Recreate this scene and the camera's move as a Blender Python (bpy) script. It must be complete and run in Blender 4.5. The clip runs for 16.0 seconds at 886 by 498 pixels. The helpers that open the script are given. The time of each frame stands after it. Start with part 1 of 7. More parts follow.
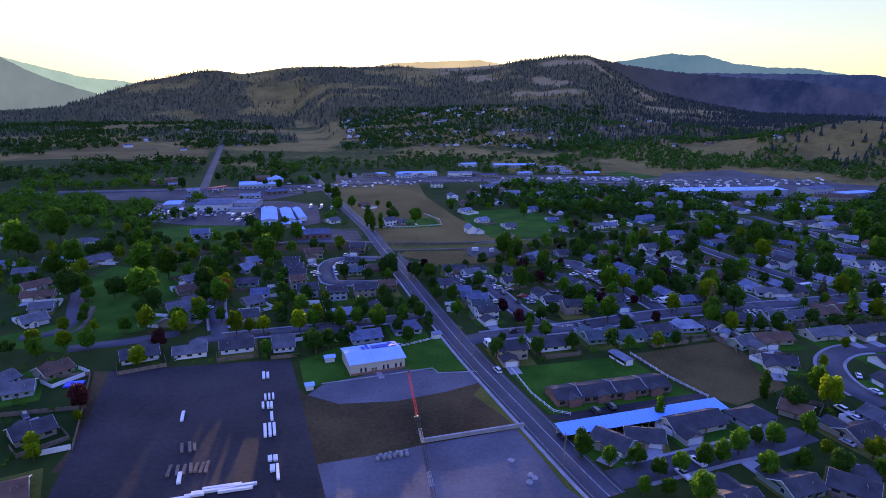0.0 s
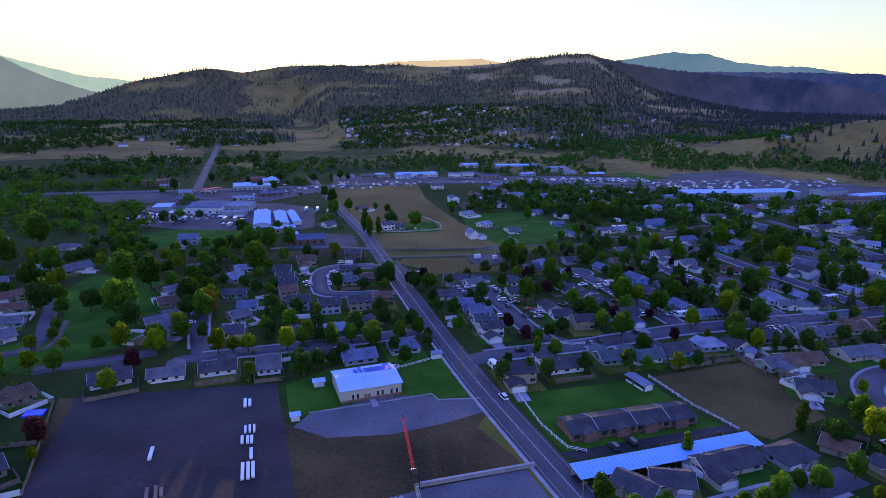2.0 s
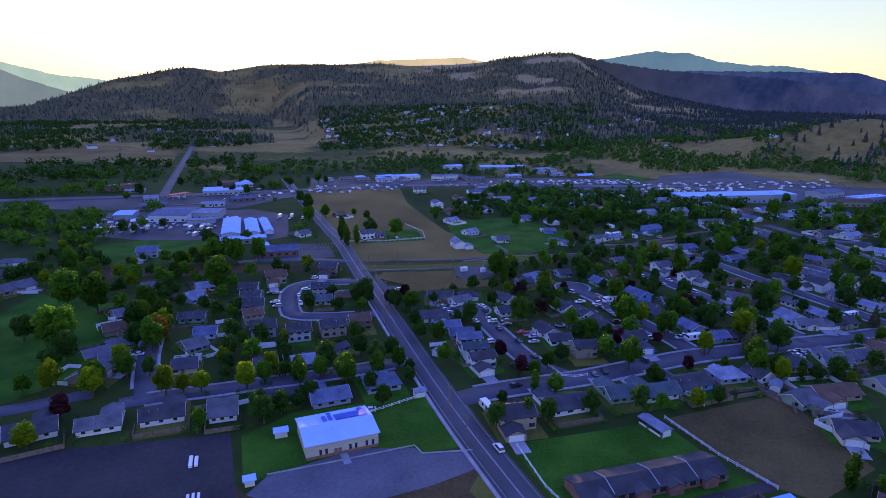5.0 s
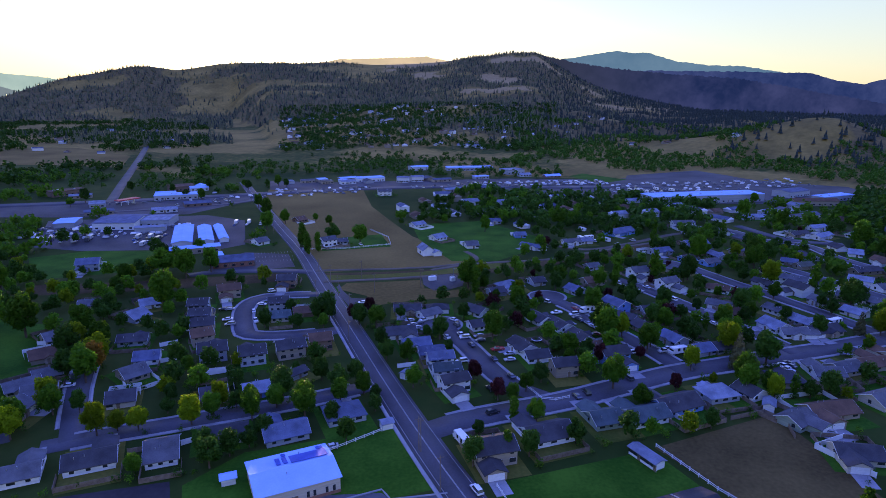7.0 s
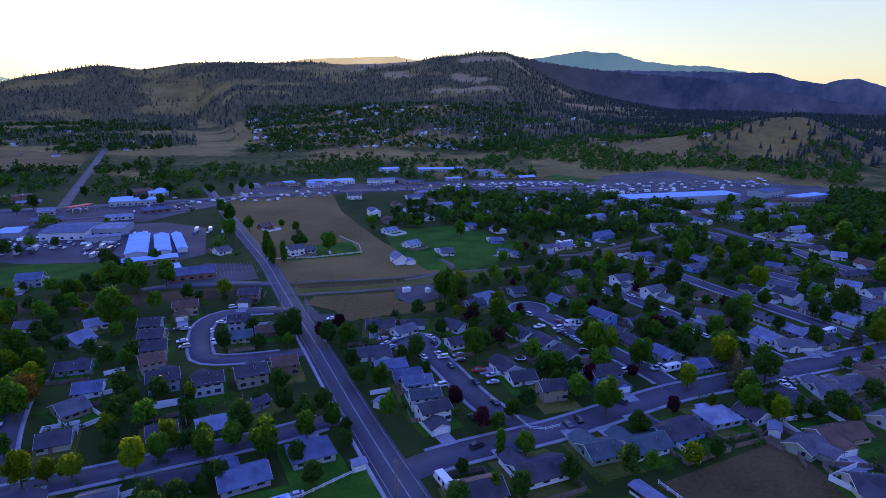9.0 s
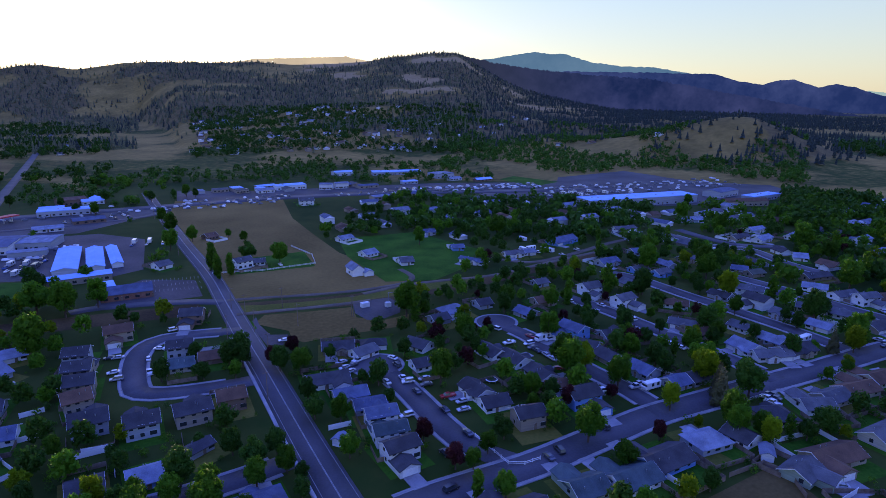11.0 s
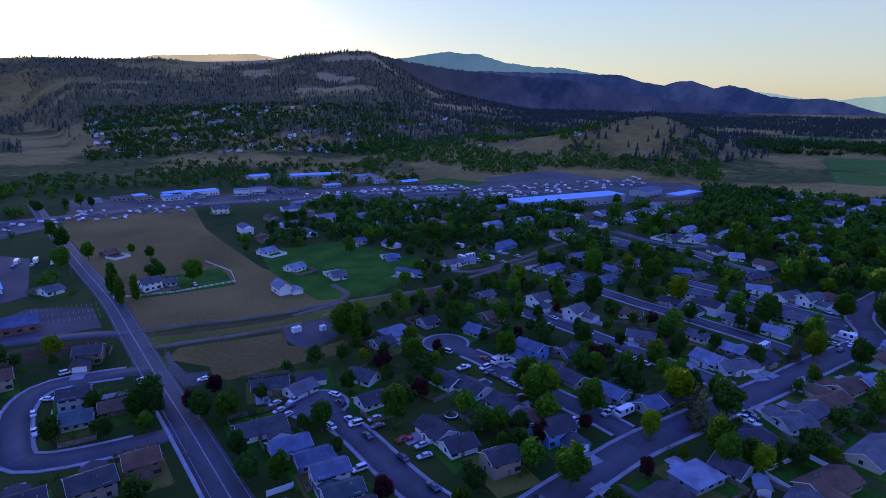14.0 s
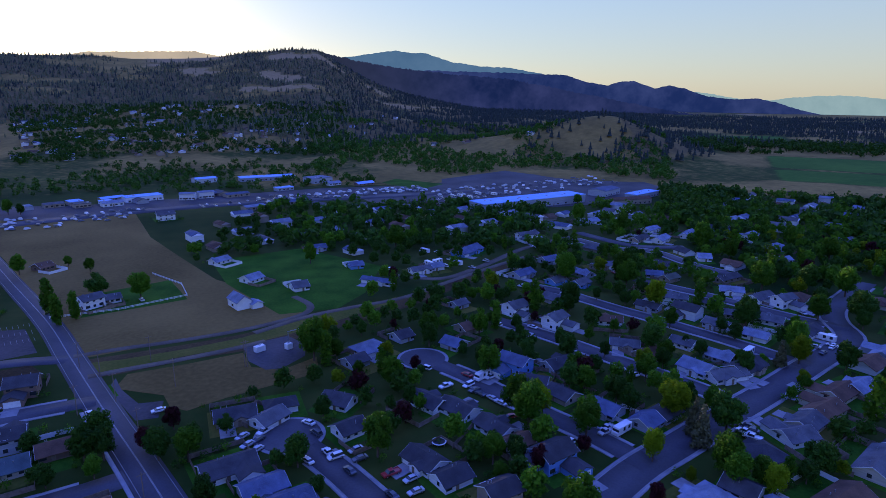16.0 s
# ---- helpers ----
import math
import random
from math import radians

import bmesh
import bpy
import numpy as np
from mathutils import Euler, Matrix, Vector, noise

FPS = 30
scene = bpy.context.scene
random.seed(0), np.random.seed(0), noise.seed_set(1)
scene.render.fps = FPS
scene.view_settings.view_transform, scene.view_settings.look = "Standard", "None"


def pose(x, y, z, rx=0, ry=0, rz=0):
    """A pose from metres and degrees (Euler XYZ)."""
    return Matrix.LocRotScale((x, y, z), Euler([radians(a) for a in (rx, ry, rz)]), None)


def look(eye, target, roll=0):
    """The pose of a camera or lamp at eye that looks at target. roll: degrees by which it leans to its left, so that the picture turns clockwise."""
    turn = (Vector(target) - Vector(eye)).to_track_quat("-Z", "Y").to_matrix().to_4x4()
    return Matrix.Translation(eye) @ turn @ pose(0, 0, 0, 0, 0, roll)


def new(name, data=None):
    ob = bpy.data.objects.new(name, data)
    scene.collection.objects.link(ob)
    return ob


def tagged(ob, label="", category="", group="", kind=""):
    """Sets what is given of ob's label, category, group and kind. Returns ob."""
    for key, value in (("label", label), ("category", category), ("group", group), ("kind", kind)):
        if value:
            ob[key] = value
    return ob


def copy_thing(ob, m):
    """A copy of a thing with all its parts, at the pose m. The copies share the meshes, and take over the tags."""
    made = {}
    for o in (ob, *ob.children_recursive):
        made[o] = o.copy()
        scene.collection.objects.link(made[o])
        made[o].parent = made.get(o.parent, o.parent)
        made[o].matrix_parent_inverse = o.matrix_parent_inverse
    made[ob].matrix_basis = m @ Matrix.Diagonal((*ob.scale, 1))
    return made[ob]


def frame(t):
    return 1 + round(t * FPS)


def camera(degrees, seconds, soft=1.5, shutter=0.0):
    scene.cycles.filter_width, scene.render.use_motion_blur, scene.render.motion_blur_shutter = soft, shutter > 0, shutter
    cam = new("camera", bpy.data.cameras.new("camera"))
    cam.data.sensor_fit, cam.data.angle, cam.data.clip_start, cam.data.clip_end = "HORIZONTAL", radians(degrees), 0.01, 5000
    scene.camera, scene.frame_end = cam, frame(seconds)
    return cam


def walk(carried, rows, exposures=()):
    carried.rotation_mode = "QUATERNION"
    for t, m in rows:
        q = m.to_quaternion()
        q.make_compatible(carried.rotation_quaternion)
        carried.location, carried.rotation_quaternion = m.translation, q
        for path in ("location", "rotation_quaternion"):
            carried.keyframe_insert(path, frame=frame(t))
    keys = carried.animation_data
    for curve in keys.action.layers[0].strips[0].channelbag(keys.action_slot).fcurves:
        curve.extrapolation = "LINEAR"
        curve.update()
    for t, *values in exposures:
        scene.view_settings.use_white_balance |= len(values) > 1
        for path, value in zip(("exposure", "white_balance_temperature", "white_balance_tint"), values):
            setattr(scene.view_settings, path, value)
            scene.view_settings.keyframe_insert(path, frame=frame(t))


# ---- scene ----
cam = camera(71.60, 16.0, soft=0.8)
PATH = [
    (0, (6.91, 9.47, 103.15), (1.45, 106.40, 79.16), 0.26),
    (0.5, (6.57, 15.17, 103.12), (1.11, 112.09, 79.09), 0.26),
    (1, (6.23, 20.90, 103.06), (0.75, 117.81, 79.01), 0.24),
    (1.5, (5.90, 26.66, 103.00), (0.38, 123.55, 78.88), 0.27),
    (2, (5.59, 32.43, 102.91), (0.05, 129.31, 78.74), 0.29),
    (2.5, (5.33, 38.22, 102.83), (-0.30, 135.09, 78.63), 0.32),
    (3, (5.01, 44.03, 102.77), (-0.65, 140.89, 78.58), 0.28),
    (3.5, (4.67, 49.76, 102.73), (-0.85, 146.63, 78.53), 0.29),
    (4, (4.34, 55.29, 102.71), (-0.66, 152.18, 78.49), 0.27),
    (6.5, (2.93, 82.35, 102.29), (4.36, 179.34, 78.00), 0.23),
    (7, (2.67, 87.68, 102.24), (5.33, 184.64, 77.92), 0.23),
    (7.5, (2.45, 92.95, 102.23), (6.15, 189.87, 77.88), 0.22),
    (8, (2.28, 98.22, 102.21), (7.00, 195.10, 77.85), 0.22),
    (8.5, (2.09, 103.58, 102.20), (8.01, 200.39, 77.85), 0.21),
    (9, (1.84, 108.90, 102.21), (9.11, 205.62, 77.87), 0.19),
    (11.5, (-0.15, 134.62, 102.23), (16.69, 230.17, 78.01), 0.16),
    (12, (-0.84, 139.66, 102.22), (18.21, 234.78, 77.96), 0.22),
    (12.5, (-1.78, 144.70, 102.18), (19.52, 239.34, 77.90), 0.22),
    (13, (-2.79, 149.72, 102.13), (20.69, 243.83, 77.83), 0.29),
    (13.5, (-3.80, 154.64, 102.06), (21.82, 248.21, 77.79), 0.29),
    (14, (-4.73, 159.52, 101.98), (22.88, 252.53, 77.72), 0.32),
    (14.5, (-5.77, 164.34, 101.89), (23.83, 256.73, 77.63), 0.32),
    (15, (-7.02, 169.18, 101.82), (24.59, 260.89, 77.56), 0.37),
    (15.5, (-8.38, 173.96, 101.76), (25.17, 264.99, 77.50), 0.41),
    (16, (-9.85, 178.78, 101.73), (25.59, 269.08, 77.43), 0.45),
]

walk(cam, [(t, look(e, g, r)) for t, e, g, r in PATH], exposures=[(0.0, 2.95, 7000, 21), (11.5, 2.7, 6250, 22), (16.0, 2.45, 5850, 23)])

# ---- world and sun ----
SUN_AZ, SUN_EL = -11.0, 4.2            # degrees from +y towards +x, above the horizon
world = bpy.data.worlds.new("evening_sky")
scene.world = world
world.use_nodes = True
wn = world.node_tree.nodes
sky = wn.new("ShaderNodeTexSky")
sky.sky_type = "NISHITA"
sky.sun_disc = False
sky.sun_elevation = radians(SUN_EL)
sky.sun_rotation = radians(SUN_AZ)
sky.altitude = 900
sky.air_density = 1.0
sky.dust_density = 1.5
sky.ozone_density = 3.0
wl = world.node_tree.links.new
# light scattered more than once in the air: pale at the horizon, deep blue overhead
place, split, band, air, glow, both = (wn.new("ShaderNode" + k) for k in ("TexCoord", "SeparateXYZ", "ValToRGB", "VectorMath", "Mix", "Mix"))
glow.data_type = both.data_type = "RGBA"
air.operation = "SCALE"
air.inputs["Scale"].default_value = 2.0
stops = band.color_ramp.elements
stops[0].position, stops[0].color = 0.0, (0.30, 0.295, 0.20, 1)
stops[1].position, stops[1].color = 0.8, (0.095, 0.165, 0.86, 1)
for at_, c in ((0.17, (0.21, 0.275, 0.30, 1)), (0.42, (0.12, 0.195, 0.54, 1))):
    stops.new(at_).color = c
glow.blend_type, both.blend_type = "MULTIPLY", "ADD"
glow.inputs[0].default_value = both.inputs[0].default_value = 1.0
glow.inputs[7].default_value = (0.11, 0.11, 0.11, 1)
wl(place.outputs["Generated"], split.inputs[0]), wl(split.outputs["Z"], band.inputs[0]), wl(band.outputs[0], air.inputs[0])
wl(sky.outputs[0], glow.inputs[6]), wl(glow.outputs[2], both.inputs[6]), wl(air.outputs[0], both.inputs[7])
# the bright ring of scattered light round the low sun
aim, ring, bright, with_ring = (wn.new("ShaderNode" + k) for k in ("VectorMath", "Math", "Mix", "Mix"))
aim.operation, ring.operation = "DOT_PRODUCT", "POWER"
aim.inputs[1].default_value = (math.sin(radians(SUN_AZ)) * math.cos(radians(SUN_EL)), math.cos(radians(SUN_AZ)) * math.cos(radians(SUN_EL)), math.sin(radians(SUN_EL)))
ring.inputs[1].default_value = 90.0
bright.data_type = with_ring.data_type = "RGBA"
bright.inputs[6].default_value, bright.inputs[7].default_value = (0, 0, 0, 1), (2.6, 2.1, 1.15, 1)
with_ring.blend_type = "ADD"
with_ring.inputs[0].default_value = 1.0
wl(place.outputs["Generated"], aim.inputs[0]), wl(aim.outputs["Value"], ring.inputs[0]), wl(ring.outputs[0], bright.inputs[0])
wl(both.outputs[2], with_ring.inputs[6]), wl(bright.outputs[2], with_ring.inputs[7])
wl(with_ring.outputs[2], wn["Background"].inputs[0])
wn["Background"].inputs[1].default_value = 0.15
sun = new("sun", bpy.data.lights.new("sun", "SUN"))
sun.data.energy, sun.data.angle, sun.data.color = 5.0, radians(0.6), (1.0, 0.72, 0.42)
a, e = radians(SUN_AZ), radians(SUN_EL)
sun.matrix_world = look((0, 0, 300), (-math.sin(a) * math.cos(e), -math.cos(a) * math.cos(e), 300 - math.sin(e)))


# ---- materials ----
def mat(name, c1, c2, scale=1.0, fine=8.0, rough=0.8, metal=0.0, bump=0.3, vary=0.0, leaf=0.0, coat=0.0, stretch=None, spec=0.5):
    """Two colours mixed by noise at two scales, with fine relief; vary: change of value from object to object."""
    m = bpy.data.materials.new(name)
    m.use_nodes = True
    n, ln = m.node_tree.nodes, m.node_tree.links.new
    b = n["Principled BSDF"]
    co = n.new("ShaderNodeTexCoord")
    src = co.outputs["Object"]
    if stretch:
        mp = n.new("ShaderNodeMapping")
        mp.inputs["Scale"].default_value = stretch
        ln(src, mp.inputs[0])
        src = mp.outputs[0]
    big, small = n.new("ShaderNodeTexNoise"), n.new("ShaderNodeTexNoise")
    big.inputs["Scale"].default_value, big.inputs["Detail"].default_value = scale, 6
    small.inputs["Scale"].default_value, small.inputs["Detail"].default_value = fine, 4
    ln(src, big.inputs["Vector"]), ln(src, small.inputs["Vector"])
    ad = n.new("ShaderNodeMath")
    ad.operation = "MULTIPLY_ADD"
    ln(small.outputs[0], ad.inputs[0])
    ad.inputs[1].default_value = 0.45
    ln(big.outputs[0], ad.inputs[2])
    rp = n.new("ShaderNodeMapRange")
    rp.inputs[1].default_value, rp.inputs[2].default_value = 0.52, 0.93
    ln(ad.outputs[0], rp.inputs[0])
    mx = n.new("ShaderNodeMix")
    mx.data_type = "RGBA"
    mx.inputs[6].default_value, mx.inputs[7].default_value = (*c1, 1), (*c2, 1)
    ln(rp.outputs[0], mx.inputs[0])
    col = mx.outputs[2]
    if vary:
        oi, hs, mr = n.new("ShaderNodeObjectInfo"), n.new("ShaderNodeHueSaturation"), n.new("ShaderNodeMapRange")
        mr.inputs[3].default_value, mr.inputs[4].default_value = 1 - vary, 1 + vary
        ln(oi.outputs["Random"], mr.inputs[0])
        ln(mr.outputs[0], hs.inputs["Value"])
        ln(col, hs.inputs["Color"])
        col = hs.outputs[0]
    ln(col, b.inputs["Base Color"])
    b.inputs["Roughness"].default_value, b.inputs["Metallic"].default_value = rough, metal
    b.inputs["Coat Weight"].default_value, b.inputs["Specular IOR Level"].default_value = coat, 0.1 if leaf or rough >= 0.9 else 0.25 if rough >= 0.7 else spec
    if bump:
        bp = n.new("ShaderNodeBump")
        bp.inputs["Strength"].default_value, bp.inputs["Distance"].default_value = bump, 0.05
        ln(small.outputs[0], bp.inputs["Height"])
        ln(bp.outputs[0], b.inputs["Normal"])
    if leaf:
        tr, ms = n.new("ShaderNodeBsdfTranslucent"), n.new("ShaderNodeMixShader")
        ln(col, tr.inputs[0])
        ms.inputs[0].default_value = leaf
        ln(b.outputs[0], ms.inputs[1]), ln(tr.outputs[0], ms.inputs[2])
        ln(ms.outputs[0], n["Material Output"].inputs[0])
    return m


M = {
    "meadow": mat("meadow", (0.04, 0.20, 0.01), (0.09, 0.30, 0.025), 0.01, 0.3, 0.9),
    "lawn": mat("lawn", (0.012, 0.065, 0.003), (0.050, 0.140, 0.010), 0.06, 0.9, 0.95),
    "dry": mat("dry_grass", (0.115, 0.078, 0.020), (0.23, 0.155, 0.044), 0.014, 0.5, 0.95),
    "brush": mat("brush_soil", (0.032, 0.022, 0.010), (0.120, 0.078, 0.030), 0.03, 0.8, 0.95),
    "stubble": mat("dry_stubble", (0.065, 0.045, 0.014), (0.15, 0.105, 0.034), 0.035, 0.8, 0.95),
    "weeds": mat("weeds", (0.055, 0.08, 0.010), (0.17, 0.14, 0.028), 0.03, 0.8, 0.95),
    "asphalt": mat("asphalt", (0.050, 0.048, 0.053), (0.095, 0.090, 0.097), 0.05, 1.5, 0.7, bump=0.2),
    "asphaltlot": mat("lot_asphalt", (0.013, 0.012, 0.012), (0.052, 0.040, 0.038), 0.03, 0.6, 0.8, bump=0.2),
    "palelot": mat("pale_lot_asphalt", (0.030, 0.028, 0.031), (0.085, 0.077, 0.079), 0.03, 0.7, 0.75, bump=0.2),
    "paving": mat("worn_paving", (0.08, 0.075, 0.082), (0.15, 0.14, 0.145), 0.05, 0.8, 0.8, bump=0.2),
    "concrete": mat("concrete", (0.22, 0.215, 0.22), (0.33, 0.32, 0.315), 0.2, 2.0, 0.8, bump=0.15, vary=0.1),
    "gravel": mat("gravel", (0.10, 0.082, 0.058), (0.17, 0.14, 0.10), 0.1, 2.0, 0.95),
    "line": mat("road_paint", (0.22, 0.22, 0.22), (0.40, 0.40, 0.38), 0.5, 3.0, 0.6, bump=0),
    "bark": mat("bark", (0.07, 0.05, 0.035), (0.14, 0.10, 0.075), 1.0, 6.0, 0.95),
    "leaf_b": mat("leaves_green", (0.035, 0.13, 0.008), (0.11, 0.24, 0.014), 0.3, 1.5, 0.6, bump=0, vary=0.35, leaf=0.5),
    "leaf_y": mat("leaves_yellow_green", (0.12, 0.22, 0.006), (0.27, 0.36, 0.012), 0.3, 1.5, 0.6, bump=0, vary=0.3, leaf=0.6),
    "leaf_d": mat("leaves_dark", (0.020, 0.08, 0.008), (0.06, 0.135, 0.015), 0.3, 1.5, 0.6, bump=0, vary=0.3, leaf=0.35),
    "leaf_o": mat("leaves_orange", (0.20, 0.13, 0.02), (0.35, 0.17, 0.02), 0.3, 1.5, 0.6, bump=0, leaf=0.5),
    "leaf_r": mat("leaves_red", (0.05, 0.012, 0.014), (0.09, 0.024, 0.022), 0.3, 1.5, 0.6, bump=0, vary=0.3, leaf=0.4),
    "leaf_c": mat("needles", (0.085, 0.090, 0.040), (0.13, 0.13, 0.06), 0.3, 1.5, 0.7, bump=0, vary=0.3, leaf=0.15),
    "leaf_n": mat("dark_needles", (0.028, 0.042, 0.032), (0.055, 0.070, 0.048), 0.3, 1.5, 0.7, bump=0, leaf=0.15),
    "glass": mat("window_glass", (0.02, 0.025, 0.03), (0.04, 0.045, 0.05), 1, 4, 0.08, bump=0, coat=0.5),
    "frame": mat("white_trim", (0.70, 0.70, 0.70), (0.82, 0.82, 0.80), 1, 8, 0.5, bump=0),
    "tyre": mat("tyre_rubber", (0.015, 0.015, 0.015), (0.03, 0.03, 0.03), 4, 20, 0.9, bump=0),
    "rim": mat("wheel_rim", (0.4, 0.4, 0.42), (0.6, 0.6, 0.62), 4, 20, 0.35, 0.9, bump=0),
    "wood": mat("weathered_wood", (0.14, 0.10, 0.07), (0.26, 0.20, 0.15), 0.8, 6, 0.9, vary=0.15),
    "vinyl": mat("white_vinyl", (0.68, 0.68, 0.68), (0.80, 0.80, 0.79), 0.5, 5, 0.5, bump=0),
    "metal": mat("galvanised_metal", (0.35, 0.37, 0.39), (0.5, 0.52, 0.54), 0.5, 4, 0.4, 0.7, bump=0.1),
    # white roof metal, with the blue sky it reflects mixed into its colour
    "skytint_roof": mat("white_metal_roof_sky_tint", (0.28, 0.45, 0.82), (0.36, 0.54, 0.88), 0.15, 2, 0.92, 0.0, bump=0.1),
    "blueroof": mat("blue_metal_roof", (0.12, 0.36, 0.78), (0.17, 0.44, 0.86), 0.15, 2, 0.5, bump=0.1),
    "red": mat("red_paint", (0.45, 0.03, 0.03), (0.60, 0.06, 0.05), 1, 6, 0.5, bump=0),
    "black": mat("black_steel", (0.012, 0.012, 0.014), (0.03, 0.03, 0.03), 1, 6, 0.5, bump=0),
    "solar": mat("solar_panel", (0.03, 0.075, 0.34), (0.05, 0.11, 0.44), 0.4, 3, 0.75, bump=0),
    "blue_tarp": mat("blue_cover", (0.01, 0.06, 0.55), (0.02, 0.12, 0.75), 0.5, 3, 0.4, bump=0.1),
    "brick": mat("brick_wall", (0.20, 0.10, 0.075), (0.30, 0.16, 0.12), 0.6, 5, 0.9, bump=0.3),
}
def land_material():
    """Valley grass, dry hill grass, forest floor, meadow and bare slope, blended by what covers the ground."""
    m = bpy.data.materials.new("land")
    m.use_nodes = True
    n, ln = m.node_tree.nodes, m.node_tree.links.new
    b, co, at, sep = n["Principled BSDF"], n.new("ShaderNodeTexCoord"), n.new("ShaderNodeAttribute"), n.new("ShaderNodeSeparateColor")
    at.attribute_name = "ground_cover"
    ln(at.outputs["Color"], sep.inputs[0])

    def noise(scale, lo, hi):
        nz, mr = n.new("ShaderNodeTexNoise"), n.new("ShaderNodeMapRange")
        nz.inputs["Scale"].default_value, nz.inputs["Detail"].default_value, nz.inputs["Roughness"].default_value = scale, 8, 0.65
        mr.inputs[1].default_value, mr.inputs[2].default_value = lo, hi
        ln(co.outputs["Object"], nz.inputs["Vector"]), ln(nz.outputs[0], mr.inputs[0])
        return mr.outputs[0], nz.outputs[0]

    def mix(fac, a, c):
        x = n.new("ShaderNodeMix")
        x.data_type = "RGBA"
        ln(fac, x.inputs[0])
        for v, s in ((a, x.inputs[6]), (c, x.inputs[7])):
            if isinstance(v, tuple):
                s.default_value = (*v, 1)
            else:
                ln(v, s)
        return x.outputs[2]

    broad_, fine_ = noise(0.008, 0.36, 0.64), noise(0.09, 0.3, 0.7)
    ragged = n.new("ShaderNodeMath")
    ragged.operation = "MULTIPLY_ADD"
    ln(fine_[1], ragged.inputs[0])
    ragged.inputs[1].default_value, ragged.inputs[2].default_value = 0.9, -0.45

    def share(out):
        ad, mr = n.new("ShaderNodeMath"), n.new("ShaderNodeMapRange")
        ad.operation, mr.interpolation_type = "ADD", "SMOOTHSTEP"
        mr.inputs[1].default_value, mr.inputs[2].default_value = 0.25, 0.75
        ln(out, ad.inputs[0]), ln(ragged.outputs[0], ad.inputs[1]), ln(ad.outputs[0], mr.inputs[0])
        return mr.outputs[0]

    col = mix(broad_[0], (0.012, 0.036, 0.004), mix(fine_[0], (0.040, 0.066, 0.009), (0.075, 0.080, 0.016)))
    col = mix(share(sep.outputs["Red"]), col, mix(broad_[0], mix(fine_[0], (0.11, 0.085, 0.022), (0.20, 0.135, 0.034)), mix(fine_[0], (0.22, 0.15, 0.038), (0.36, 0.245, 0.065))))
    col = mix(share(sep.outputs["Green"]), col, mix(fine_[0], (0.085, 0.065, 0.025), (0.19, 0.14, 0.05)))
    col = mix(share(at.outputs["Alpha"]), col, mix(fine_[0], (0.26, 0.175, 0.065), (0.38, 0.26, 0.11)))
    col = mix(share(sep.outputs["Blue"]), col, mix(broad_[0], mix(fine_[0], (0.025, 0.085, 0.008), (0.045, 0.12, 0.014)), mix(fine_[0], (0.05, 0.13, 0.014), (0.075, 0.17, 0.02))))
    ln(col, b.inputs["Base Color"])
    b.inputs["Roughness"].default_value, b.inputs["Specular IOR Level"].default_value = 0.95, 0.1
    bp = n.new("ShaderNodeBump")
    bp.inputs["Strength"].default_value, bp.inputs["Distance"].default_value = 0.3, 0.3
    ln(fine_[1], bp.inputs["Height"]), ln(bp.outputs[0], b.inputs["Normal"])
    return m


M["land"] = land_material()
WALLS = {"white": (0.70, 0.70, 0.71), "cream": (0.50, 0.45, 0.37), "tan": (0.31, 0.26, 0.20), "gray": (0.32, 0.34, 0.38), "blue": (0.15, 0.28, 0.58),
         "sage": (0.25, 0.31, 0.25), "brown": (0.19, 0.125, 0.095), "light": (0.58, 0.60, 0.63)}
ROOFS = {"dark": (0.075, 0.072, 0.075), "gray": (0.14, 0.14, 0.145), "brown": (0.17, 0.095, 0.055), "blue": (0.13, 0.155, 0.23), "light": (0.26, 0.29, 0.36),
         "teal": (0.085, 0.12, 0.12), "sage": (0.13, 0.14, 0.10)}
for k, c in WALLS.items():
    M["wall_" + k] = mat("siding_" + k, tuple(v * 0.85 for v in c), tuple(min(v * 1.12, 0.85) for v in c), 0.4, 5, 0.75, vary=0.12, bump=0.3, stretch=(0.3, 0.3, 4))
for k, c in ROOFS.items():
    M["roof_" + k] = mat("shingles_" + k, tuple(v * 0.5 for v in c), tuple(v * 0.95 for v in c), 0.25, 4, 0.85, vary=0.15, bump=0.6)
PAINT = {"white": (0.7, 0.7, 0.7), "silver": (0.4, 0.41, 0.43), "dark": (0.05, 0.055, 0.065), "black": (0.015, 0.015, 0.018), "red": (0.35, 0.03, 0.03), "blue": (0.04, 0.1, 0.3)}
for k, c in PAINT.items():
    M["paint_" + k] = mat("car_paint_" + k, c, tuple(v * 1.1 for v in c), 1, 9, 0.3, bump=0, coat=0.6)


# ---- helpers ----
def mesh_of(bm, name, *mats):
    me = bpy.data.meshes.new(name)
    bm.to_mesh(me)
    bm.free()
    for m in mats:
        me.materials.append(M[m])
    return me


def part(name, me, parent, label="", m=None):
    """A mesh as one object under a thing."""
    ob = new(name, me)
    ob.parent = parent
    if m is not None:
        ob.matrix_local = m
    if label:
        ob["label"] = label
    return ob


def box(bm, x0, y0, z0, x1, y1, z1, mi=0):
    v = [bm.verts.new(p) for p in ((x0, y0, z0), (x1, y0, z0), (x1, y1, z0), (x0, y1, z0), (x0, y0, z1), (x1, y0, z1), (x1, y1, z1), (x0, y1, z1))]
    for f in ((3, 2, 1, 0), (4, 5, 6, 7), (0, 1, 5, 4), (1, 2, 6, 5), (2, 3, 7, 6), (3, 0, 4, 7)):
        bm.faces.new([v[i] for i in f]).material_index = mi
    return v


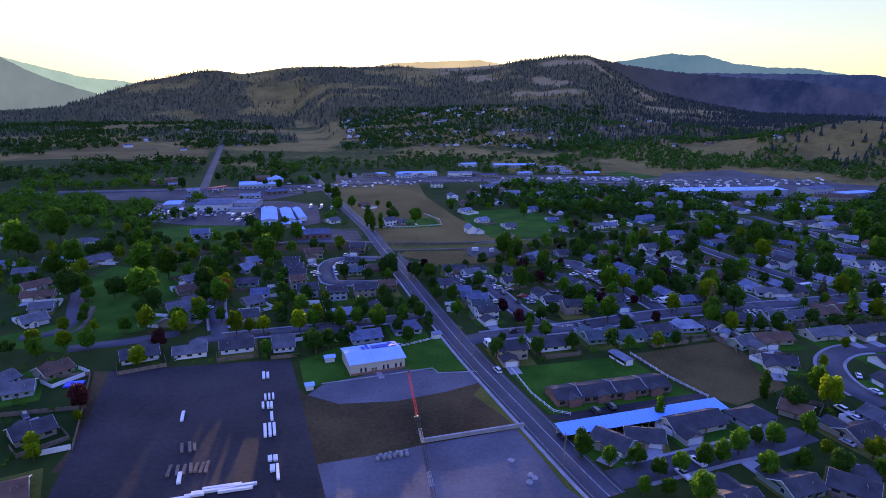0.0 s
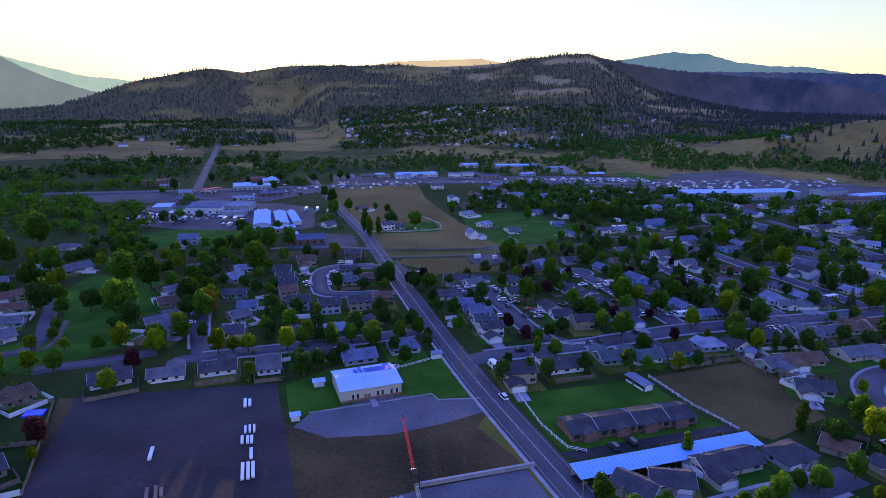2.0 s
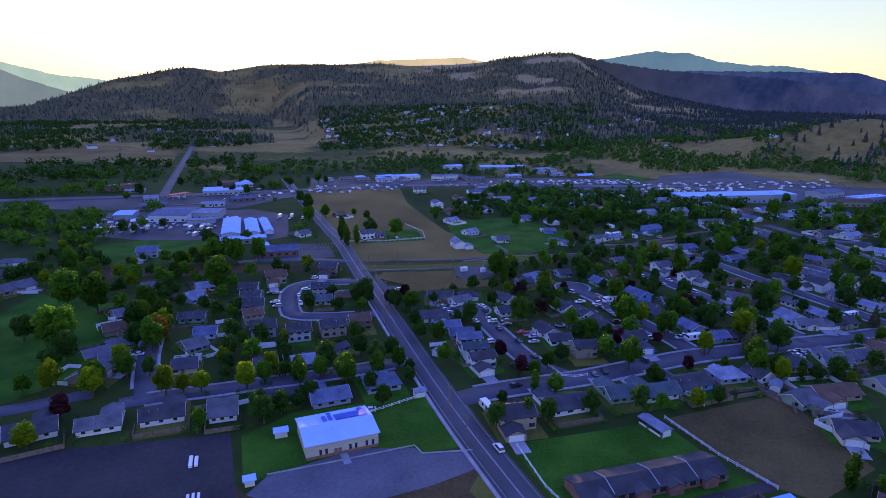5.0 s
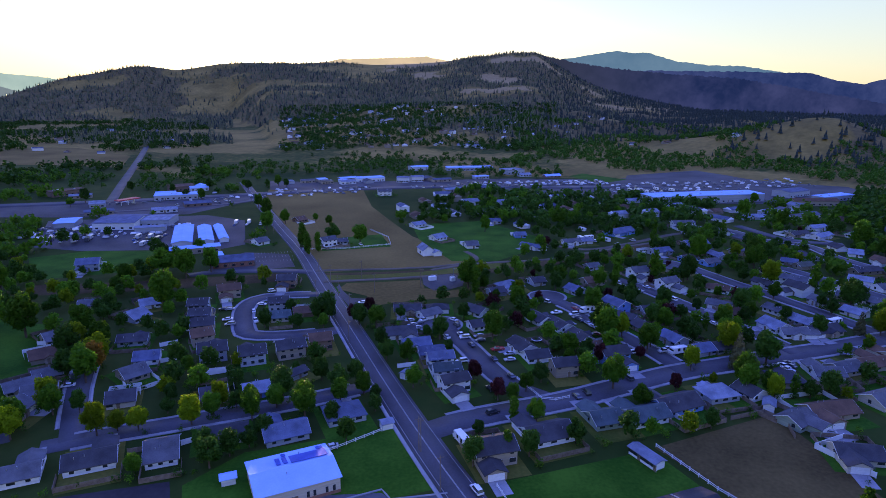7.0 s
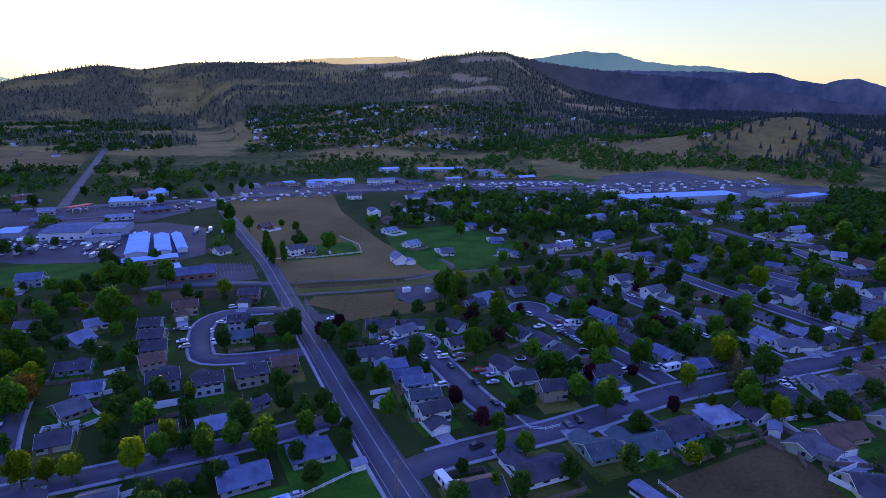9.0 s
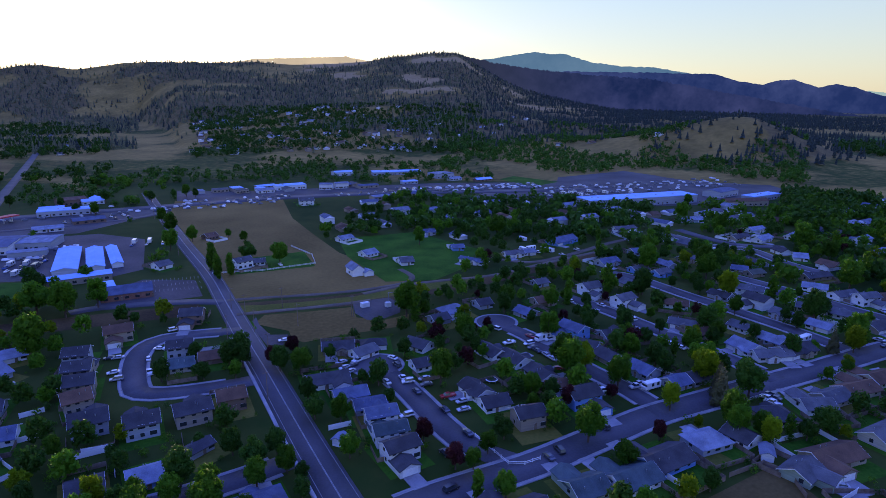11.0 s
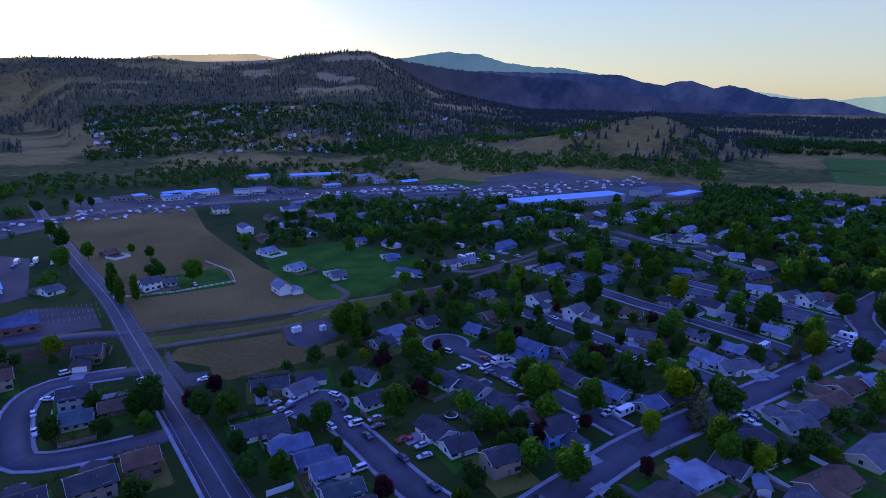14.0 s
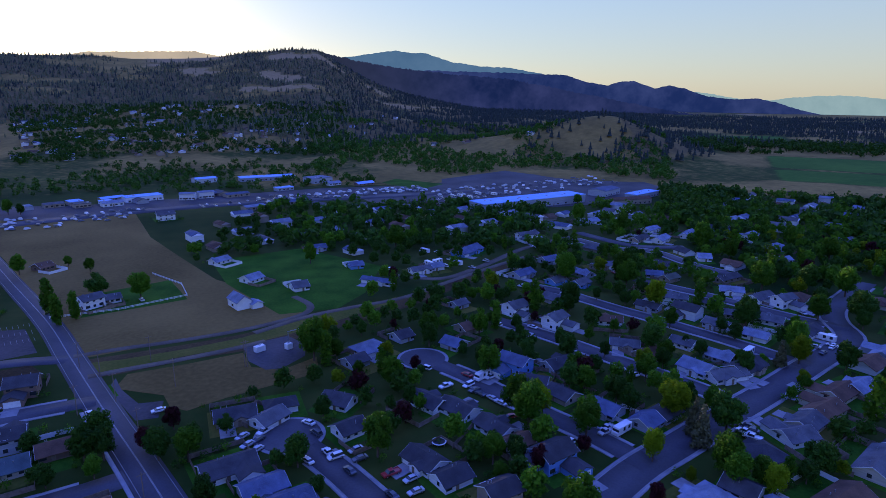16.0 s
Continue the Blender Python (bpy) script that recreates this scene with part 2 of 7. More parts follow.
def prism(bm, profile, a, b, axis="x", mi=0):
    """A closed profile in (u, z) drawn out along x or y from a to b."""
    def at(s, u, z):
        return (s, u, z) if axis == "x" else (u, s, z)
    p, q = [bm.verts.new(at(a, u, z)) for u, z in profile], [bm.verts.new(at(b, u, z)) for u, z in profile]
    n = len(profile)
    faces = [bm.faces.new(p[::-1]), bm.faces.new(q)] + [bm.faces.new((p[i], p[(i + 1) % n], q[(i + 1) % n], q[i])) for i in range(n)]
    for f in faces:
        f.material_index = mi
    bmesh.ops.recalc_face_normals(bm, faces=faces)


def raw_mesh(name, v, f, *mats):
    """A mesh from arrays: v (n, 3), f (m, 3 or 4)."""
    v, f = np.asarray(v, np.float32), np.asarray(f, np.int32)
    me = bpy.data.meshes.new(name)
    me.vertices.add(len(v))
    me.vertices.foreach_set("co", v.ravel())
    me.loops.add(f.size)
    me.loops.foreach_set("vertex_index", f.ravel())
    me.polygons.add(len(f))
    me.polygons.foreach_set("loop_start", np.arange(0, f.size, f.shape[1], dtype=np.int32))
    me.update(calc_edges=True)
    for m in mats:
        me.materials.append(M[m])
    return me


def smooth(pts, step=4.0):
    """Points along a smooth line through pts."""
    p = [np.array(q, float) for q in pts]
    p = [2 * p[0] - p[1]] + p + [2 * p[-1] - p[-2]]
    out = []
    for i in range(1, len(p) - 2):
        n = max(2, int(np.linalg.norm(p[i + 1] - p[i]) / step))
        for k in range(n):
            t = k / n
            out.append(0.5 * (2 * p[i] + (p[i + 1] - p[i - 1]) * t + (2 * p[i - 1] - 5 * p[i] + 4 * p[i + 1] - p[i + 2]) * t * t
                              + (3 * p[i] - p[i - 1] - 3 * p[i + 1] + p[i + 2]) * t ** 3))
    out.append(p[-2])
    return np.array(out)


def sides(line):
    d = np.gradient(line, axis=0)
    d /= np.linalg.norm(d, axis=1)[:, None]
    return np.stack([-d[:, 1], d[:, 0]], 1)


def ribbon(name, line, off, width, z0, z1, m, label, category):
    """A strip of that width, thick from z0 to z1, beside a line."""
    nr = sides(line)
    l, r = line + nr * (off + width / 2), line + nr * (off - width / 2)
    n = len(line)
    v = np.zeros((4 * n, 3))
    v[:n, :2], v[n:2 * n, :2], v[:2 * n, 2] = l, r, z1
    v[2 * n:3 * n, :2], v[3 * n:, :2], v[2 * n:, 2] = l, r, z0
    i = np.arange(n - 1)
    f = np.concatenate([np.stack([i, i + n, i + n + 1, i + 1], 1), np.stack([i + 2 * n, i, i + 1, i + 2 * n + 1], 1), np.stack([i + n, i + 3 * n, i + 3 * n + 1, i + n + 1], 1)])
    return tagged(new(name, raw_mesh(name, v, f, m)), label, category, kind="structure")


# a plan of what is taken: 2 m cells
G0, GN, GS = np.array([-700.0, 100.0]), (850, 600), 2.0
taken = np.zeros(GN, np.uint8)


def claim(p, radius, value=1):
    c = ((np.array(p) - G0) / GS).astype(int)
    k = int(radius / GS) + 1
    i0, j0 = max(c[0] - k, 0), max(c[1] - k, 0)
    sub = taken[i0:max(c[0] + k + 1, 0), j0:max(c[1] + k + 1, 0)]
    if sub.size:
        np.maximum(sub, value, out=sub)


def free(p, radius=0.0):
    c = ((np.array(p) - G0) / GS).astype(int)
    k = int(radius / GS)
    if c[0] - k < 0 or c[1] - k < 0 or c[0] + k >= GN[0] or c[1] + k >= GN[1]:
        return True
    return not taken[c[0] - k:c[0] + k + 1, c[1] - k:c[1] + k + 1].any()


def inside(pts, x, y):
    hit = np.zeros(np.shape(x), bool)
    n = len(pts)
    for i in range(n):
        (x1, y1), (x2, y2) = pts[i], pts[(i + 1) % n]
        if y1 != y2:
            hit ^= ((y1 > y) != (y2 > y)) & (x < (x2 - x1) * (y - y1) / (y2 - y1) + x1)
    return hit


# ---- land: one sheet to the horizon ----
rng = np.random.default_rng(4)


def fbm(x, y, seed=0, octaves=5):
    """Smooth value noise, 0 to 1."""
    out, amp, tot = 0, 1.0, 0
    for o in range(octaves):
        xs, ys = x * 2 ** o + seed * 17.3 + o * 5.1, y * 2 ** o - seed * 9.7 + o * 3.3
        xi, yi = np.floor(xs), np.floor(ys)
        u, v = xs - xi, ys - yi
        u, v = u * u * (3 - 2 * u), v * v * (3 - 2 * v)

        def rnd(a, b):
            s = np.sin(a * 127.1 + b * 311.7 + seed * 13.7) * 43758.5453
            return s - np.floor(s)
        n = rnd(xi, yi) * (1 - u) * (1 - v) + rnd(xi + 1, yi) * u * (1 - v) + rnd(xi, yi + 1) * (1 - u) * v + rnd(xi + 1, yi + 1) * u * v
        out, tot, amp = out + n * amp, tot + amp, amp * 0.5
    return out / tot


# crest lines as seen from the middle of the way: degrees east of +y, degrees above eye level
CREST_NEAR = [(-180, 0.3), (-60, -1.5), (-38, -1.2), (-35.4, -0.94), (-33.4, -0.28), (-31.3, 0.49), (-29.2, 1.19), (-27, 1.59), (-24.7, 2.09), (-23.3, 2.21), (-21, 1.92), (-19.1, 2.23), (-17.7, 2.49), (-15.2, 2.63), (-11.7, 2.62), (-7.6, 2.76), (-4.5, 2.58), (-0.9, 2.7), (1.7, 2.9), (3.7, 3.24), (5.7, 3.43), (7.7, 3.66), (9.5, 3.64), (11.2, 3.24), (12.7, 2.9), (15.5, 2.14), (19.5, 1.61), (23.9, 1.26), (31.3, 0.35), (38.5, -1), (45.1, -2.03), (51.2, -2.31), (62, -2), (180, 0.3)]
FOOT = [(-180, 2500), (-17, 2600), (-13.5, 1120), (0, 950), (10, 1020), (20, 1190), (31, 1400), (41, 1640), (51, 1800), (180, 2500)]
EYE = np.array([0.0, 90.0])


def table(rows, a):
    return np.interp(a, [r[0] for r in rows], [r[1] for r in rows])


def height(x, y):
    dx, dy = x - EYE[0], y - EYE[1]
    r, az = np.hypot(dx, dy), np.degrees(np.arctan2(dx, dy))
    RN, RF = 3600.0, 4560.0
    zn = np.maximum(101 + RN * np.tan(np.radians(table(CREST_NEAR, az))), 5)
    zn = zn * np.interp(az, [-180, 10, 15, 24, 180], [1, 1, 0.62, 0.14, 0.14])
    zf = zn * 0.55
    foot = table(FOOT, az)
    u = np.clip((r - foot) / (RN - foot), 0, 1)
    lump = (fbm(x / 420, y / 420, 1) - 0.5)
    near_z = zn * (u ** 1.55) + lump * 130 * u * (1 - u) * 2.2 * np.clip(zn / 150, 0, 1)
    w = np.clip((r - RN) / (RF - RN), 0, 1)
    low = np.minimum(zn, zf) * 0.62
    dip = 1 - np.abs(2 * w - 1) ** 1.5
    far_z = zn * (1 - w) + zf * w - (np.minimum(zn, zf) - low) * dip + lump * 60 * dip
    z = np.where(r < RN, near_z, far_z)
    z = np.where(r > RF, zf * (1 - (r - RF) / 900), z)
    # the tree-dotted rise by the river, and the grassy shoulder behind the shops
    z = z + 44 * np.exp(-((az - 33) / 6.0) ** 2 - ((r - 1240) / 155) ** 2) + 16 * np.exp(-((az + 2) / 7) ** 2 - ((r - 1350) / 200) ** 2)
    # rolling foothills to the east
    east_ = np.clip((az - 9) / 5, 0, 1) * np.clip((40 - az) / 6, 0, 1) * np.clip((r - 1020) / 250, 0, 1) * np.clip((3300 - r) / 900, 0, 1)
    z = z + east_ * np.clip(fbm(x / 330, y / 330, 31, 3) - 0.36, 0, 1) * 62
    return z


def cover(x, y):
    """How wooded the hills are, 0 to 1."""
    dx, dy = x - EYE[0], y - EYE[1]
    r, az = np.hypot(dx, dy), np.degrees(np.arctan2(dx, dy))
    n = fbm(x / 260, y / 260, 3)
    dense = np.interp(az, [-60, -24, -15, -6, 4, 9, 14, 22, 60], [0.75, 0.66, 0.56, 0.50, 0.54, 0.58, 0.60, 0.66, 0.7])
    dense = dense * np.interp(r, [900, 1250, 1900, 2600, 5000], [0.55, 0.75, 0.95, 1.0, 1.05])
    c = np.clip((dense - n) * 6 + 0.5, 0, 1)
    rise_ = (az > 25) & (az < 44) & (r < 1420)
    bare = 1 - np.hypot((az - 7 + (r - 2600) / 260) / 3.6, (r - 2600) / 330) + (n - 0.5) * 2.2
    c = np.where(bare > 0.3, 0.08, c)
    return np.where(rise_, np.where(r > 1290, 0.3, np.clip((0.72 - n) * 5, 0.25, 1.0)), c)


azs = np.radians(np.concatenate([np.arange(-180, -70, 5.0), np.arange(-70, 85, 0.4), np.arange(85, 180, 5.0)]))
rs = np.concatenate([np.arange(0.0, 900, 60), np.arange(900, 2200, 13), np.arange(2200, 3600, 30), np.arange(3600, 4700, 40)])
rs[0] = 1.0
RR, AA = np.meshgrid(rs, azs)
LX, LY = EYE[0] + RR * np.sin(AA), EYE[1] + RR * np.cos(AA)
LZ = height(LX, LY)
na, nr_ = len(azs), len(rs)
ia, ir = np.meshgrid(np.arange(na), np.arange(nr_ - 1), indexing="ij")
ia, ir = ia.ravel(), ir.ravel()
ib = (ia + 1) % na
quads = np.stack([ia * nr_ + ir, ia * nr_ + ir + 1, ib * nr_ + ir + 1, ib * nr_ + ir], 1)
land = raw_mesh("ground", np.stack([LX.ravel(), LY.ravel(), LZ.ravel()], 1), quads, "land")


def step(a, b, v):
    t = np.clip((v - a) / (b - a), 0, 1)
    return t * t * (3 - 2 * t)


# what covers the ground at each place: dry grass, forest floor, irrigated meadow, bare slope
gx, gy, gz = LX.ravel(), LY.ravel(), LZ.ravel()
ga, gr = np.degrees(np.arctan2(gx, gy - 90)), np.hypot(gx, gy - 90)
n1, n2, n3 = fbm(gx / 170, gy / 170, 21), fbm(gx / 60, gy / 60, 23), fbm(gx / 420, gy / 420, 6)
apron = step(-24, -18, ga + 6 * n2) * step(790, 930, gr + 90 * n2 + 0.0022 * np.abs(gx) ** 1.5) * (0.35 + 0.65 * step(0.36, 0.58, n1))
west = step(-22, -27, ga) * step(900, 1000, gr) * 0.8 * step(0.5, 0.6, n3)
dry_ = np.clip(np.maximum(np.maximum(apron, west), step(4, 14, gz)), 0, 1)
wooded = step(0.55, 0.95, cover(gx, gy)) * step(3, 10, gz)
edge_ = 60 * n2
field_ = step(45, 46.5, ga) * step(940, 975, gr + edge_ * 0.5) * (1 - step(1300, 1340, gr + edge_ * 0.5)) * (1 - step(1075, 1083, gr) * (1 - step(1100, 1108, gr)))
field_ = field_ + step(39.5, 41, ga) * (1 - step(47, 48.5, ga)) * step(1640, 1700, gr + edge_) * (1 - step(1950, 2010, gr + edge_))
tan_ = step(39, 41, ga) * (1 - step(51, 53, ga)) * step(715, 750, gr + edge_ * 0.5) * (1 - step(930, 970, gr + edge_ * 0.5)) * step(0.35, 0.6, n2) * 0.6
bare_ = step(2000, 2200, gr) * step(-5, -2, ga) * (1 - step(0.12, 0.3, cover(gx, gy)))
cov = land.attributes.new("ground_cover", "FLOAT_COLOR", "POINT")
cov.data.foreach_set("color", np.stack([np.maximum(dry_, tan_ * 0.7) * (1 - field_), wooded, field_, bare_], 1).astype(np.float32).ravel())
land.polygons.foreach_set("use_smooth", np.ones(len(quads), bool))
tagged(new("ground", land), "valley floor of grass rising into dry wooded hills", "ground", kind="structure")


# ---- far ranges, a plain backdrop with haze put into its glowing colours ----
def haze_material(name, c1, c2, west=None):
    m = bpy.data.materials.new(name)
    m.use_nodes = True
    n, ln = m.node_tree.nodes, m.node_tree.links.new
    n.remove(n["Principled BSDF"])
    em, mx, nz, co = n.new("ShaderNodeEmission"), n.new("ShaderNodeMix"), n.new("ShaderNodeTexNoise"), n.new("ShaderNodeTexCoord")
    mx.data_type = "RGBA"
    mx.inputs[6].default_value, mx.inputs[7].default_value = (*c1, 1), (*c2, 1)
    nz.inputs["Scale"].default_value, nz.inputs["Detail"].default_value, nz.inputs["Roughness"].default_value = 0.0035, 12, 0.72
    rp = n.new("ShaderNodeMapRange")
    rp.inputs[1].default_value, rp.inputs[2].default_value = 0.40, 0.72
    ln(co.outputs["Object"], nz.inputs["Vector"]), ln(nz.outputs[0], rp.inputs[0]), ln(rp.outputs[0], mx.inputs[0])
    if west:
        # another tone towards the west end, so the painted haze comes in eastwards
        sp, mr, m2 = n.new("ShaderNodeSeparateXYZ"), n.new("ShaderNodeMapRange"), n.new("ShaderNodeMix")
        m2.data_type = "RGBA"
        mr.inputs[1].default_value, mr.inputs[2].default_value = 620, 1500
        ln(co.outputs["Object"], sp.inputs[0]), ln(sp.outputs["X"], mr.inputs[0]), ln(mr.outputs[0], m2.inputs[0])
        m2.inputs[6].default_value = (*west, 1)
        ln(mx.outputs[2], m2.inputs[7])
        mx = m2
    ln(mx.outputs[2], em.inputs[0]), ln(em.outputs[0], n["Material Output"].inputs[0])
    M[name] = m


# distance haze is painted into these emission colours; the ranges take no light
haze_material("range_pale_haze", (0.045, 0.068, 0.062), (0.06, 0.085, 0.075))
haze_material("range_amber_haze", (0.085, 0.072, 0.048), (0.11, 0.09, 0.058))
# blue of hazy, shaded slopes put into the glow of these two
haze_material("range_blue_haze", (0.0022, 0.0048, 0.0175), (0.0085, 0.0125, 0.0320))
haze_material("range_indigo_haze", (0.0016, 0.0034, 0.0120), (0.0078, 0.0100, 0.0260), (0.0044, 0.0056, 0.0090))
haze_material("range_teal_haze", (0.012, 0.026, 0.040), (0.018, 0.034, 0.048))
haze_material("range_grey_haze", (0.021, 0.030, 0.034), (0.028, 0.038, 0.041))


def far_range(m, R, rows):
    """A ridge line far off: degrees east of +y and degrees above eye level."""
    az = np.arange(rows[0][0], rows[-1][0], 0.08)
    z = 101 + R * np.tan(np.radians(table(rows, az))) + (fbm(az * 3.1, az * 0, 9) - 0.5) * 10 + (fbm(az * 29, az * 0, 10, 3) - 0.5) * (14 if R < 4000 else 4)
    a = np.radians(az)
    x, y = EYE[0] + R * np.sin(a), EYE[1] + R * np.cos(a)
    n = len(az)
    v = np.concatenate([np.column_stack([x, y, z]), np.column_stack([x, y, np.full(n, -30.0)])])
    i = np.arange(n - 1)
    tagged(new("backdrop", raw_mesh("backdrop", v, np.stack([i, i + 1, i + n + 1, i + n], 1), m)), "far mountain range on the horizon, haze painted into its glow", "mountains", kind="structure")


far_range("range_indigo_haze", 3750, [(7.7, 3.68), (9.5, 3.66), (11.2, 3.26), (12.7, 2.92), (12.6, 2.92), (16.5, 2.31), (21.5, 1.79), (26.4, 1.44), (31.4, 0.51), (38.5, -0.84), (45.2, -1.88), (51.2, -2.15), (55.2, -2.15)])
far_range("range_teal_haze", 4700, [(9, 2.7), (11.8, 3.05), (13.7, 3.32), (15.7, 3.63), (16.7, 3.74), (17.9, 3.56), (19.1, 3.58), (20.6, 3.12), (21.6, 2.84), (24.1, 2.48), (26.6, 2.39), (29.5, 1.88)])
far_range("range_blue_haze", 4660, [(13.7, 1.81), (19.6, 2.11), (24.1, 2), (26.6, 1.97), (29.5, 1.83), (31.5, 1.79), (33.4, 1.18), (35.1, 0.91), (36.2, 1.28), (37.2, 1.29), (39, 0.69), (40.1, 0.97), (41.3, 0.7), (43.1, 0.07), (45.2, -0.13), (46.8, -0.03), (48.1, -0.32), (49.3, -0.7), (51.3, -1.22), (53.2, -1.31), (55.6, -1.33), (75, -1.2)])
far_range("range_pale_haze", 4740, [(40, 0.2), (42.2, 0.43), (43.5, 0.26), (45.2, -0.04), (48.1, -0.19), (49.2, 0.03), (51.1, 0.18), (53, 0.19), (55.4, -0.03), (80, 0.3)])
far_range("range_pale_haze", 4720, [(-75, 3.2), (-46, 3.1), (-38.4, 2.83), (-37.1, 2.47), (-34.9, 1.91), (-33.1, 1.44), (-30.9, 1.26), (-28.7, 0.93), (-22, 0.6)])
far_range("range_amber_haze", 4730, [(-24, 0.6), (-14, 1.8), (-10.6, 2.52), (-7.6, 3.04), (-4.5, 3.16), (0.1, 3.32), (1.6, 3.03), (2.9, 2.79), (9, 2.44)])
far_range("range_grey_haze", 4690, [(-75, 3.3), (-46, 2.9), (-38.4, 2.79), (-36.8, 1.86), (-35, 1.06), (-33.2, 0.44), (-32, 0.09), (-27, -0.5)])


# ---- parcels and roads ----
level = [0.02]


def parcel(name, m, pts):
    level[0] += 0.003
    bm = bmesh.new()
    top = [bm.verts.new((x, y, level[0])) for x, y in pts]
    f = bm.faces.new(top)
    f.normal_update()
    if f.normal.z < 0:
        f.normal_flip()
    bmesh.ops.triangulate(bm, faces=[f])
    words = {"lawn": "mown green lawn", "dry": "dry tan grass field", "brush": "bare brown ground with dry brush", "weeds": "strip of tall dry weeds", "stubble": "brown stubble field", "asphaltlot": "dark worn asphalt lot", "palelot": "pale grey worn asphalt lot",
             "paving": "pale cracked paving", "meadow": "bright green irrigated meadow"}[m]
    tagged(new(name, mesh_of(bm, name, m)), words + " on the valley floor", "ground", kind="structure")
    xs, ys = [p[0] for p in pts], [p[1] for p in pts]
    gx, gy = np.meshgrid(G0[0] + (np.arange(GN[0]) + 0.5) * GS, G0[1] + (np.arange(GN[1]) + 0.5) * GS, indexing="ij")
    taken[inside(pts, gx, gy)] = 2


def bulb(x, y, r):
    """The round end of a street: asphalt, with a sidewalk round it."""
    for rad, top, m, name, label, cat in ((r + 1.3, 0.118, "concrete", "sidewalk", "concrete sidewalk round the end of a street", "sidewalk"), (r, 0.197, "asphalt", "street_end", "round asphalt end of a residential street", "road")):
        bm = bmesh.new()
        bmesh.ops.create_cone(bm, cap_ends=True, segments=36, radius1=rad, radius2=rad, depth=top, matrix=Matrix.Translation((x, y, top / 2)))
        tagged(new(name, mesh_of(bm, name, m)), label, cat, kind="structure")
    claim((x, y), r + 2)


rise = [0.125]
STREETS = []


def road(name, width, kind, pts):
    line = smooth(pts)
    if kind == "street":
        STREETS.append(pts)
    rise[0] += 0.002
    for p in line:
        claim(p, width / 2 + (2.5 if kind != "gravel" else 0))
    m = {"gravel": "gravel"}.get(kind, "asphalt")
    words = {"main": "two-lane asphalt road with worn lane lines", "street": "residential asphalt street with concrete kerbs", "lane": "plain asphalt road through town", "gravel": "pale gravel track along the railway", "hwy": "wide asphalt highway through town"}[kind]
    ribbon(name, line, 0, width, 0, rise[0], m, words, "road")
    if kind == "main":
        for off in (-width / 2 + 1.0, width / 2 - 1.0, -0.12, 0.12):
            ribbon("lane_line", line, off, 0.13, rise[0], 0.186 + 0.002 * (off > 0), "line", "worn painted lane line on the road", "road marking")
        ribbon("sidewalk", line[:int(len(line) * 0.36)], width / 2 + 0.8, 1.2, 0, 0.215, "concrete", "concrete sidewalk beside the road", "sidewalk")
    elif kind == "street" and width > 7.2:
        for s in (-1, 1):
            cut = line[2:-2] if len(line) > 8 else line
            ribbon("kerb", cut, s * (width / 2 + 0.12), 0.25, 0, 0.19 + rise[0] * 0.5 + 0.0006 * s, "concrete", "low concrete kerb along the street", "kerb")
            ribbon("sidewalk", cut, s * (width / 2 + 0.8), 1.05, 0, 0.14 + rise[0] * 0.5 + 0.0006 * s, "concrete", "concrete sidewalk beside the street", "sidewalk")


parcel("lot_verge", "brush", [(-139.2, 219.7), (-133.1, 220.0), (-124.3, 199.8), (-116.2, 180.1), (-105.0, 156.0), (-111.8, 155.6), (-114.3, 168.6), (-128.3, 198.1)])
parcel("lots_base", "brush", [(-52.2, 206.2), (9.7, 219.8), (23.7, 190.1), (33.9, 161.5), (38.9, 145.4), (15.5, 128.5), (-27.5, 133.1), (-56.5, 210.3)])
parcel("dark_lot", "asphaltlot", [(-133.2, 220.5), (-67.4, 236.2), (-56.5, 210.3), (-40.8, 171.0), (-31.0, 147.6), (-98.2, 126.8)])
parcel("church_lawn", "lawn", [(-63.3, 234.3), (-51.0, 249.9), (-5.7, 263.5), (6.2, 231.7), (-8.1, 227.2), (-26.0, 229.3), (-49.1, 214.4), (-54.4, 210.4)])
parcel("church_parking", "paving", [(-52.2, 206.2), (-49.1, 214.4), (-26.0, 229.3), (-9.4, 230.0), (-6.4, 226.8), (6.7, 229.2), (9.7, 220.7), (-3.0, 212.1), (-20.3, 203.7), (-39.7, 200.5)])
parcel("brush_lot", "brush", [(-51.9, 205.4), (-39.7, 200.5), (-20.3, 203.7), (-3.0, 212.1), (9.7, 219.8), (23.0, 192.4), (-8.5, 180.1), (-18.0, 172.5), (-38.9, 167.4)])
parcel("gray_lot", "paving", [(-31.0, 147.6), (-37.9, 164.5), (-18.0, 171.9), (-7.3, 177.2), (23.7, 189.0), (33.9, 161.5), (38.9, 145.4), (15.5, 128.5), (-22.9, 126.1)])
parcel("verge_weeds", "weeds", [(9.8, 218.1), (13.7, 215.6), (25.5, 190.2), (34.0, 162.9), (37.2, 151.9), (32.2, 158.4), (25.3, 177.0), (18.4, 193.2), (6.8, 209.8)])
parcel("green_field", "lawn", [(19.2, 232.8), (69.2, 248.6), (79.2, 224.2), (88.1, 214.3), (35.1, 194.4), (30.4, 202.3)])
parcel("brown_field", "stubble", [(70.7, 249.8), (117.4, 268.9), (119.7, 249.0), (122.4, 223.9), (98.4, 208.5), (89.5, 214.4)])
parcel("apartment_drive", "asphaltlot", [(30.7, 196.6), (90.2, 217.9), (90.3, 213.7), (35.9, 193.4)])
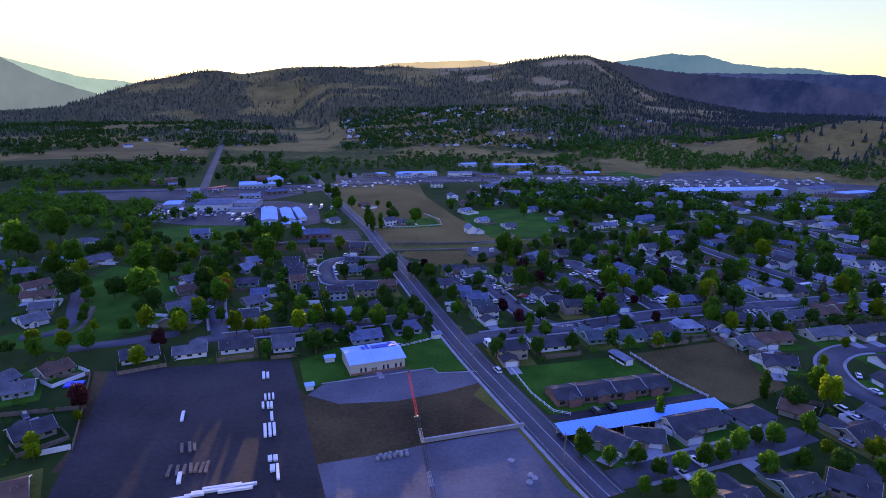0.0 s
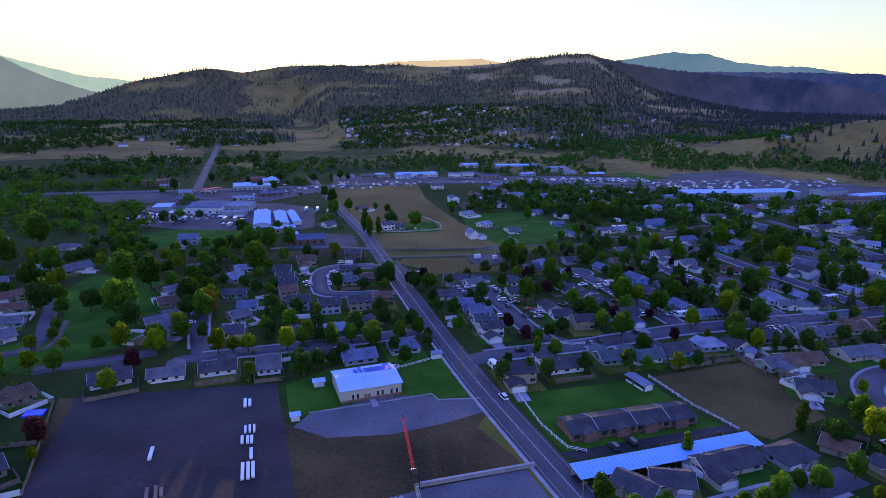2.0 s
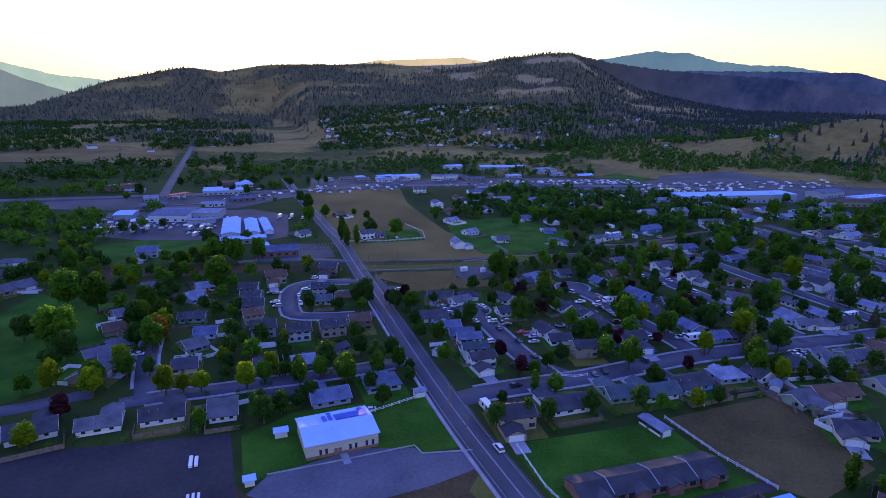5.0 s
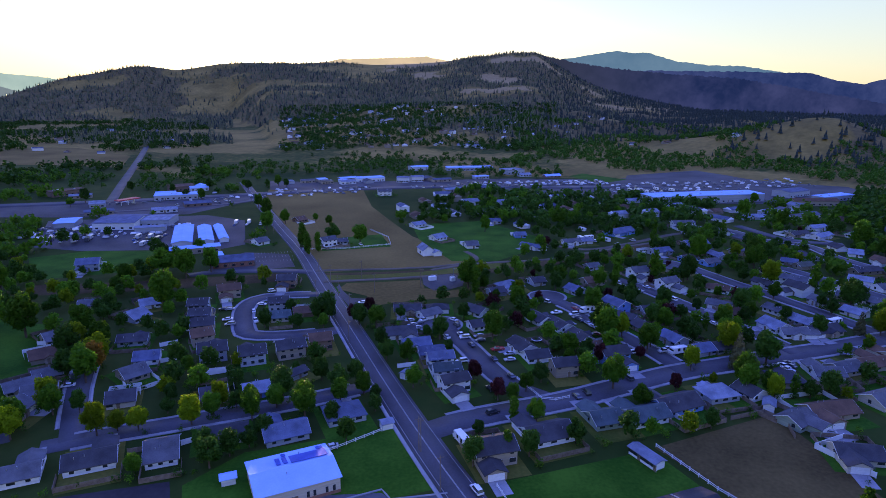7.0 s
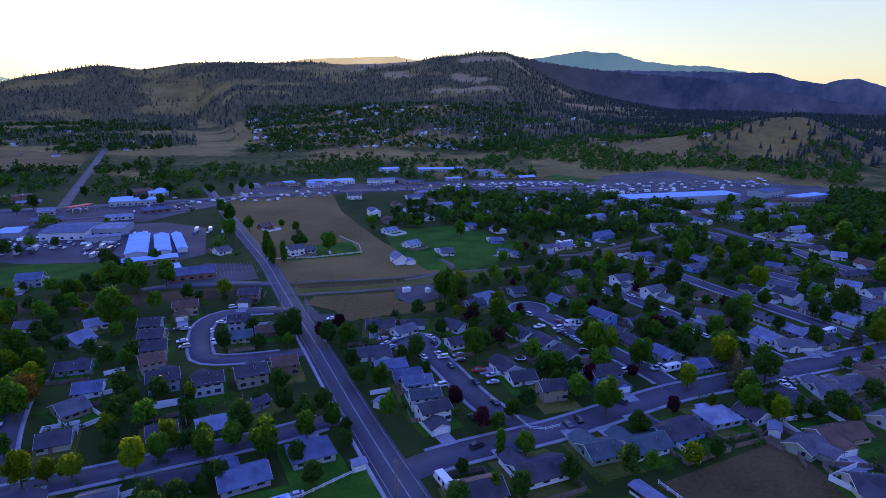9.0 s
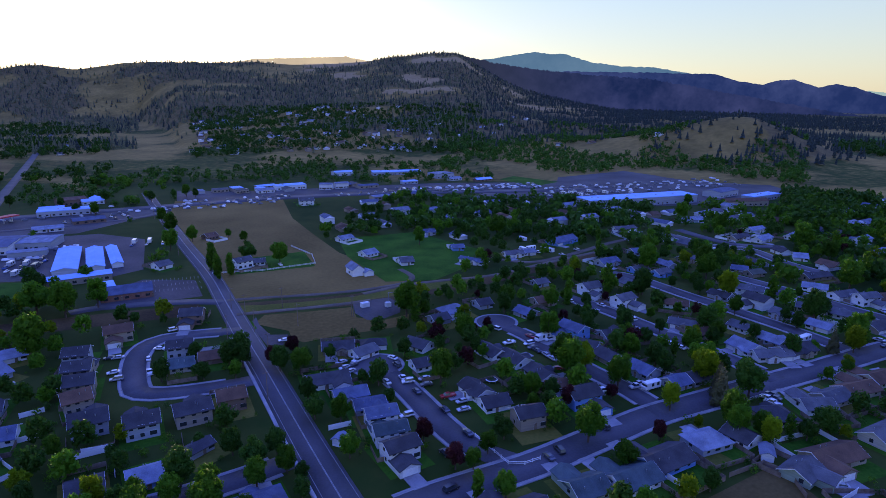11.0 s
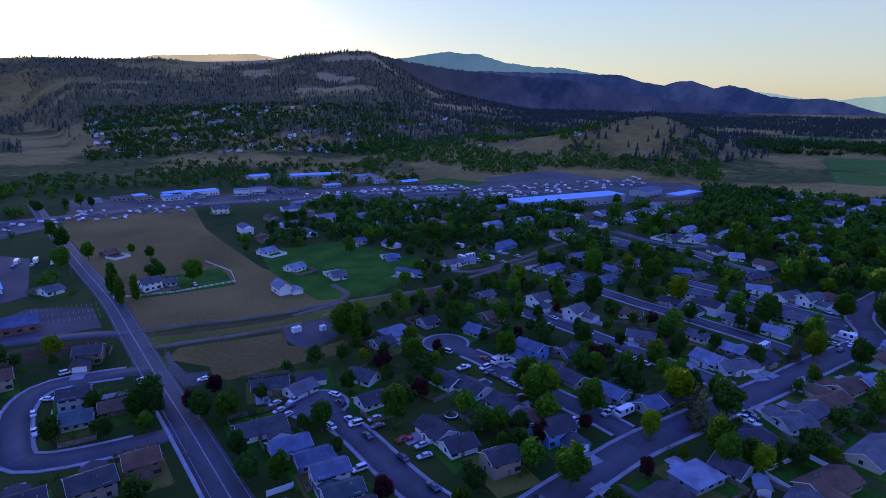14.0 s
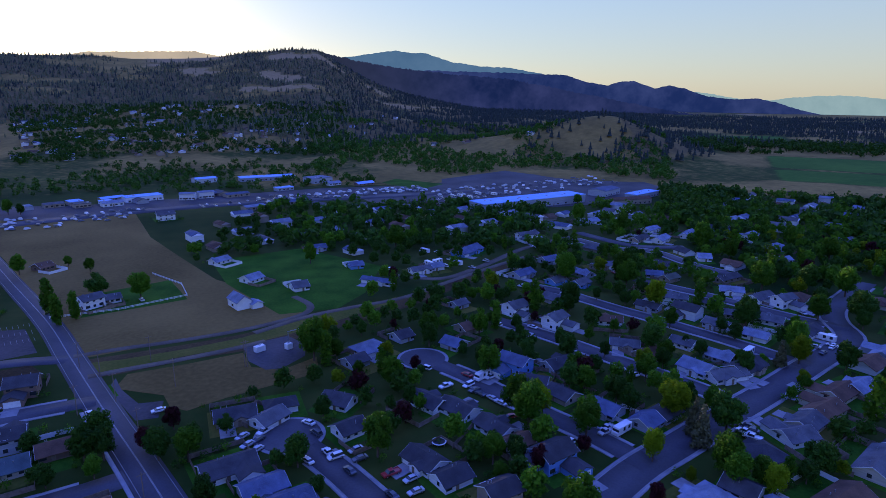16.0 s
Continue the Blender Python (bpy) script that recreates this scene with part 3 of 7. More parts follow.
parcel("pasture", "dry", [(-64.2, 446.1), (-79.8, 488.8), (-115.3, 586.9), (-156.5, 690.3), (-171.7, 766.9), (-67.9, 768.5), (-49.0, 661.2), (-28.1, 594.7), (-8.0, 534.2), (14.8, 496.7), (25.2, 466.6), (29.5, 463.6), (0.8, 456.9), (-30.1, 452.4)])
parcel("pasture_edge", "dry", [(-64.2, 446.1), (-30.1, 452.4), (0.8, 456.9), (29.5, 463.6), (30.8, 455.3), (0.6, 449.5), (-29.5, 444.5), (-61.9, 438.4)])
parcel("west_verge", "brush", [(-214.7, 415.5), (-159.7, 421.9), (-102.8, 434.1), (-77.3, 438.8), (-68.1, 423.7), (-97.9, 416.7), (-151.7, 404.6), (-203.2, 397.2)])
parcel("farm_yard", "lawn", [(-68.3, 490.3), (-66.7, 528.0), (-31.7, 541.2), (-22.2, 502.3), (-47.1, 495.6)])
parcel("rail_verge", "brush", [(-61.7, 436.8), (-46.0, 437.9), (-22.0, 440.0), (0.8, 443.6), (29.5, 455.5), (81.9, 467.3), (116.6, 486.5), (183.6, 523.0), (183.2, 511.0), (116.6, 474.2), (78.4, 451.9), (30.7, 432.5), (-0.5, 424.6), (-23.8, 422.7), (-44.1, 418.5), (-56.1, 418.0)])
parcel("strip_grass", "weeds", [(-60.2, 433.5), (-45.5, 432.5), (-21.9, 434.9), (0.5, 439.6), (29.1, 453.2), (77.8, 468.8), (75.7, 461.9), (32.1, 440.6), (-0.1, 430.6), (-23.9, 427.3), (-44.5, 422.3), (-56.9, 423.2)])
parcel("sub_field", "dry", [(-44.2, 409.7), (-42.1, 417.3), (-21.7, 419.2), (-0.6, 422.8), (1.5, 407.8), (12.3, 401.2), (26.5, 408.6), (24.9, 393.9), (-8.7, 385.1), (-21.2, 380.2), (-26.5, 385.4), (-28.7, 394.7), (-36.1, 399.7), (-42.8, 404.5)])
parcel("pump_yard", "palelot", [(-45.7, 415.1), (-42.8, 404.5), (-36.4, 391.2), (-28.5, 390.3), (-29.6, 378.7), (-36.3, 379.2), (-47.4, 406.2)])
parcel("substation_pad", "palelot", [(-0.1, 430.6), (18.9, 434.8), (24.3, 422.9), (22.4, 411.3), (12.5, 402.7), (6.3, 403.4), (0.9, 413.6)])
parcel("west_lawn", "lawn", [(-220.8, 425.3), (-251.5, 474.0), (-223.9, 491.8), (-177.0, 490.3), (-161.0, 445.3), (-190.5, 435.3)])
parcel("dealer_lot", "palelot", [(-265.7, 502.2), (-309.2, 593.1), (-188.2, 618.6), (-148.6, 594.5), (-124.5, 509.8), (-141.0, 492.3), (-175.2, 494.4), (-227.6, 491.9)])
parcel("strip_parking", "palelot", [(-118.1, 487.4), (-88.4, 482.4), (-77.7, 451.4), (-105.4, 443.0), (-127.8, 443.7), (-129.3, 467.7)])
parcel("center_lot", "palelot", [(-443.8, 610.1), (-375.2, 670.4), (-261.5, 688.0), (-171.3, 733.7), (-160.4, 712.7), (-205.5, 622.7), (-291.1, 608.3)])
parcel("store_lot", "palelot", [(216.0, 732.5), (370.5, 770.3), (441.7, 711.0), (335.6, 672.6), (230.2, 674.4)])
parcel("east_lots", "palelot", [(135.1, 816.8), (336.6, 893.9), (412.4, 849.5), (383.4, 770.0), (221.9, 732.4), (140.3, 744.8)])
parcel("park_lawn", "lawn", [(-201.8, 251.0), (-192.8, 239.7), (-161.1, 235.9), (-151.8, 251.3), (-131.7, 278.9), (-167.7, 354.5), (-217.7, 367.4), (-216.4, 331.0), (-176.3, 278.0)])
parcel("left_field", "dry", [(-758.0, 956.0), (-836.1, 1285.1), (-669.5, 1305.2), (-497.1, 1146.4), (-431.9, 975.0), (-558.2, 1011.0), (-702.0, 1002.2)])
parcel("mid_green", "lawn", [(-9.6, 576.2), (47.6, 590.3), (87.3, 529.3), (65.3, 482.1), (46.5, 462.4), (18.7, 463.3), (-2.6, 522.9)])
parcel("hwy_lot", "palelot", [(-187.7, 838.6), (-116.8, 823.4), (-28.7, 837.6), (106.0, 860.7), (196.1, 853.3), (256.8, 857.3), (225.5, 777.2), (116.0, 787.6), (32.6, 781.5), (-41.6, 766.6), (-107.8, 762.2), (-169.6, 765.9)])
parcel("east_lots_far", "palelot", [(267.2, 891.7), (393.1, 950.8), (477.5, 937.5), (499.1, 813.7), (482.5, 732.6), (395.1, 699.6), (320.0, 689.0), (234.2, 701.9), (203.9, 722.2)])
parcel("ball_field", "lawn", [(187.3, 882.9), (213.0, 911.9), (254.4, 850.5), (212.6, 816.3)])
parcel("yard_a", "lawn", [(-58.3, 403.0), (-46.9, 410.1), (-43.1, 399.6), (-56.6, 392.0)])
road("main_road", 10.5, "main", [(43.6, 154.7), (38.6, 165.6), (16.9, 217.3), (4.2, 248.5), (-11.5, 291.0), (-31.6, 348.6), (-44.0, 382.9), (-63.8, 439.6), (-82.5, 492.5), (-117.0, 576.2), (-170.7, 710.5), (-215.8, 826.0)])
road("cross_street", 10.5, "street", [(3.7, 260.9), (16.9, 267.9), (49.5, 279.2), (68.0, 287.4), (96.0, 300.0), (117.4, 306.6), (141.4, 313.9), (169.2, 321.8), (206.2, 333.6), (239.0, 343.5), (251.1, 350.5), (257.4, 359.4), (264.4, 368.0), (278.0, 378.1), (299.8, 386.9), (336.3, 402.4)])
road("court_street", 8.8, "street", [(44.1, 281.3), (33.6, 291.4), (27.2, 304.6), (18.8, 329.3), (11.2, 347.5)])
road("second_street", 8.5, "street", [(101.9, 300.8), (95.3, 321.5), (89.2, 335.3), (81.8, 354.2), (76.1, 371.3), (67.3, 388.9)])
road("third_street", 8.5, "street", [(155.0, 317.6), (148.9, 337.0), (142.5, 352.0), (134.5, 371.5), (125.7, 394.2), (117.0, 412.0), (110.4, 425.0)])
road("fourth_street", 8.5, "street", [(205.0, 333.5), (201.2, 344.0), (194.1, 366.4), (188.3, 381.1), (182.4, 397.7), (175.0, 414.6), (167.9, 434.7), (162.4, 448.8), (150.0, 467.0)])
road("fifth_street", 8, "street", [(258.0, 355.0), (251.1, 367.0), (246.2, 377.6), (238.2, 399.2), (233.5, 414.7), (227.5, 428.1), (216.5, 452.9)])
road("sixth_street", 8, "street", [(238.5, 560.3), (249.1, 519.7), (269.7, 503.9), (271.0, 468.2), (278.1, 439.3)])
road("west_street", 8.5, "street", [(-16.2, 293.2), (-30.6, 285.1), (-49.0, 277.2), (-67.8, 270.3), (-82.3, 264.8), (-100.2, 258.5), (-112.4, 253.2)])
road("lane_street", 7.5, "street", [(-105.1, 257.4), (-113.5, 274.1), (-122.0, 292.3), (-130.5, 314.3), (-137.3, 334.0)])
road("west_court", 8.5, "street", [(-36.0, 346.7), (-46.4, 343.5), (-63.2, 340.4), (-74.2, 341.4), (-79.4, 348.7), (-86.6, 375.0), (-84.5, 390.0), (-74.5, 395.5), (-49.9, 398.3)])
road("far_left_street", 8, "lane", [(-163.3, 239.6), (-153.4, 244.6), (-143.8, 248.8), (-136.6, 253.5), (-125.4, 260.4)])
road("curve_street", 7, "lane", [(-192.0, 249.7), (-184.4, 253.7), (-180.0, 259.0), (-183.2, 272.8), (-194.5, 291.6), (-206.2, 312.4), (-222.2, 336.0)])
road("gravel_road", 3.8, "gravel", [(-63.5, 442.0), (-49.7, 444.0), (-28.6, 445.0), (-6.0, 447.5), (13.7, 452.6), (30.3, 460.9), (34.4, 472.4), (28.9, 488.5)])
road("barn_lane", 3.8, "gravel", [(-55.4, 419.7), (-43.5, 421.9), (-21.8, 424.8), (-0.2, 429.4), (9.2, 432.4)])
road("east_gravel", 5, "gravel", [(87.0, 509.2), (100.4, 497.3), (116.1, 492.7), (144.6, 508.0), (188.3, 537.9), (211.4, 547.2), (240.6, 563.6)])
road("west_road", 8, "lane", [(-65.1, 439.9), (-87.4, 443.1), (-123.2, 439.6), (-135.6, 433.9)])
road("rail_bed", 4, "gravel", [(5.5, 443.2), (29.5, 455.5), (52.4, 461.4), (81.9, 467.3), (116.6, 486.5), (155.0, 506.8), (181.5, 519.1)])
road("highway", 22, "hwy", [(-491.5, 640.4), (-375.2, 670.4), (-285.7, 695.0), (-172.3, 737.3), (-78.0, 770.9), (46.6, 790.5), (174.4, 784.9), (275.2, 792.7)])
road("far_road", 10, "hwy", [(-308.9, 698.4), (-359.7, 830.7), (-451.1, 1071.4), (-706.3, 1734.5), (-868.6, 2167.4)])
road("frontage", 8, "lane", [(-169.5, 726.5), (-175.0, 687.0), (-218.4, 657.5), (-300.4, 625.3)])
road("east_street_far", 9, "lane", [(255.2, 570.2), (262.6, 534.0), (273.1, 515.7), (299.4, 504.8)])
road("right_near_street", 9, "street", [(46.0, 162.3), (57.3, 167.1), (72.0, 173.6), (85.5, 179.5), (97.1, 183.4), (112.6, 191.0)])
road("right_loop", 9, "street", [(149.2, 211.0), (145.4, 223.4), (145.8, 235.9), (150.9, 249.3), (163.8, 260.5), (182.7, 265.2)])
road("park_path", 2.5, "gravel", [(-175.0, 258.1), (-172.8, 260.8), (-176.6, 274.0), (-185.5, 292.3)])
for x, y, r in ((8.5, 353.1, 9.6), (65.7, 392.4, 9)):
    bulb(x, y, r)


# ---- buildings ----
def inset_box(bm, w, h, d, border, back, mi, bottom=None):
    """A box whose front (-y) has a sunk field of another material, all one piece."""
    v = box(bm, -w / 2, -d, 0, w / 2, 0.02, h)
    bm.faces.ensure_lookup_table()
    f = bm.faces[-4]
    r = bmesh.ops.inset_region(bm, faces=[f], thickness=border, depth=back)
    f.material_index = mi
    return v


def window_mesh(w, h, name):
    bm = bmesh.new()
    inset_box(bm, w, h, 0.07, 0.11, -0.04, 1)
    return mesh_of(bm, name, "frame", "glass")


def door_mesh():
    bm = bmesh.new()
    inset_box(bm, 1.1, 2.2, 0.07, 0.1, -0.04, 1)
    return mesh_of(bm, "door", "frame", "wood")


def garage_mesh(w):
    """Four panels with grooves between them, drawn as one profile."""
    bm = bmesh.new()
    prof = [(0.02, 0), (0.02, 2.3)]
    for k in range(4):
        z1 = 2.3 - k * 0.575
        prof += [(-0.06, z1), (-0.06, z1 - 0.52), (-0.02, z1 - 0.54), (-0.02, z1 - 0.57)]
    prof[-1] = (-0.02, 0)
    prism(bm, prof, -w / 2, w / 2)
    return mesh_of(bm, "garage_door", "frame")


def vent_mesh():
    bm = bmesh.new()
    bmesh.ops.create_cone(bm, cap_ends=True, segments=8, radius1=0.16, radius2=0.11, depth=0.9)
    return mesh_of(bm, "vent", "metal")


WIN, WIN_BIG, DOOR, GAR, VENT = window_mesh(1.2, 1.25, "window"), window_mesh(2.0, 1.35, "window"), door_mesh(), garage_mesh(4.9), vent_mesh()


def gable_walls(bm, x0, x1, d, hw, rise, axis="x", c=0.0):
    prism(bm, [(c - d / 2, 0), (c + d / 2, 0), (c + d / 2, hw), (c, hw + rise), (c - d / 2, hw)], x0, x1, axis)


def gable_roof(bm, x0, x1, d, hw, rise, axis="x", c=0.0, over=0.6, th=0.2):
    s = rise / (d / 2)
    e = d / 2 + over
    z = hw - over * s
    prism(bm, [(c - e, z), (c, hw + rise), (c + e, z), (c + e, z + th), (c, hw + rise + th * 1.15), (c - e, z + th)], x0 - over, x1 + over, axis)


def bargeboard(bm, s0, s1, d, hw, rise, over=0.6, th=0.2):
    """The pale board under the slopes of a gable end, between s0 and s1 along the ridge."""
    e, z = d / 2 + over, hw - over * rise / (d / 2)
    prism(bm, [(-e, z - 0.06), (0, hw + rise - 0.06), (e, z - 0.06), (e, z + th * 0.8), (0, hw + rise + th), (-e, z + th * 0.8)], s0, s1)


def hip_roof(bm, x0, x1, d, hw, rise, over=0.5, th=0.18):
    for z, flip in ((hw, 0), ):
        a, b, e = x0 - over, x1 + over, d / 2 + over
        k = min(e, (b - a) / 2 - 0.6)
        v = [bm.verts.new(p) for p in ((a, -e, z - th), (b, -e, z - th), (b, e, z - th), (a, e, z - th), (a, -e, z + 0.02), (b, -e, z + 0.02), (b, e, z + 0.02), (a, e, z + 0.02), (a + k, 0, z + rise), (b - k, 0, z + rise))]
        for f in ((3, 2, 1, 0), (0, 1, 5, 4), (1, 2, 6, 5), (2, 3, 7, 6), (3, 0, 4, 7), (4, 5, 9, 8), (5, 6, 9), (6, 7, 8, 9), (7, 4, 8)):
            bm.faces.new([v[i] for i in f])


TONE = {"white": "white", "cream": "cream", "tan": "tan", "gray": "grey", "blue": "blue", "sage": "sage green", "brown": "brown", "light": "pale grey",
        "dark": "dark grey shingle", "teal": "dark teal shingle"}
house_places = []


def yard(m, L, D, rg):
    """A board fence round three sides of the yard behind a house."""
    kind = rg.choice(("wood", "wood", "wood", "vinyl"))
    deep, w, h_ = rg.uniform(6, 9), L / 2 + rg.uniform(0.5, 2), 1.6
    fe = tagged(new("yard_fence"), "white vinyl fence round a back yard" if kind == "vinyl" else "weathered board fence round a back yard", "fence", "back yard fences")
    fe.matrix_world = m.copy()
    for x0, y0, x1, y1 in ((-w, D / 2 - 1, -w + 0.08, D / 2 + deep), (w - 0.08, D / 2 - 1, w, D / 2 + deep), (-w, D / 2 + deep, w, D / 2 + deep + 0.08)):
        bm = bmesh.new()
        box(bm, x0, y0, 0, x1, y1, h_)
        part("panel", mesh_of(bm, "panel", kind), fe)
    return fe


def house(x, y, rot, L, D, kind, wall, roof, group="houses in the town", plain=False):
    """A house with its ridge along local x and its front towards local -y."""
    rg = random.Random(int(x * 13 + y * 7))
    D *= 0.79
    L *= 0.91
    hw, rs_ = (4.7, D * 0.24) if kind == "2" else (2.3, D * 0.24)
    tall = "two-storey" if kind == "2" else "single-storey"
    rl = {"dark": "dark grey", "gray": "grey", "light": "pale blue-grey", "blue": "blue-grey"}.get(roof, TONE.get(roof, roof).replace(" shingle", ""))
    th = tagged(new("house"), f"{tall} {TONE[wall]} house with a {rl} shingle {'hip' if kind == 'h' else 'gable'} roof", "house", group)
    th.matrix_world = pose(x, y, 0, 0, 0, rot)
    house_places.append((x, y, rot, L, D, kind))
    c, s = math.cos(radians(rot)), math.sin(radians(rot))
    for u in np.arange(-L / 2 - 1, L / 2 + 1.1, 3):
        for v in np.arange(-D / 2 - 3, D / 2 + 2.1, 3):
            claim((x + c * u - s * v, y + s * u + c * v), 1.0, 3)
    bm = bmesh.new()
    if kind == "h":
        box(bm, -L / 2, -D / 2, 0, L / 2, D / 2, hw)
    else:
        gable_walls(bm, -L / 2, L / 2, D, hw, rs_)
    part("wall", mesh_of(bm, "wall", "wall_" + wall), th)
    bm = bmesh.new()
    hip_roof(bm, -L / 2, L / 2, D, hw, rs_ * 1.15) if kind == "h" else gable_roof(bm, -L / 2, L / 2, D, hw, rs_)
    part("roof", mesh_of(bm, "roof", "roof_" + roof), th)
    if kind != "h" and not plain:
        for s in (-1, 1):
            bm = bmesh.new()
            bargeboard(bm, *sorted((s * (L / 2 + 0.603), s * (L / 2 + 0.66))), D, hw, rs_)
            part("bargeboard", mesh_of(bm, "bargeboard", "frame"), th, "pale painted bargeboard")
    side = 1 if rg.random() < 0.5 else -1
    front = -D / 2
    if kind in ("l", "2") and L > 9:
        gw, gd = 6.4, 4.5 if kind == "l" else 6.0
        gx = side * (L / 2 - gw / 2 - 0.02)
        bm = bmesh.new()
        gable_walls(bm, -D / 2 - gd, -D / 2 + 0.6, gw, 2.4, 1.4, "y", gx)
        part("garage_wall", mesh_of(bm, "garage_wall", "wall_" + wall), th)
        bm = bmesh.new()
        gable_roof(bm, -D / 2 - gd, -D / 2 + (D * 0.42 if kind == "l" else 0.3), gw, 2.4, 1.4, "y", gx, 0.4)
        part("garage_roof", mesh_of(bm, "garage_roof", "roof_" + roof), th)
        part("garage_door", GAR, th, "white panelled garage door", pose(gx, -D / 2 - gd, 0))
        drive = (gx, -D / 2 - gd)
    else:
        gx = side * (L / 2 - 3.2)
        if L > 11:
            part("garage_door", GAR, th, "white panelled garage door", pose(gx, front, 0))
        drive = (gx, front) if L > 11 else None
    if kind in "gh" and L > 10 and not plain:
        # a cross gable over the entrance
        gx2, gw2 = -side * L * 0.12, min(4.6, L * 0.36)
        bm = bmesh.new()
        gable_walls(bm, -D / 2 - 1.3, -D / 2 + 0.5, gw2, hw - 0.05, gw2 * 0.23, "y", gx2)
        part("porch_wall", mesh_of(bm, "porch_wall", "wall_" + wall), th)
        bm = bmesh.new()
        gable_roof(bm, -D / 2 - 1.3, -D / 2 + D * 0.3, gw2, hw - 0.02, gw2 * 0.23, "y", gx2, 0.35)
        part("porch_roof", mesh_of(bm, "porch_roof", "roof_" + roof), th)
        front -= 1.3
    part("door", DOOR, th, "", pose(-side * L * 0.08, front, 0.1))
    if not plain:
        zs = (0.95, 3.6) if kind == "2" else (0.95,)
        front = -D / 2
        for z in zs:
            for u in ((-0.36, 0.36) if z > 2 else (-0.38 * side,)):
                part("window", WIN_BIG if z < 2 else WIN, th, "", pose(u * L, front, z))
            for u in (-0.3, 0.02, 0.33):
                part("window", WIN if rg.random() < 0.7 else WIN_BIG, th, "", pose(u * L, D / 2, z, 0, 0, 180))
            part("window", WIN, th, "", pose(L / 2, rg.uniform(-2, 2), z, 0, 0, 90))
            part("window", WIN, th, "", pose(-L / 2, rg.uniform(-2, 2), z, 0, 0, -90))
        for _ in range(2):
            u, v = rg.uniform(-0.35, 0.35) * L, rg.uniform(0.1, 0.3) * D
            if kind != "h":
                part("vent", VENT, th, "", pose(u, v, hw + rs_ * (1 - v / (D / 2)) + 0.4))
    if not plain and rg.random() < 0.75:
        yard(th.matrix_world, L, D, rg)
    if drive and not plain:
        gx, gy = drive
        bm = bmesh.new()
        box(bm, gx - 2.4, gy - 6.5, 0, gx + 2.4, gy - 0.02, 0.19 + 0.0001 * len(house_places))
        dv = tagged(new("driveway", mesh_of(bm, "driveway", "concrete")), "pale concrete driveway before a garage", "driveway", kind="structure")
        dv.matrix_world = th.matrix_world.copy()
    return th


house(-133.5, 272.7, 86, 12.9, 12.7, "g", "tan", "gray")
house(-131.7, 286.6, 22, 11.3, 11.3, "g", "tan", "gray")
house(-137.6, 300.2, 37, 9.2, 10.3, "g", "tan", "gray")
house(-149.0, 317.9, 37, 11.0, 12.4, "g", "tan", "brown")
house(-155.4, 336.5, 48, 10.0, 12.4, "g", "tan", "gray")
house(203.0, 311.8, -170, 12.7, 9.7, "g", "gray", "light")
house(191.6, 311.1, -166, 15.2, 10.2, "l", "cream", "brown")
house(175.3, 304.2, -168, 15.2, 10.3, "l", "cream", "brown")
house(162.3, 300.3, -163, 12.2, 10.2, "g", "cream", "gray")
house(152.4, 296.1, 175, 11.2, 10.2, "l", "white", "gray")
house(134.4, 291.9, 179, 11.8, 12.7, "h", "tan", "dark")
house(104.0, 281.3, -166, 12.7, 11.8, "h", "gray", "light")
house(116.1, 282.1, 113, 9.5, 10.1, "g", "white", "dark")
house(135.5, 268.5, 11, 17.9, 11.2, "l", "tan", "brown")
house(115.0, 319.1, 20, 8.8, 9.9, "g", "gray", "blue")
house(124.4, 321.5, 17, 9.8, 9.3, "g", "gray", "dark")
house(165.4, 336.2, -3, 16.3, 9.1, "g", "white", "gray")
house(160.1, 344.8, -75, 12.2, 12.5, "g", "light", "light")
house(177.6, 338.7, 14, 17.4, 11.3, "g", "tan", "dark")
house(100.0, 344.3, -72, 10.2, 10.3, "g", "tan", "dark")
house(108.1, 330.7, -68, 11.1, 10.0, "g", "gray", "blue")
house(76.2, 311.5, 13, 11.8, 10.6, "2", "blue", "dark")
house(71.4, 313.4, 17, 8.4, 9.0, "g", "blue", "gray")
house(54.3, 301.1, 11, 9.8, 9.6, "2", "tan", "dark")
house(96.0, 357.1, -43, 10.9, 8.7, "g", "white", "dark")
house(-6.5, 369.2, 2, 13.4, 10.7, "g", "tan", "dark")
house(8.0, 370.7, 1, 11.3, 8.8, "h", "white", "dark")
house(-9.9, 339.7, 13, 15.8, 11.3, "l", "white", "dark")
house(-2.0, 327.1, 15, 12.2, 9.9, "g", "gray", "blue")
house(4.3, 318.7, -168, 10.8, 9.8, "g", "gray", "blue")
house(26.8, 367.0, -45, 10.9, 10.4, "g", "white", "dark")
house(26.0, 348.3, -160, 9.6, 9.9, "g", "white", "dark")
house(42.1, 323.8, -68, 12.5, 9.8, "g", "white", "dark")
house(46.1, 313.9, 14, 10.0, 9.7, "g", "white", "dark")
house(47.6, 406.1, 23, 13.7, 13.6, "h", "gray", "light")
house(54.8, 355.8, 116, 13.1, 10.1, "g", "white", "dark")
house(62.4, 347.5, 114, 13.1, 10.1, "g", "white", "dark")
house(68.6, 332.8, 108, 12.6, 9.8, "g", "white", "dark")
house(95.1, 369.9, -61, 12.1, 10.6, "2", "blue", "blue")
house(-155.0, 201.2, -151, 10.2, 11.7, "g", "gray", "gray")
house(-153.2, 216.8, -117, 11.4, 12.5, "g", "tan", "brown")
house(-166.7, 206.7, -109, 10.1, 11.6, "g", "white", "gray")
house(-130.8, 174.4, -129, 12.2, 12.3, "g", "tan", "dark")
house(-115.0, 144.1, -147, 9.8, 12.7, "l", "tan", "brown")
house(-128.5, 233.3, -148, 14.9, 12.8, "l", "white", "dark")
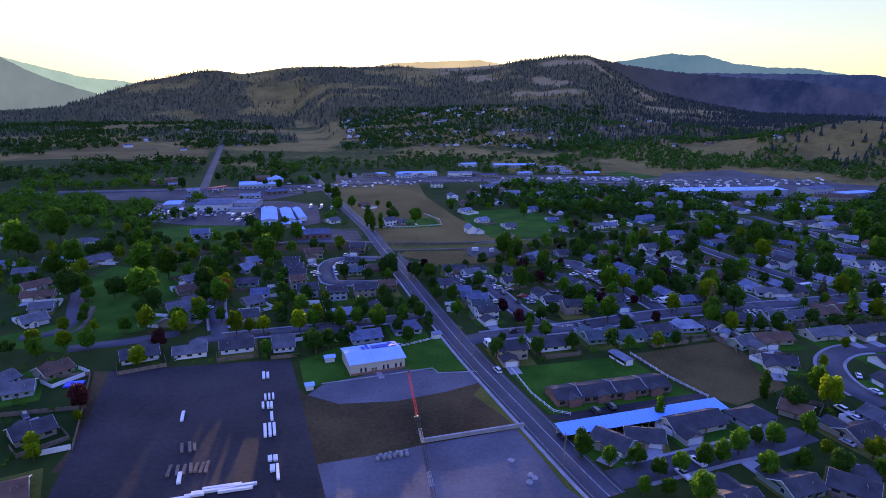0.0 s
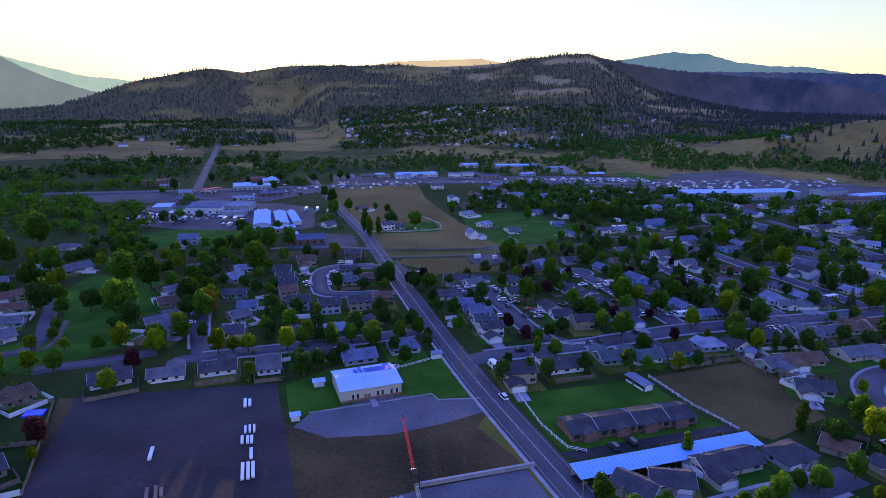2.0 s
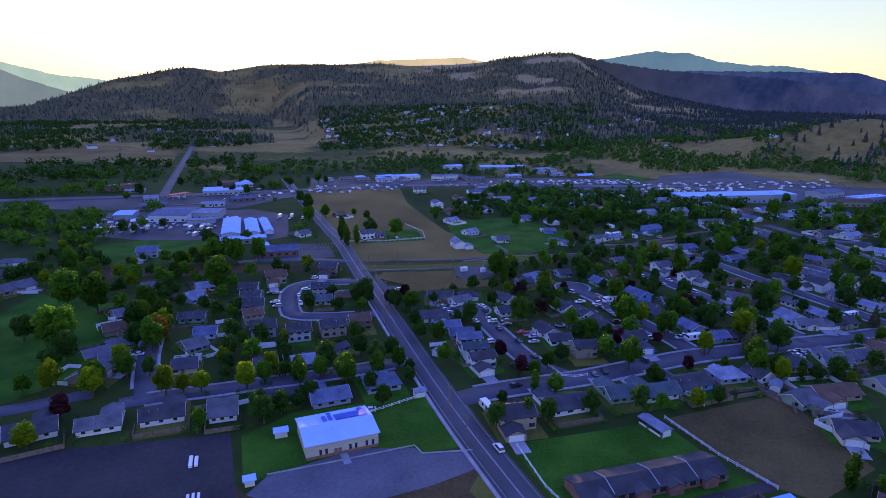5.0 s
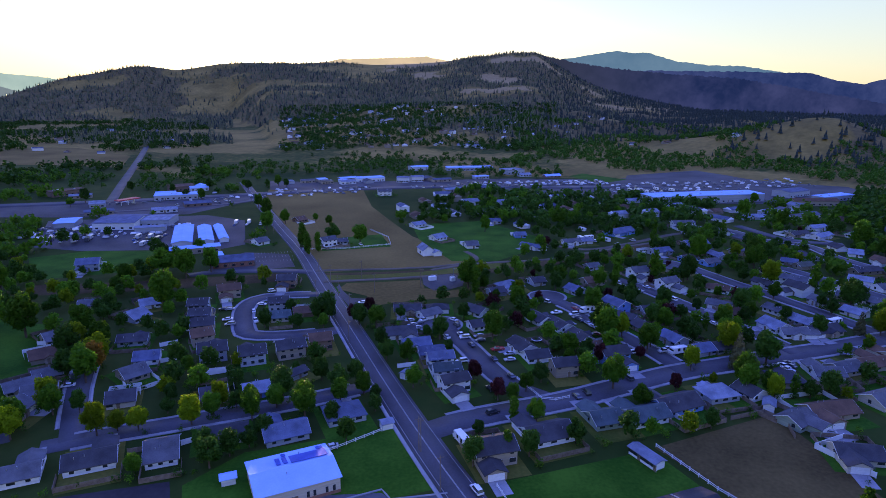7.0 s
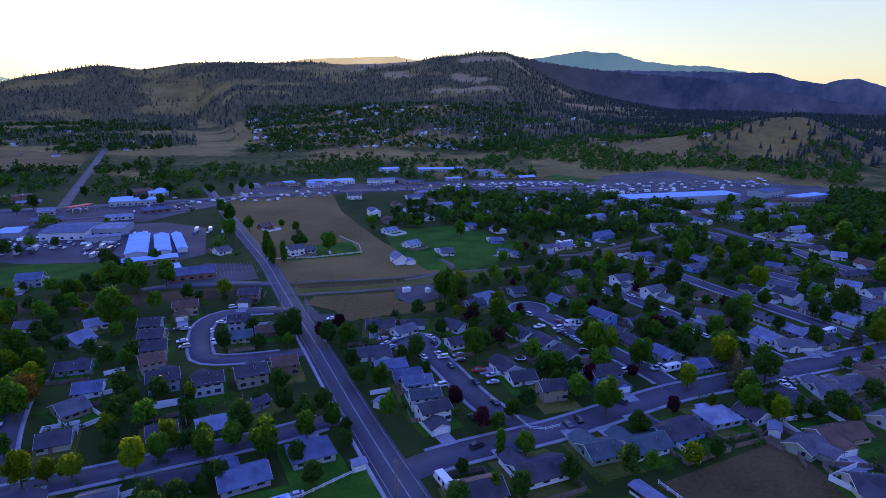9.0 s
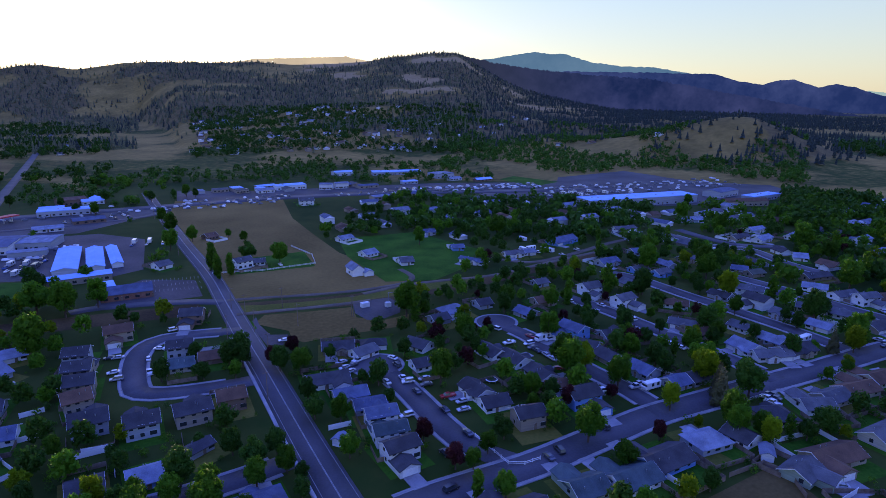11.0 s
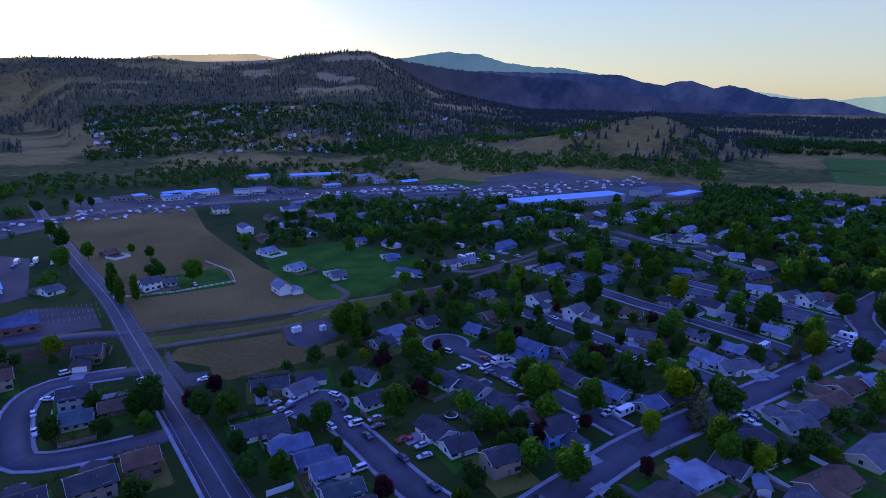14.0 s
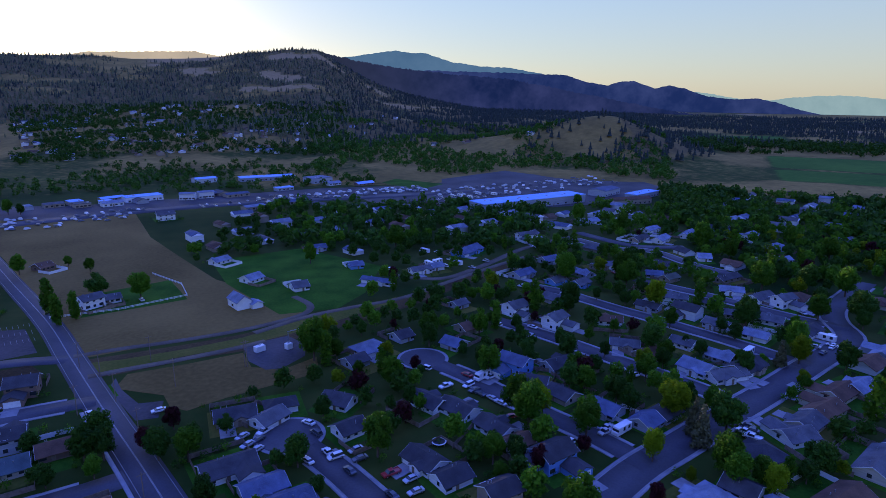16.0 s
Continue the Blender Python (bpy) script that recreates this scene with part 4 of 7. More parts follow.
house(-109.6, 237.9, -157, 13.6, 10.5, "l", "white", "gray")
house(-92.6, 244.6, -158, 14.2, 11.5, "l", "white", "dark")
house(-74.3, 248.9, -161, 9.3, 16.5, "l", "white", "gray")
house(-101.4, 281.5, 19, 9.4, 11.6, "g", "cream", "dark")
house(-106.8, 300.9, -133, 9.3, 13.1, "l", "tan", "gray")
house(-107.3, 315.2, -166, 9.6, 11.2, "g", "white", "blue")
house(-121.1, 333.6, -168, 12.4, 10.2, "g", "gray", "dark")
house(-133.4, 361.8, 60, 9.1, 14.7, "g", "gray", "light")
house(-71.1, 283.7, 22, 9.0, 12.3, "g", "tan", "dark")
house(-57.4, 287.1, 23, 9.1, 11.2, "g", "blue", "light")
house(-41.1, 258.8, -156, 14.0, 12.1, "l", "gray", "blue")
house(-163.0, 378.6, 15, 9.7, 10.7, "g", "white", "gray")
house(-24.5, 270.1, -158, 13.3, 13.0, "h", "gray", "blue")
house(-134.7, 379.8, 34, 9.1, 11.3, "g", "white", "light")
house(-259.5, 343.8, 26, 11.5, 12.2, "g", "tan", "gray")
house(-235.1, 319.1, 59, 15.1, 11.5, "g", "tan", "brown")
house(-220.8, 302.5, 21, 16.0, 11.3, "g", "tan", "brown")
house(-206.7, 285.3, 23, 10.9, 10.9, "g", "gray", "gray")
house(-198.5, 267.6, 52, 11.2, 12.7, "g", "white", "gray")
house(-234.8, 373.2, 63, 18.9, 14.1, "g", "tan", "gray")
house(-140.8, 291.0, 42, 11.8, 10.7, "g", "tan", "gray")
house(127.5, 243.5, -10, 13.4, 11.0, "l", "cream", "dark")
house(121.5, 262.9, 29, 10.6, 10.4, "l", "sage", "gray")
house(162.0, 276.4, 19, 19.7, 11.6, "l", "cream", "gray")
house(184.7, 282.1, 17, 23.4, 11.1, "l", "cream", "dark")
house(115.4, 203.9, -37, 9.8, 10.7, "g", "tan", "brown")
house(98.0, 198.3, 27, 13.8, 12.2, "h", "gray", "dark")
house(77.3, 193.2, 22, 21.3, 12.2, "l", "cream", "dark")
house(49.6, 179.9, -39, 12.5, 10.6, "g", "sage", "dark")
house(59.6, 183.5, -6, 12.3, 10.4, "g", "tan", "dark")
house(140.1, 200.1, 111, 9.5, 11.0, "g", "gray", "gray")
house(127.8, 189.8, -155, 13.5, 11.3, "l", "tan", "dark")
house(94.6, 160.6, -158, 11.8, 10.4, "l", "sage", "dark")
house(109.9, 161.5, 147, 12.3, 12.2, "l", "tan", "dark")
house(76.2, 153.1, -157, 10.6, 11.3, "l", "tan", "dark")
house(73.6, 266.8, -161, 14.9, 11.7, "l", "white", "teal")
house(59.6, 264.8, -165, 10.9, 11.5, "l", "sage", "teal")
house(86.3, 273.8, -159, 17.0, 12.4, "l", "blue", "dark")
house(3.6, 363.1, 36, 10.9, 9.5, "g", "white", "gray")
house(21.4, 245.4, 15, 13.1, 11.7, "2", "tan", "dark")
house(39.4, 256.4, -161, 15.8, 12.6, "l", "white", "dark")
house(-73.8, 412.8, 2, 10.3, 11.3, "2", "brown", "dark")
house(39.3, 396.2, 23, 9.1, 10.0, "g", "gray", "dark")
house(81.9, 398.9, -60, 9.3, 10.4, "g", "gray", "blue")
house(70.6, 322.8, -170, 8.8, 8.6, "g", "tan", "brown")
house(133.8, 405.0, 26, 12.0, 9.7, "2", "white", "gray")
house(113.7, 366.5, -169, 17.2, 10.5, "g", "gray", "dark")
house(95.3, 414.2, 17, 11.9, 10.8, "g", "tan", "brown")
house(63.8, 414.3, 21, 8.0, 10.2, "g", "gray", "dark")
house(176.2, 350.1, 111, 11.3, 9.6, "g", "gray", "light")
house(208.5, 361.4, -66, 10.7, 9.6, "g", "white", "light")
house(202.5, 377.4, -72, 11.9, 9.9, "g", "gray", "gray")
house(148.2, 373.3, -39, 12.2, 9.2, "g", "tan", "gray")
house(151.9, 362.4, 10, 11.6, 9.2, "g", "tan", "brown")
house(172.4, 366.0, 113, 10.1, 9.1, "g", "white", "gray")
house(233.7, 357.2, 16, 14.4, 10.3, "g", "tan", "dark")
house(159.4, 399.5, 148, 12.4, 8.6, "g", "white", "brown")
house(230.3, 374.0, 119, 12.7, 10.1, "g", "white", "gray")
house(220.3, 385.6, 138, 8.4, 8.5, "g", "tan", "gray")
house(179.4, 453.3, 22, 11.5, 9.6, "g", "blue", "gray")
house(206.3, 431.2, 113, 12.8, 8.5, "g", "tan", "brown")
house(229.9, 453.3, -36, 9.4, 9.0, "g", "gray", "blue")
house(233.4, 444.5, 13, 10.7, 9.1, "g", "tan", "sage")
house(211.0, 416.0, 137, 14.8, 9.3, "g", "white", "gray")
house(189.6, 408.9, -65, 12.0, 8.7, "g", "gray", "dark")
house(221.4, 401.9, 115, 9.8, 8.1, "g", "white", "dark")
house(248.1, 414.0, -40, 12.4, 9.6, "g", "white", "light")
house(253.4, 400.2, 12, 16.1, 9.8, "g", "white", "gray")
house(256.9, 389.4, 5, 11.5, 9.3, "2", "white", "gray")
house(264.1, 433.1, -170, 18.5, 9.3, "g", "tan", "dark")
house(249.6, 466.9, 94, 15.2, 8.0, "g", "gray", "dark")
house(286.0, 473.6, -30, 8.5, 12.0, "g", "white", "light")
house(296.1, 525.3, 32, 21.2, 9.8, "g", "white", "light")
house(311.0, 555.1, 17, 16.7, 10.0, "g", "white", "light")
house(326.7, 531.9, 33, 24.3, 9.2, "g", "white", "light")
house(325.7, 451.6, -1, 18.8, 9.0, "g", "white", "light")
house(349.8, 476.8, -169, 23.1, 13.8, "h", "gray", "light")
house(332.0, 422.3, -167, 13.2, 9.1, "g", "white", "gray")
house(420.9, 475.6, -168, 15.3, 9.2, "g", "blue", "gray")
house(191.5, 469.6, 104, 12.8, 9.0, "g", "gray", "light")
house(212.8, 479.1, 0, 16.5, 8.8, "g", "tan", "gray")
house(282.4, 532.5, 25, 20.1, 9.4, "g", "tan", "dark")
house(282.3, 598.6, 4, 21.9, 10.8, "g", "gray", "light")
house(56.6, 581.8, 7, 13.8, 10.0, "g", "gray", "blue")
house(75.8, 495.2, -45, 20.5, 6.6, "g", "white", "blue")
house(71.7, 531.0, 5, 8.7, 9.0, "g", "blue", "blue")
house(33.4, 500.3, 12, 9.0, 11.9, "g", "white", "gray")
house(81.2, 633.6, -165, 8.0, 12.4, "h", "gray", "light")
house(105.2, 508.3, 7, 13.7, 8.8, "g", "white", "gray")
house(115.7, 511.9, 9, 9.8, 9.6, "g", "white", "light")
house(149.4, 540.7, 33, 25.6, 13.9, "g", "blue", "blue")
house(214.3, 571.9, 32, 14.2, 8.7, "g", "white", "gray")
house(205.6, 561.5, 5, 17.2, 8.6, "2", "white", "gray")
house(191.4, 502.7, 12, 18.2, 11.0, "g", "gray", "blue")
house(157.9, 480.6, 22, 15.4, 11.2, "g", "gray", "blue")
house(169.4, 461.9, 19, 11.5, 9.9, "g", "blue", "gray")
house(124.5, 425.7, 18, 10.8, 11.1, "2", "white", "gray")
house(102.9, 444.2, 21, 8.2, 8.7, "g", "gray", "gray")
house(-66.0, 505.9, -144, 11.2, 10.2, "2", "white", "gray")
house(-57.7, 511.5, -164, 8.7, 9.2, "g", "white", "gray")
house(-102.2, 589.5, -134, 9.0, 11.9, "g", "brown", "brown")
house(-4.5, 569.4, -142, 12.2, 9.6, "g", "white", "light")
house(10.9, 523.6, -142, 10.9, 11.4, "g", "white", "light")
house(-41.3, 727.5, -168, 14.6, 12.3, "2", "white", "gray")
house(-199.1, 446.9, 16, 13.1, 13.1, "2", "gray", "blue")
house(-114.5, 512.1, 48, 9.9, 11.3, "g", "white", "gray")
house(-41.6, 327.2, 17, 9.5, 10.4, "2", "brown", "brown")
house(-52.4, 319.9, -158, 11.8, 11.3, "2", "tan", "dark")
house(-66.1, 314.3, -161, 10.5, 12.0, "2", "gray", "dark")
house(-82.7, 317.5, -159, 11.3, 12.2, "2", "gray", "dark")
house(-69.6, 374.4, -170, 10.2, 10.0, "2", "gray", "dark")
house(-65.9, 361.1, -166, 9.3, 11.1, "g", "cream", "teal")
house(-56.1, 366.9, 14, 9.8, 10.2, "g", "brown", "brown")
house(-100.0, 395.4, 20, 11.7, 11.2, "2", "tan", "brown")
house(-107.4, 372.2, -171, 9.6, 11.4, "2", "gray", "dark")
house(-101.5, 358.1, -171, 9.9, 11.3, "2", "tan", "dark")
house(-96.1, 345.7, -166, 9.9, 11.5, "2", "tan", "dark")
house(-92.5, 333.0, -151, 9.1, 11.3, "2", "tan", "brown")
house(7.7, 308.1, -168, 10.5, 8.8, "2", "white", "blue")
house(9.9, 297.8, -168, 10.7, 8.4, "2", "white", "teal")
house(12.2, 288.5, 23, 10.8, 8.7, "2", "white", "dark")
house(-46.6, 299.7, 49, 8.9, 6.3, "g", "gray", "dark")


# ---- vehicles ----
def car_meshes(kind, paint):
    """Body, glass and wheel meshes of a car, front towards +x."""
    L, W, H = {"sedan": (4.7, 1.8, 1.42), "suv": (4.8, 1.9, 1.75), "pickup": (5.6, 1.95, 1.8), "rv": (7.5, 2.4, 3.0)}[kind]
    bm = bmesh.new()
    if kind == "rv":
        prof = [(-L / 2, 0.5), (L / 2, 0.5), (L / 2, 1.5), (L / 2 - 0.9, 1.9), (L / 2 - 0.5, 2.6), (L / 2 - 0.8, H), (-L / 2, H)]
    elif kind == "pickup":
        prof = [(-L / 2, 0.4), (L / 2, 0.4), (L / 2, 0.95), (L / 2 - 1.3, 1.1), (-0.6, 1.1), (-0.6, 0.85), (-L / 2 + 0.12, 0.85), (-L / 2 + 0.1, 1.1), (-L / 2, 1.1)]
    else:
        prof = [(-L / 2, 0.35), (L / 2, 0.35), (L / 2, 0.75), (L / 2 - 1.1, 0.95), (-L / 2 + (0.7 if kind == "sedan" else 0.1), 1.0), (-L / 2, 0.9)]
    prism(bm, [(u, z) for u, z in prof], -W / 2, W / 2, "y")
    if kind == "pickup":
        for s in (-1, 1):
            box(bm, -L / 2, s * W / 2 - 0.06, 0.8, -0.6, s * W / 2 + 0.0, 1.12)
    roof0, roof1 = {"sedan": (-1.1, 0.55), "suv": (-2.0, 0.6), "pickup": (-0.5, 0.85), "rv": (0, 0)}[kind]
    g = bmesh.new()
    if kind != "rv":
        base0, base1 = {"sedan": (-1.75, 1.3), "suv": (-2.35, 1.3), "pickup": (-0.62, 1.55)}[kind]
        zb = 0.96 if kind != "pickup" else 1.08
        w0, w1 = W / 2 - 0.05, W / 2 - 0.28
        v = [g.verts.new(p) for p in ((base0, -w0, zb), (base1, -w0, zb), (base1, w0, zb), (base0, w0, zb), (roof0, -w1, H - 0.05), (roof1, -w1, H - 0.05), (roof1, w1, H - 0.05), (roof0, w1, H - 0.05))]
        for f in ((0, 1, 5, 4), (1, 2, 6, 5), (2, 3, 7, 6), (3, 0, 4, 7), (4, 5, 6, 7)):
            g.faces.new([v[i] for i in f])
        box(bm, roof0 - 0.03, -w1 - 0.02, H - 0.06, roof1 + 0.03, w1 + 0.02, H)
    else:
        box(g, L / 2 - 0.95, -W / 2 + 0.15, 1.75, L / 2 - 0.42, W / 2 - 0.15, 2.45)
    bmesh.ops.bevel(bm, geom=bm.edges[:], offset=0.04, segments=1, affect="EDGES")
    return mesh_of(bm, "body", "paint_" + paint), mesh_of(g, "cabin_glass", "glass"), L, W


def wheel_mesh(r, width, name, m):
    bm = bmesh.new()
    bmesh.ops.create_cone(bm, cap_ends=True, segments=14, radius1=r, radius2=r, depth=width, matrix=Matrix.Rotation(radians(90), 4, "X"))
    return mesh_of(bm, name, m)


WHEEL, RIM = wheel_mesh(0.34, 0.22, "wheel", "tyre"), wheel_mesh(0.2, 0.25, "rim", "rim")
car_kinds = {}


def car(x, y, rot, paint, kind):
    key = (kind, paint)
    m = pose(x, y, 0.15, 0, 0, rot)
    if key not in car_kinds:
        body, glass, L, W = car_meshes(kind, paint)
        words = {"sedan": ("sedan", "car"), "suv": ("sport utility car", "car"), "pickup": ("pickup truck", "truck"), "rv": ("motorhome", "motorhome")}[kind]
        th = tagged(new(words[0].replace(" ", "_")), f"parked {paint} {words[0]} with dark windows", words[1], "parked vehicles")
        th.matrix_world = m
        part("body", body, th), part("cabin_glass", glass, th, "dark tinted glass")
        for sx in (-1, 1):
            for sy in (-1, 1):
                part("rim", RIM, part("wheel", WHEEL, th, "", pose(sx * L * 0.31, sy * (W / 2 - 0.1), 0.34)), "bright metal rim")
        if kind == "rv":
            for u in (-2.2, 0.4):
                for s in (0, 180):
                    part("side_window", WIN, th, "", pose(u, W / 2 * (-1 if s == 0 else 1), 1.5, 0, 0, s))
        car_kinds[key] = th
    else:
        th = copy_thing(car_kinds[key], m)
    claim((x, y), 2, 3)
    return th


car(24.4, 271.1, 29, "black", "suv")
car(34.1, 297.9, 109, "dark", "sedan")
car(29.3, 313.4, 108, "dark", "sedan")
car(25.4, 287.8, 114, "black", "suv")
car(21.4, 327.8, 110, "dark", "sedan")
car(17.6, 338.3, 107, "white", "pickup")
car(15.0, 357.7, 128, "white", "sedan")
car(1.1, 361.7, -148, "white", "sedan")
car(-5.2, 356.4, -143, "silver", "sedan")
car(-0.9, 352.9, -144, "dark", "sedan")
car(16.3, 311.4, -163, "white", "suv")
car(13.1, 253.8, 114, "white", "rv")
car(36.1, 318.2, -162, "silver", "sedan")
car(31.8, 322.6, -166, "red", "pickup")
car(141.0, 304.2, 111, "white", "pickup")
car(144.8, 306.9, 116, "dark", "sedan")
car(102.0, 321.5, -162, "silver", "pickup")
car(105.0, 318.2, -161, "white", "rv")
car(77.4, 295.4, 114, "dark", "suv")
car(54.9, 281.6, 106, "dark", "sedan")
car(59.1, 284.5, 99, "black", "suv")
car(128.0, 256.6, 159, "silver", "sedan")
car(190.7, 349.5, -157, "white", "rv")
car(-126.1, 293.0, -161, "white", "sedan")
car(-93.3, 373.7, -170, "silver", "sedan")
car(-90.1, 359.5, -160, "white", "sedan")
car(-87.0, 353.4, -166, "silver", "suv")
car(-96.4, 373.8, -169, "dark", "sedan")
car(-81.0, 371.1, 107, "white", "sedan")
car(-76.6, 357.6, 112, "white", "pickup")
car(-79.7, 380.9, 167, "white", "sedan")
car(16.2, 350.8, 114, "dark", "suv")
car(-4.0, 351.2, -144, "silver", "sedan")
car(-1.8, 347.5, -143, "silver", "sedan")
car(1.5, 357.2, -142, "white", "pickup")
car(25.4, 337.4, -161, "silver", "sedan")
car(35.5, 312.5, -167, "silver", "sedan")
car(63.4, 382.7, 125, "white", "suv")
car(75.9, 371.7, 115, "red", "sedan")
car(73.1, 363.9, -157, "white", "suv")
car(65.1, 365.9, -163, "white", "pickup")
car(73.4, 359.6, -163, "dark", "sedan")
car(76.7, 351.8, 106, "silver", "sedan")
car(78.0, 347.8, 112, "silver", "sedan")
car(80.3, 367.6, -154, "white", "rv")
car(76.4, 338.4, -173, "red", "sedan")
car(85.6, 318.2, -164, "white", "suv")
car(100.2, 319.7, -166, "silver", "pickup")
car(140.7, 301.2, 121, "white", "pickup")
car(143.9, 304.5, 119, "dark", "sedan")
car(134.7, 350.6, 104, "white", "sedan")
car(223.4, 345.5, 114, "silver", "sedan")
car(234.8, 349.1, 110, "white", "rv")
car(231.7, 343.7, 111, "white", "sedan")
car(220.8, 339.6, 17, "dark", "sedan")
car(-50.0, 387.0, 111, "white", "pickup")
car(-68.8, 383.3, 129, "white", "suv")
car(-29.6, 382.6, -168, "white", "sedan")
car(-79.5, 402.2, 30, "white", "suv")
car(-43.6, 507.5, 108, "white", "sedan")
car(132.0, 207.3, 108, "white", "suv")
car(133.3, 201.1, 109, "white", "sedan")
car(72.2, 172.0, 118, "white", "pickup")
car(66.1, 165.3, 112, "white", "pickup")
car(153.5, 234.4, 68, "white", "sedan")
car(151.8, 221.2, 106, "white", "sedan")
car(15.8, 230.0, 113, "white", "suv")
car(121.9, 185.5, 118, "silver", "sedan")
car(47.9, 200.4, 113, "dark", "suv")
car(53.9, 203.6, 110, "black", "suv")
car(-26.0, 251.4, -160, "silver", "sedan")
car(-127.8, 279.6, -162, "white", "pickup")
car(80.8, 305.1, 14, "dark", "sedan")
car(11.3, 336.8, 113, "white", "sedan")
car(19.1, 335.9, -168, "white", "suv")
car(25.4, 332.5, -167, "dark", "sedan")
car(74.3, 356.2, 110, "dark", "sedan")
car(83.6, 367.1, -161, "white", "pickup")
car(123.1, 406.3, 114, "white", "sedan")
car(116.2, 397.5, -149, "silver", "pickup")
car(129.7, 385.5, 114, "white", "suv")
car(132.2, 355.0, -164, "white", "sedan")
car(147.9, 461.9, 118, "white", "suv")
car(162.4, 442.3, 114, "white", "sedan")
car(151.9, 517.0, 114, "silver", "suv")
car(132.0, 516.0, 117, "white", "rv")
car(121.0, 522.4, -156, "white", "rv")
car(123.2, 551.0, 117, "white", "rv")
car(131.0, 547.0, 118, "white", "pickup")
car(137.4, 506.0, 120, "silver", "sedan")
car(198.6, 539.3, -72, "silver", "sedan")
car(109.5, 414.6, 114, "white", "suv")
car(246.6, 505.6, -32, "white", "sedan")
car(271.4, 523.4, -58, "silver", "sedan")
car(209.6, 483.1, 104, "dark", "suv")
car(229.6, 342.2, 22, "white", "sedan")
car(240.0, 351.3, 124, "white", "suv")
car(263.3, 380.7, 118, "white", "sedan")
car(255.6, 377.2, -104, "silver", "sedan")


# ---- trees ----
def leaves(centres, radii, per, size, rg, flat=1.0):
    """Leaf clumps as small bent cards spread over lobes."""
    V, F = [], []
    for c, r in zip(centres, radii):
        k = int(per * (r / np.mean(radii)) ** 2)
        d = rg.normal(size=(k, 3))
        d /= np.linalg.norm(d, axis=1)[:, None]
        p = np.array(c) + d * r * rg.uniform(0.62, 1.08, (k, 1)) * np.array([1, 1, flat])
        nrm = d + rg.normal(scale=0.55, size=(k, 3))
        nrm /= np.linalg.norm(nrm, axis=1)[:, None]
        t = np.cross(nrm, rg.normal(size=(k, 3)))
        t /= np.linalg.norm(t, axis=1)[:, None]
        b = np.cross(nrm, t)
        s = size * rg.uniform(0.6, 1.35, (k, 1))
        q = np.stack([p - t * s - b * s * 0.6, p + t * s * 0.9 - b * s * 0.7 + nrm * s * 0.25, p + t * s + b * s * 0.6, p - t * s * 0.8 + b * s * 0.75 + nrm * s * 0.2], 1)
        V.append(q.reshape(-1, 3))
    V = np.concatenate(V)
    return V, np.arange(len(V)).reshape(-1, 4)


def crown_shape(kind, seed):
    """A crown of unit radius, its base at z = 0."""
    rg = np.random.default_rng(seed)
    cs, rr = [], []
    if kind == "p":
        for k in range(16):
            z = 0.25 + 3.2 * k / 15
            w = 0.55 * math.sin(math.pi * min(1, (k + 2) / 17.5)) ** 0.7
            a = rg.uniform(0, 6.28)
            cs.append((w * 0.55 * math.cos(a), w * 0.55 * math.sin(a), z)), rr.append(0.30 + 0.45 * w)
        return leaves(cs, rr, 62, 0.13, rg, 1.25)
    if kind == "c":
        for k in range(26):
            z = 0.15 + 3.1 * (k / 25) ** 0.9
            w = 0.95 * (1 - z / 3.4)
            for j in range(3 if k < 16 else 1):
                a = k * 2.4 + j * 2.1
                cs.append((w * 0.6 * math.cos(a), w * 0.6 * math.sin(a), z)), rr.append(0.16 + 0.36 * w)
        return leaves(cs, rr, 26, 0.10, rg, 0.55)
    n = 40
    for k in range(n):
        a, t = rg.uniform(0, 6.28), rg.uniform(0, 1)
        z = 0.45 + 1.35 * t
        w = 0.74 * math.sin(math.pi * (0.2 + 0.66 * t)) * rg.uniform(0.55, 1.05)
        cs.append((w * math.cos(a), w * math.sin(a), z)), rr.append(rg.uniform(0.22, 0.38))
    cs.append((0, 0, 1.0)), rr.append(0.62)
    return leaves(cs, rr, 90, 0.058, rg, 0.95)


def trunk_shape(kind, seed):
    rg = random.Random(seed)
    bm = bmesh.new()
    top = {"p": 3.0, "c": 2.9}.get(kind, 1.35)

    def limb(a, b, r0, r1):
        a, b = Vector(a), Vector(b)
        d = b - a
        bmesh.ops.create_cone(bm, cap_ends=True, segments=7, radius1=r0, radius2=r1, depth=d.length, matrix=Matrix.Translation((a + b) / 2) @ d.to_track_quat("Z", "Y").to_matrix().to_4x4())
    limb((0, 0, -0.45), (0, 0, 0.35), 0.075, 0.06)
    limb((0, 0, 0.3), (rg.uniform(-0.06, 0.06), rg.uniform(-0.06, 0.06), top), 0.06, 0.02)
    for k in range(6):
        a = k * 1.1 + rg.random()
        z = 0.25 + k * top * 0.1
        limb((0, 0, z), (0.55 * math.cos(a), 0.55 * math.sin(a), z + 0.45), 0.03, 0.01)
    return mesh_of(bm, "trunk", "bark")


crowns = {}


def crown_mesh(kind, v):
    shape = kind if kind in "pc" else "b"
    if (kind, v) not in crowns:
        if (shape, v, 0) not in crowns:
            crowns[shape, v, 0] = crown_shape(shape, 11 * v + ord(shape)), trunk_shape(shape, v)
        (V, F), tk = crowns[shape, v, 0]
        crowns[kind, v] = raw_mesh("crown", V, F, {"p": "leaf_b"}.get(kind, "leaf_" + kind)), tk
    return crowns[kind, v]


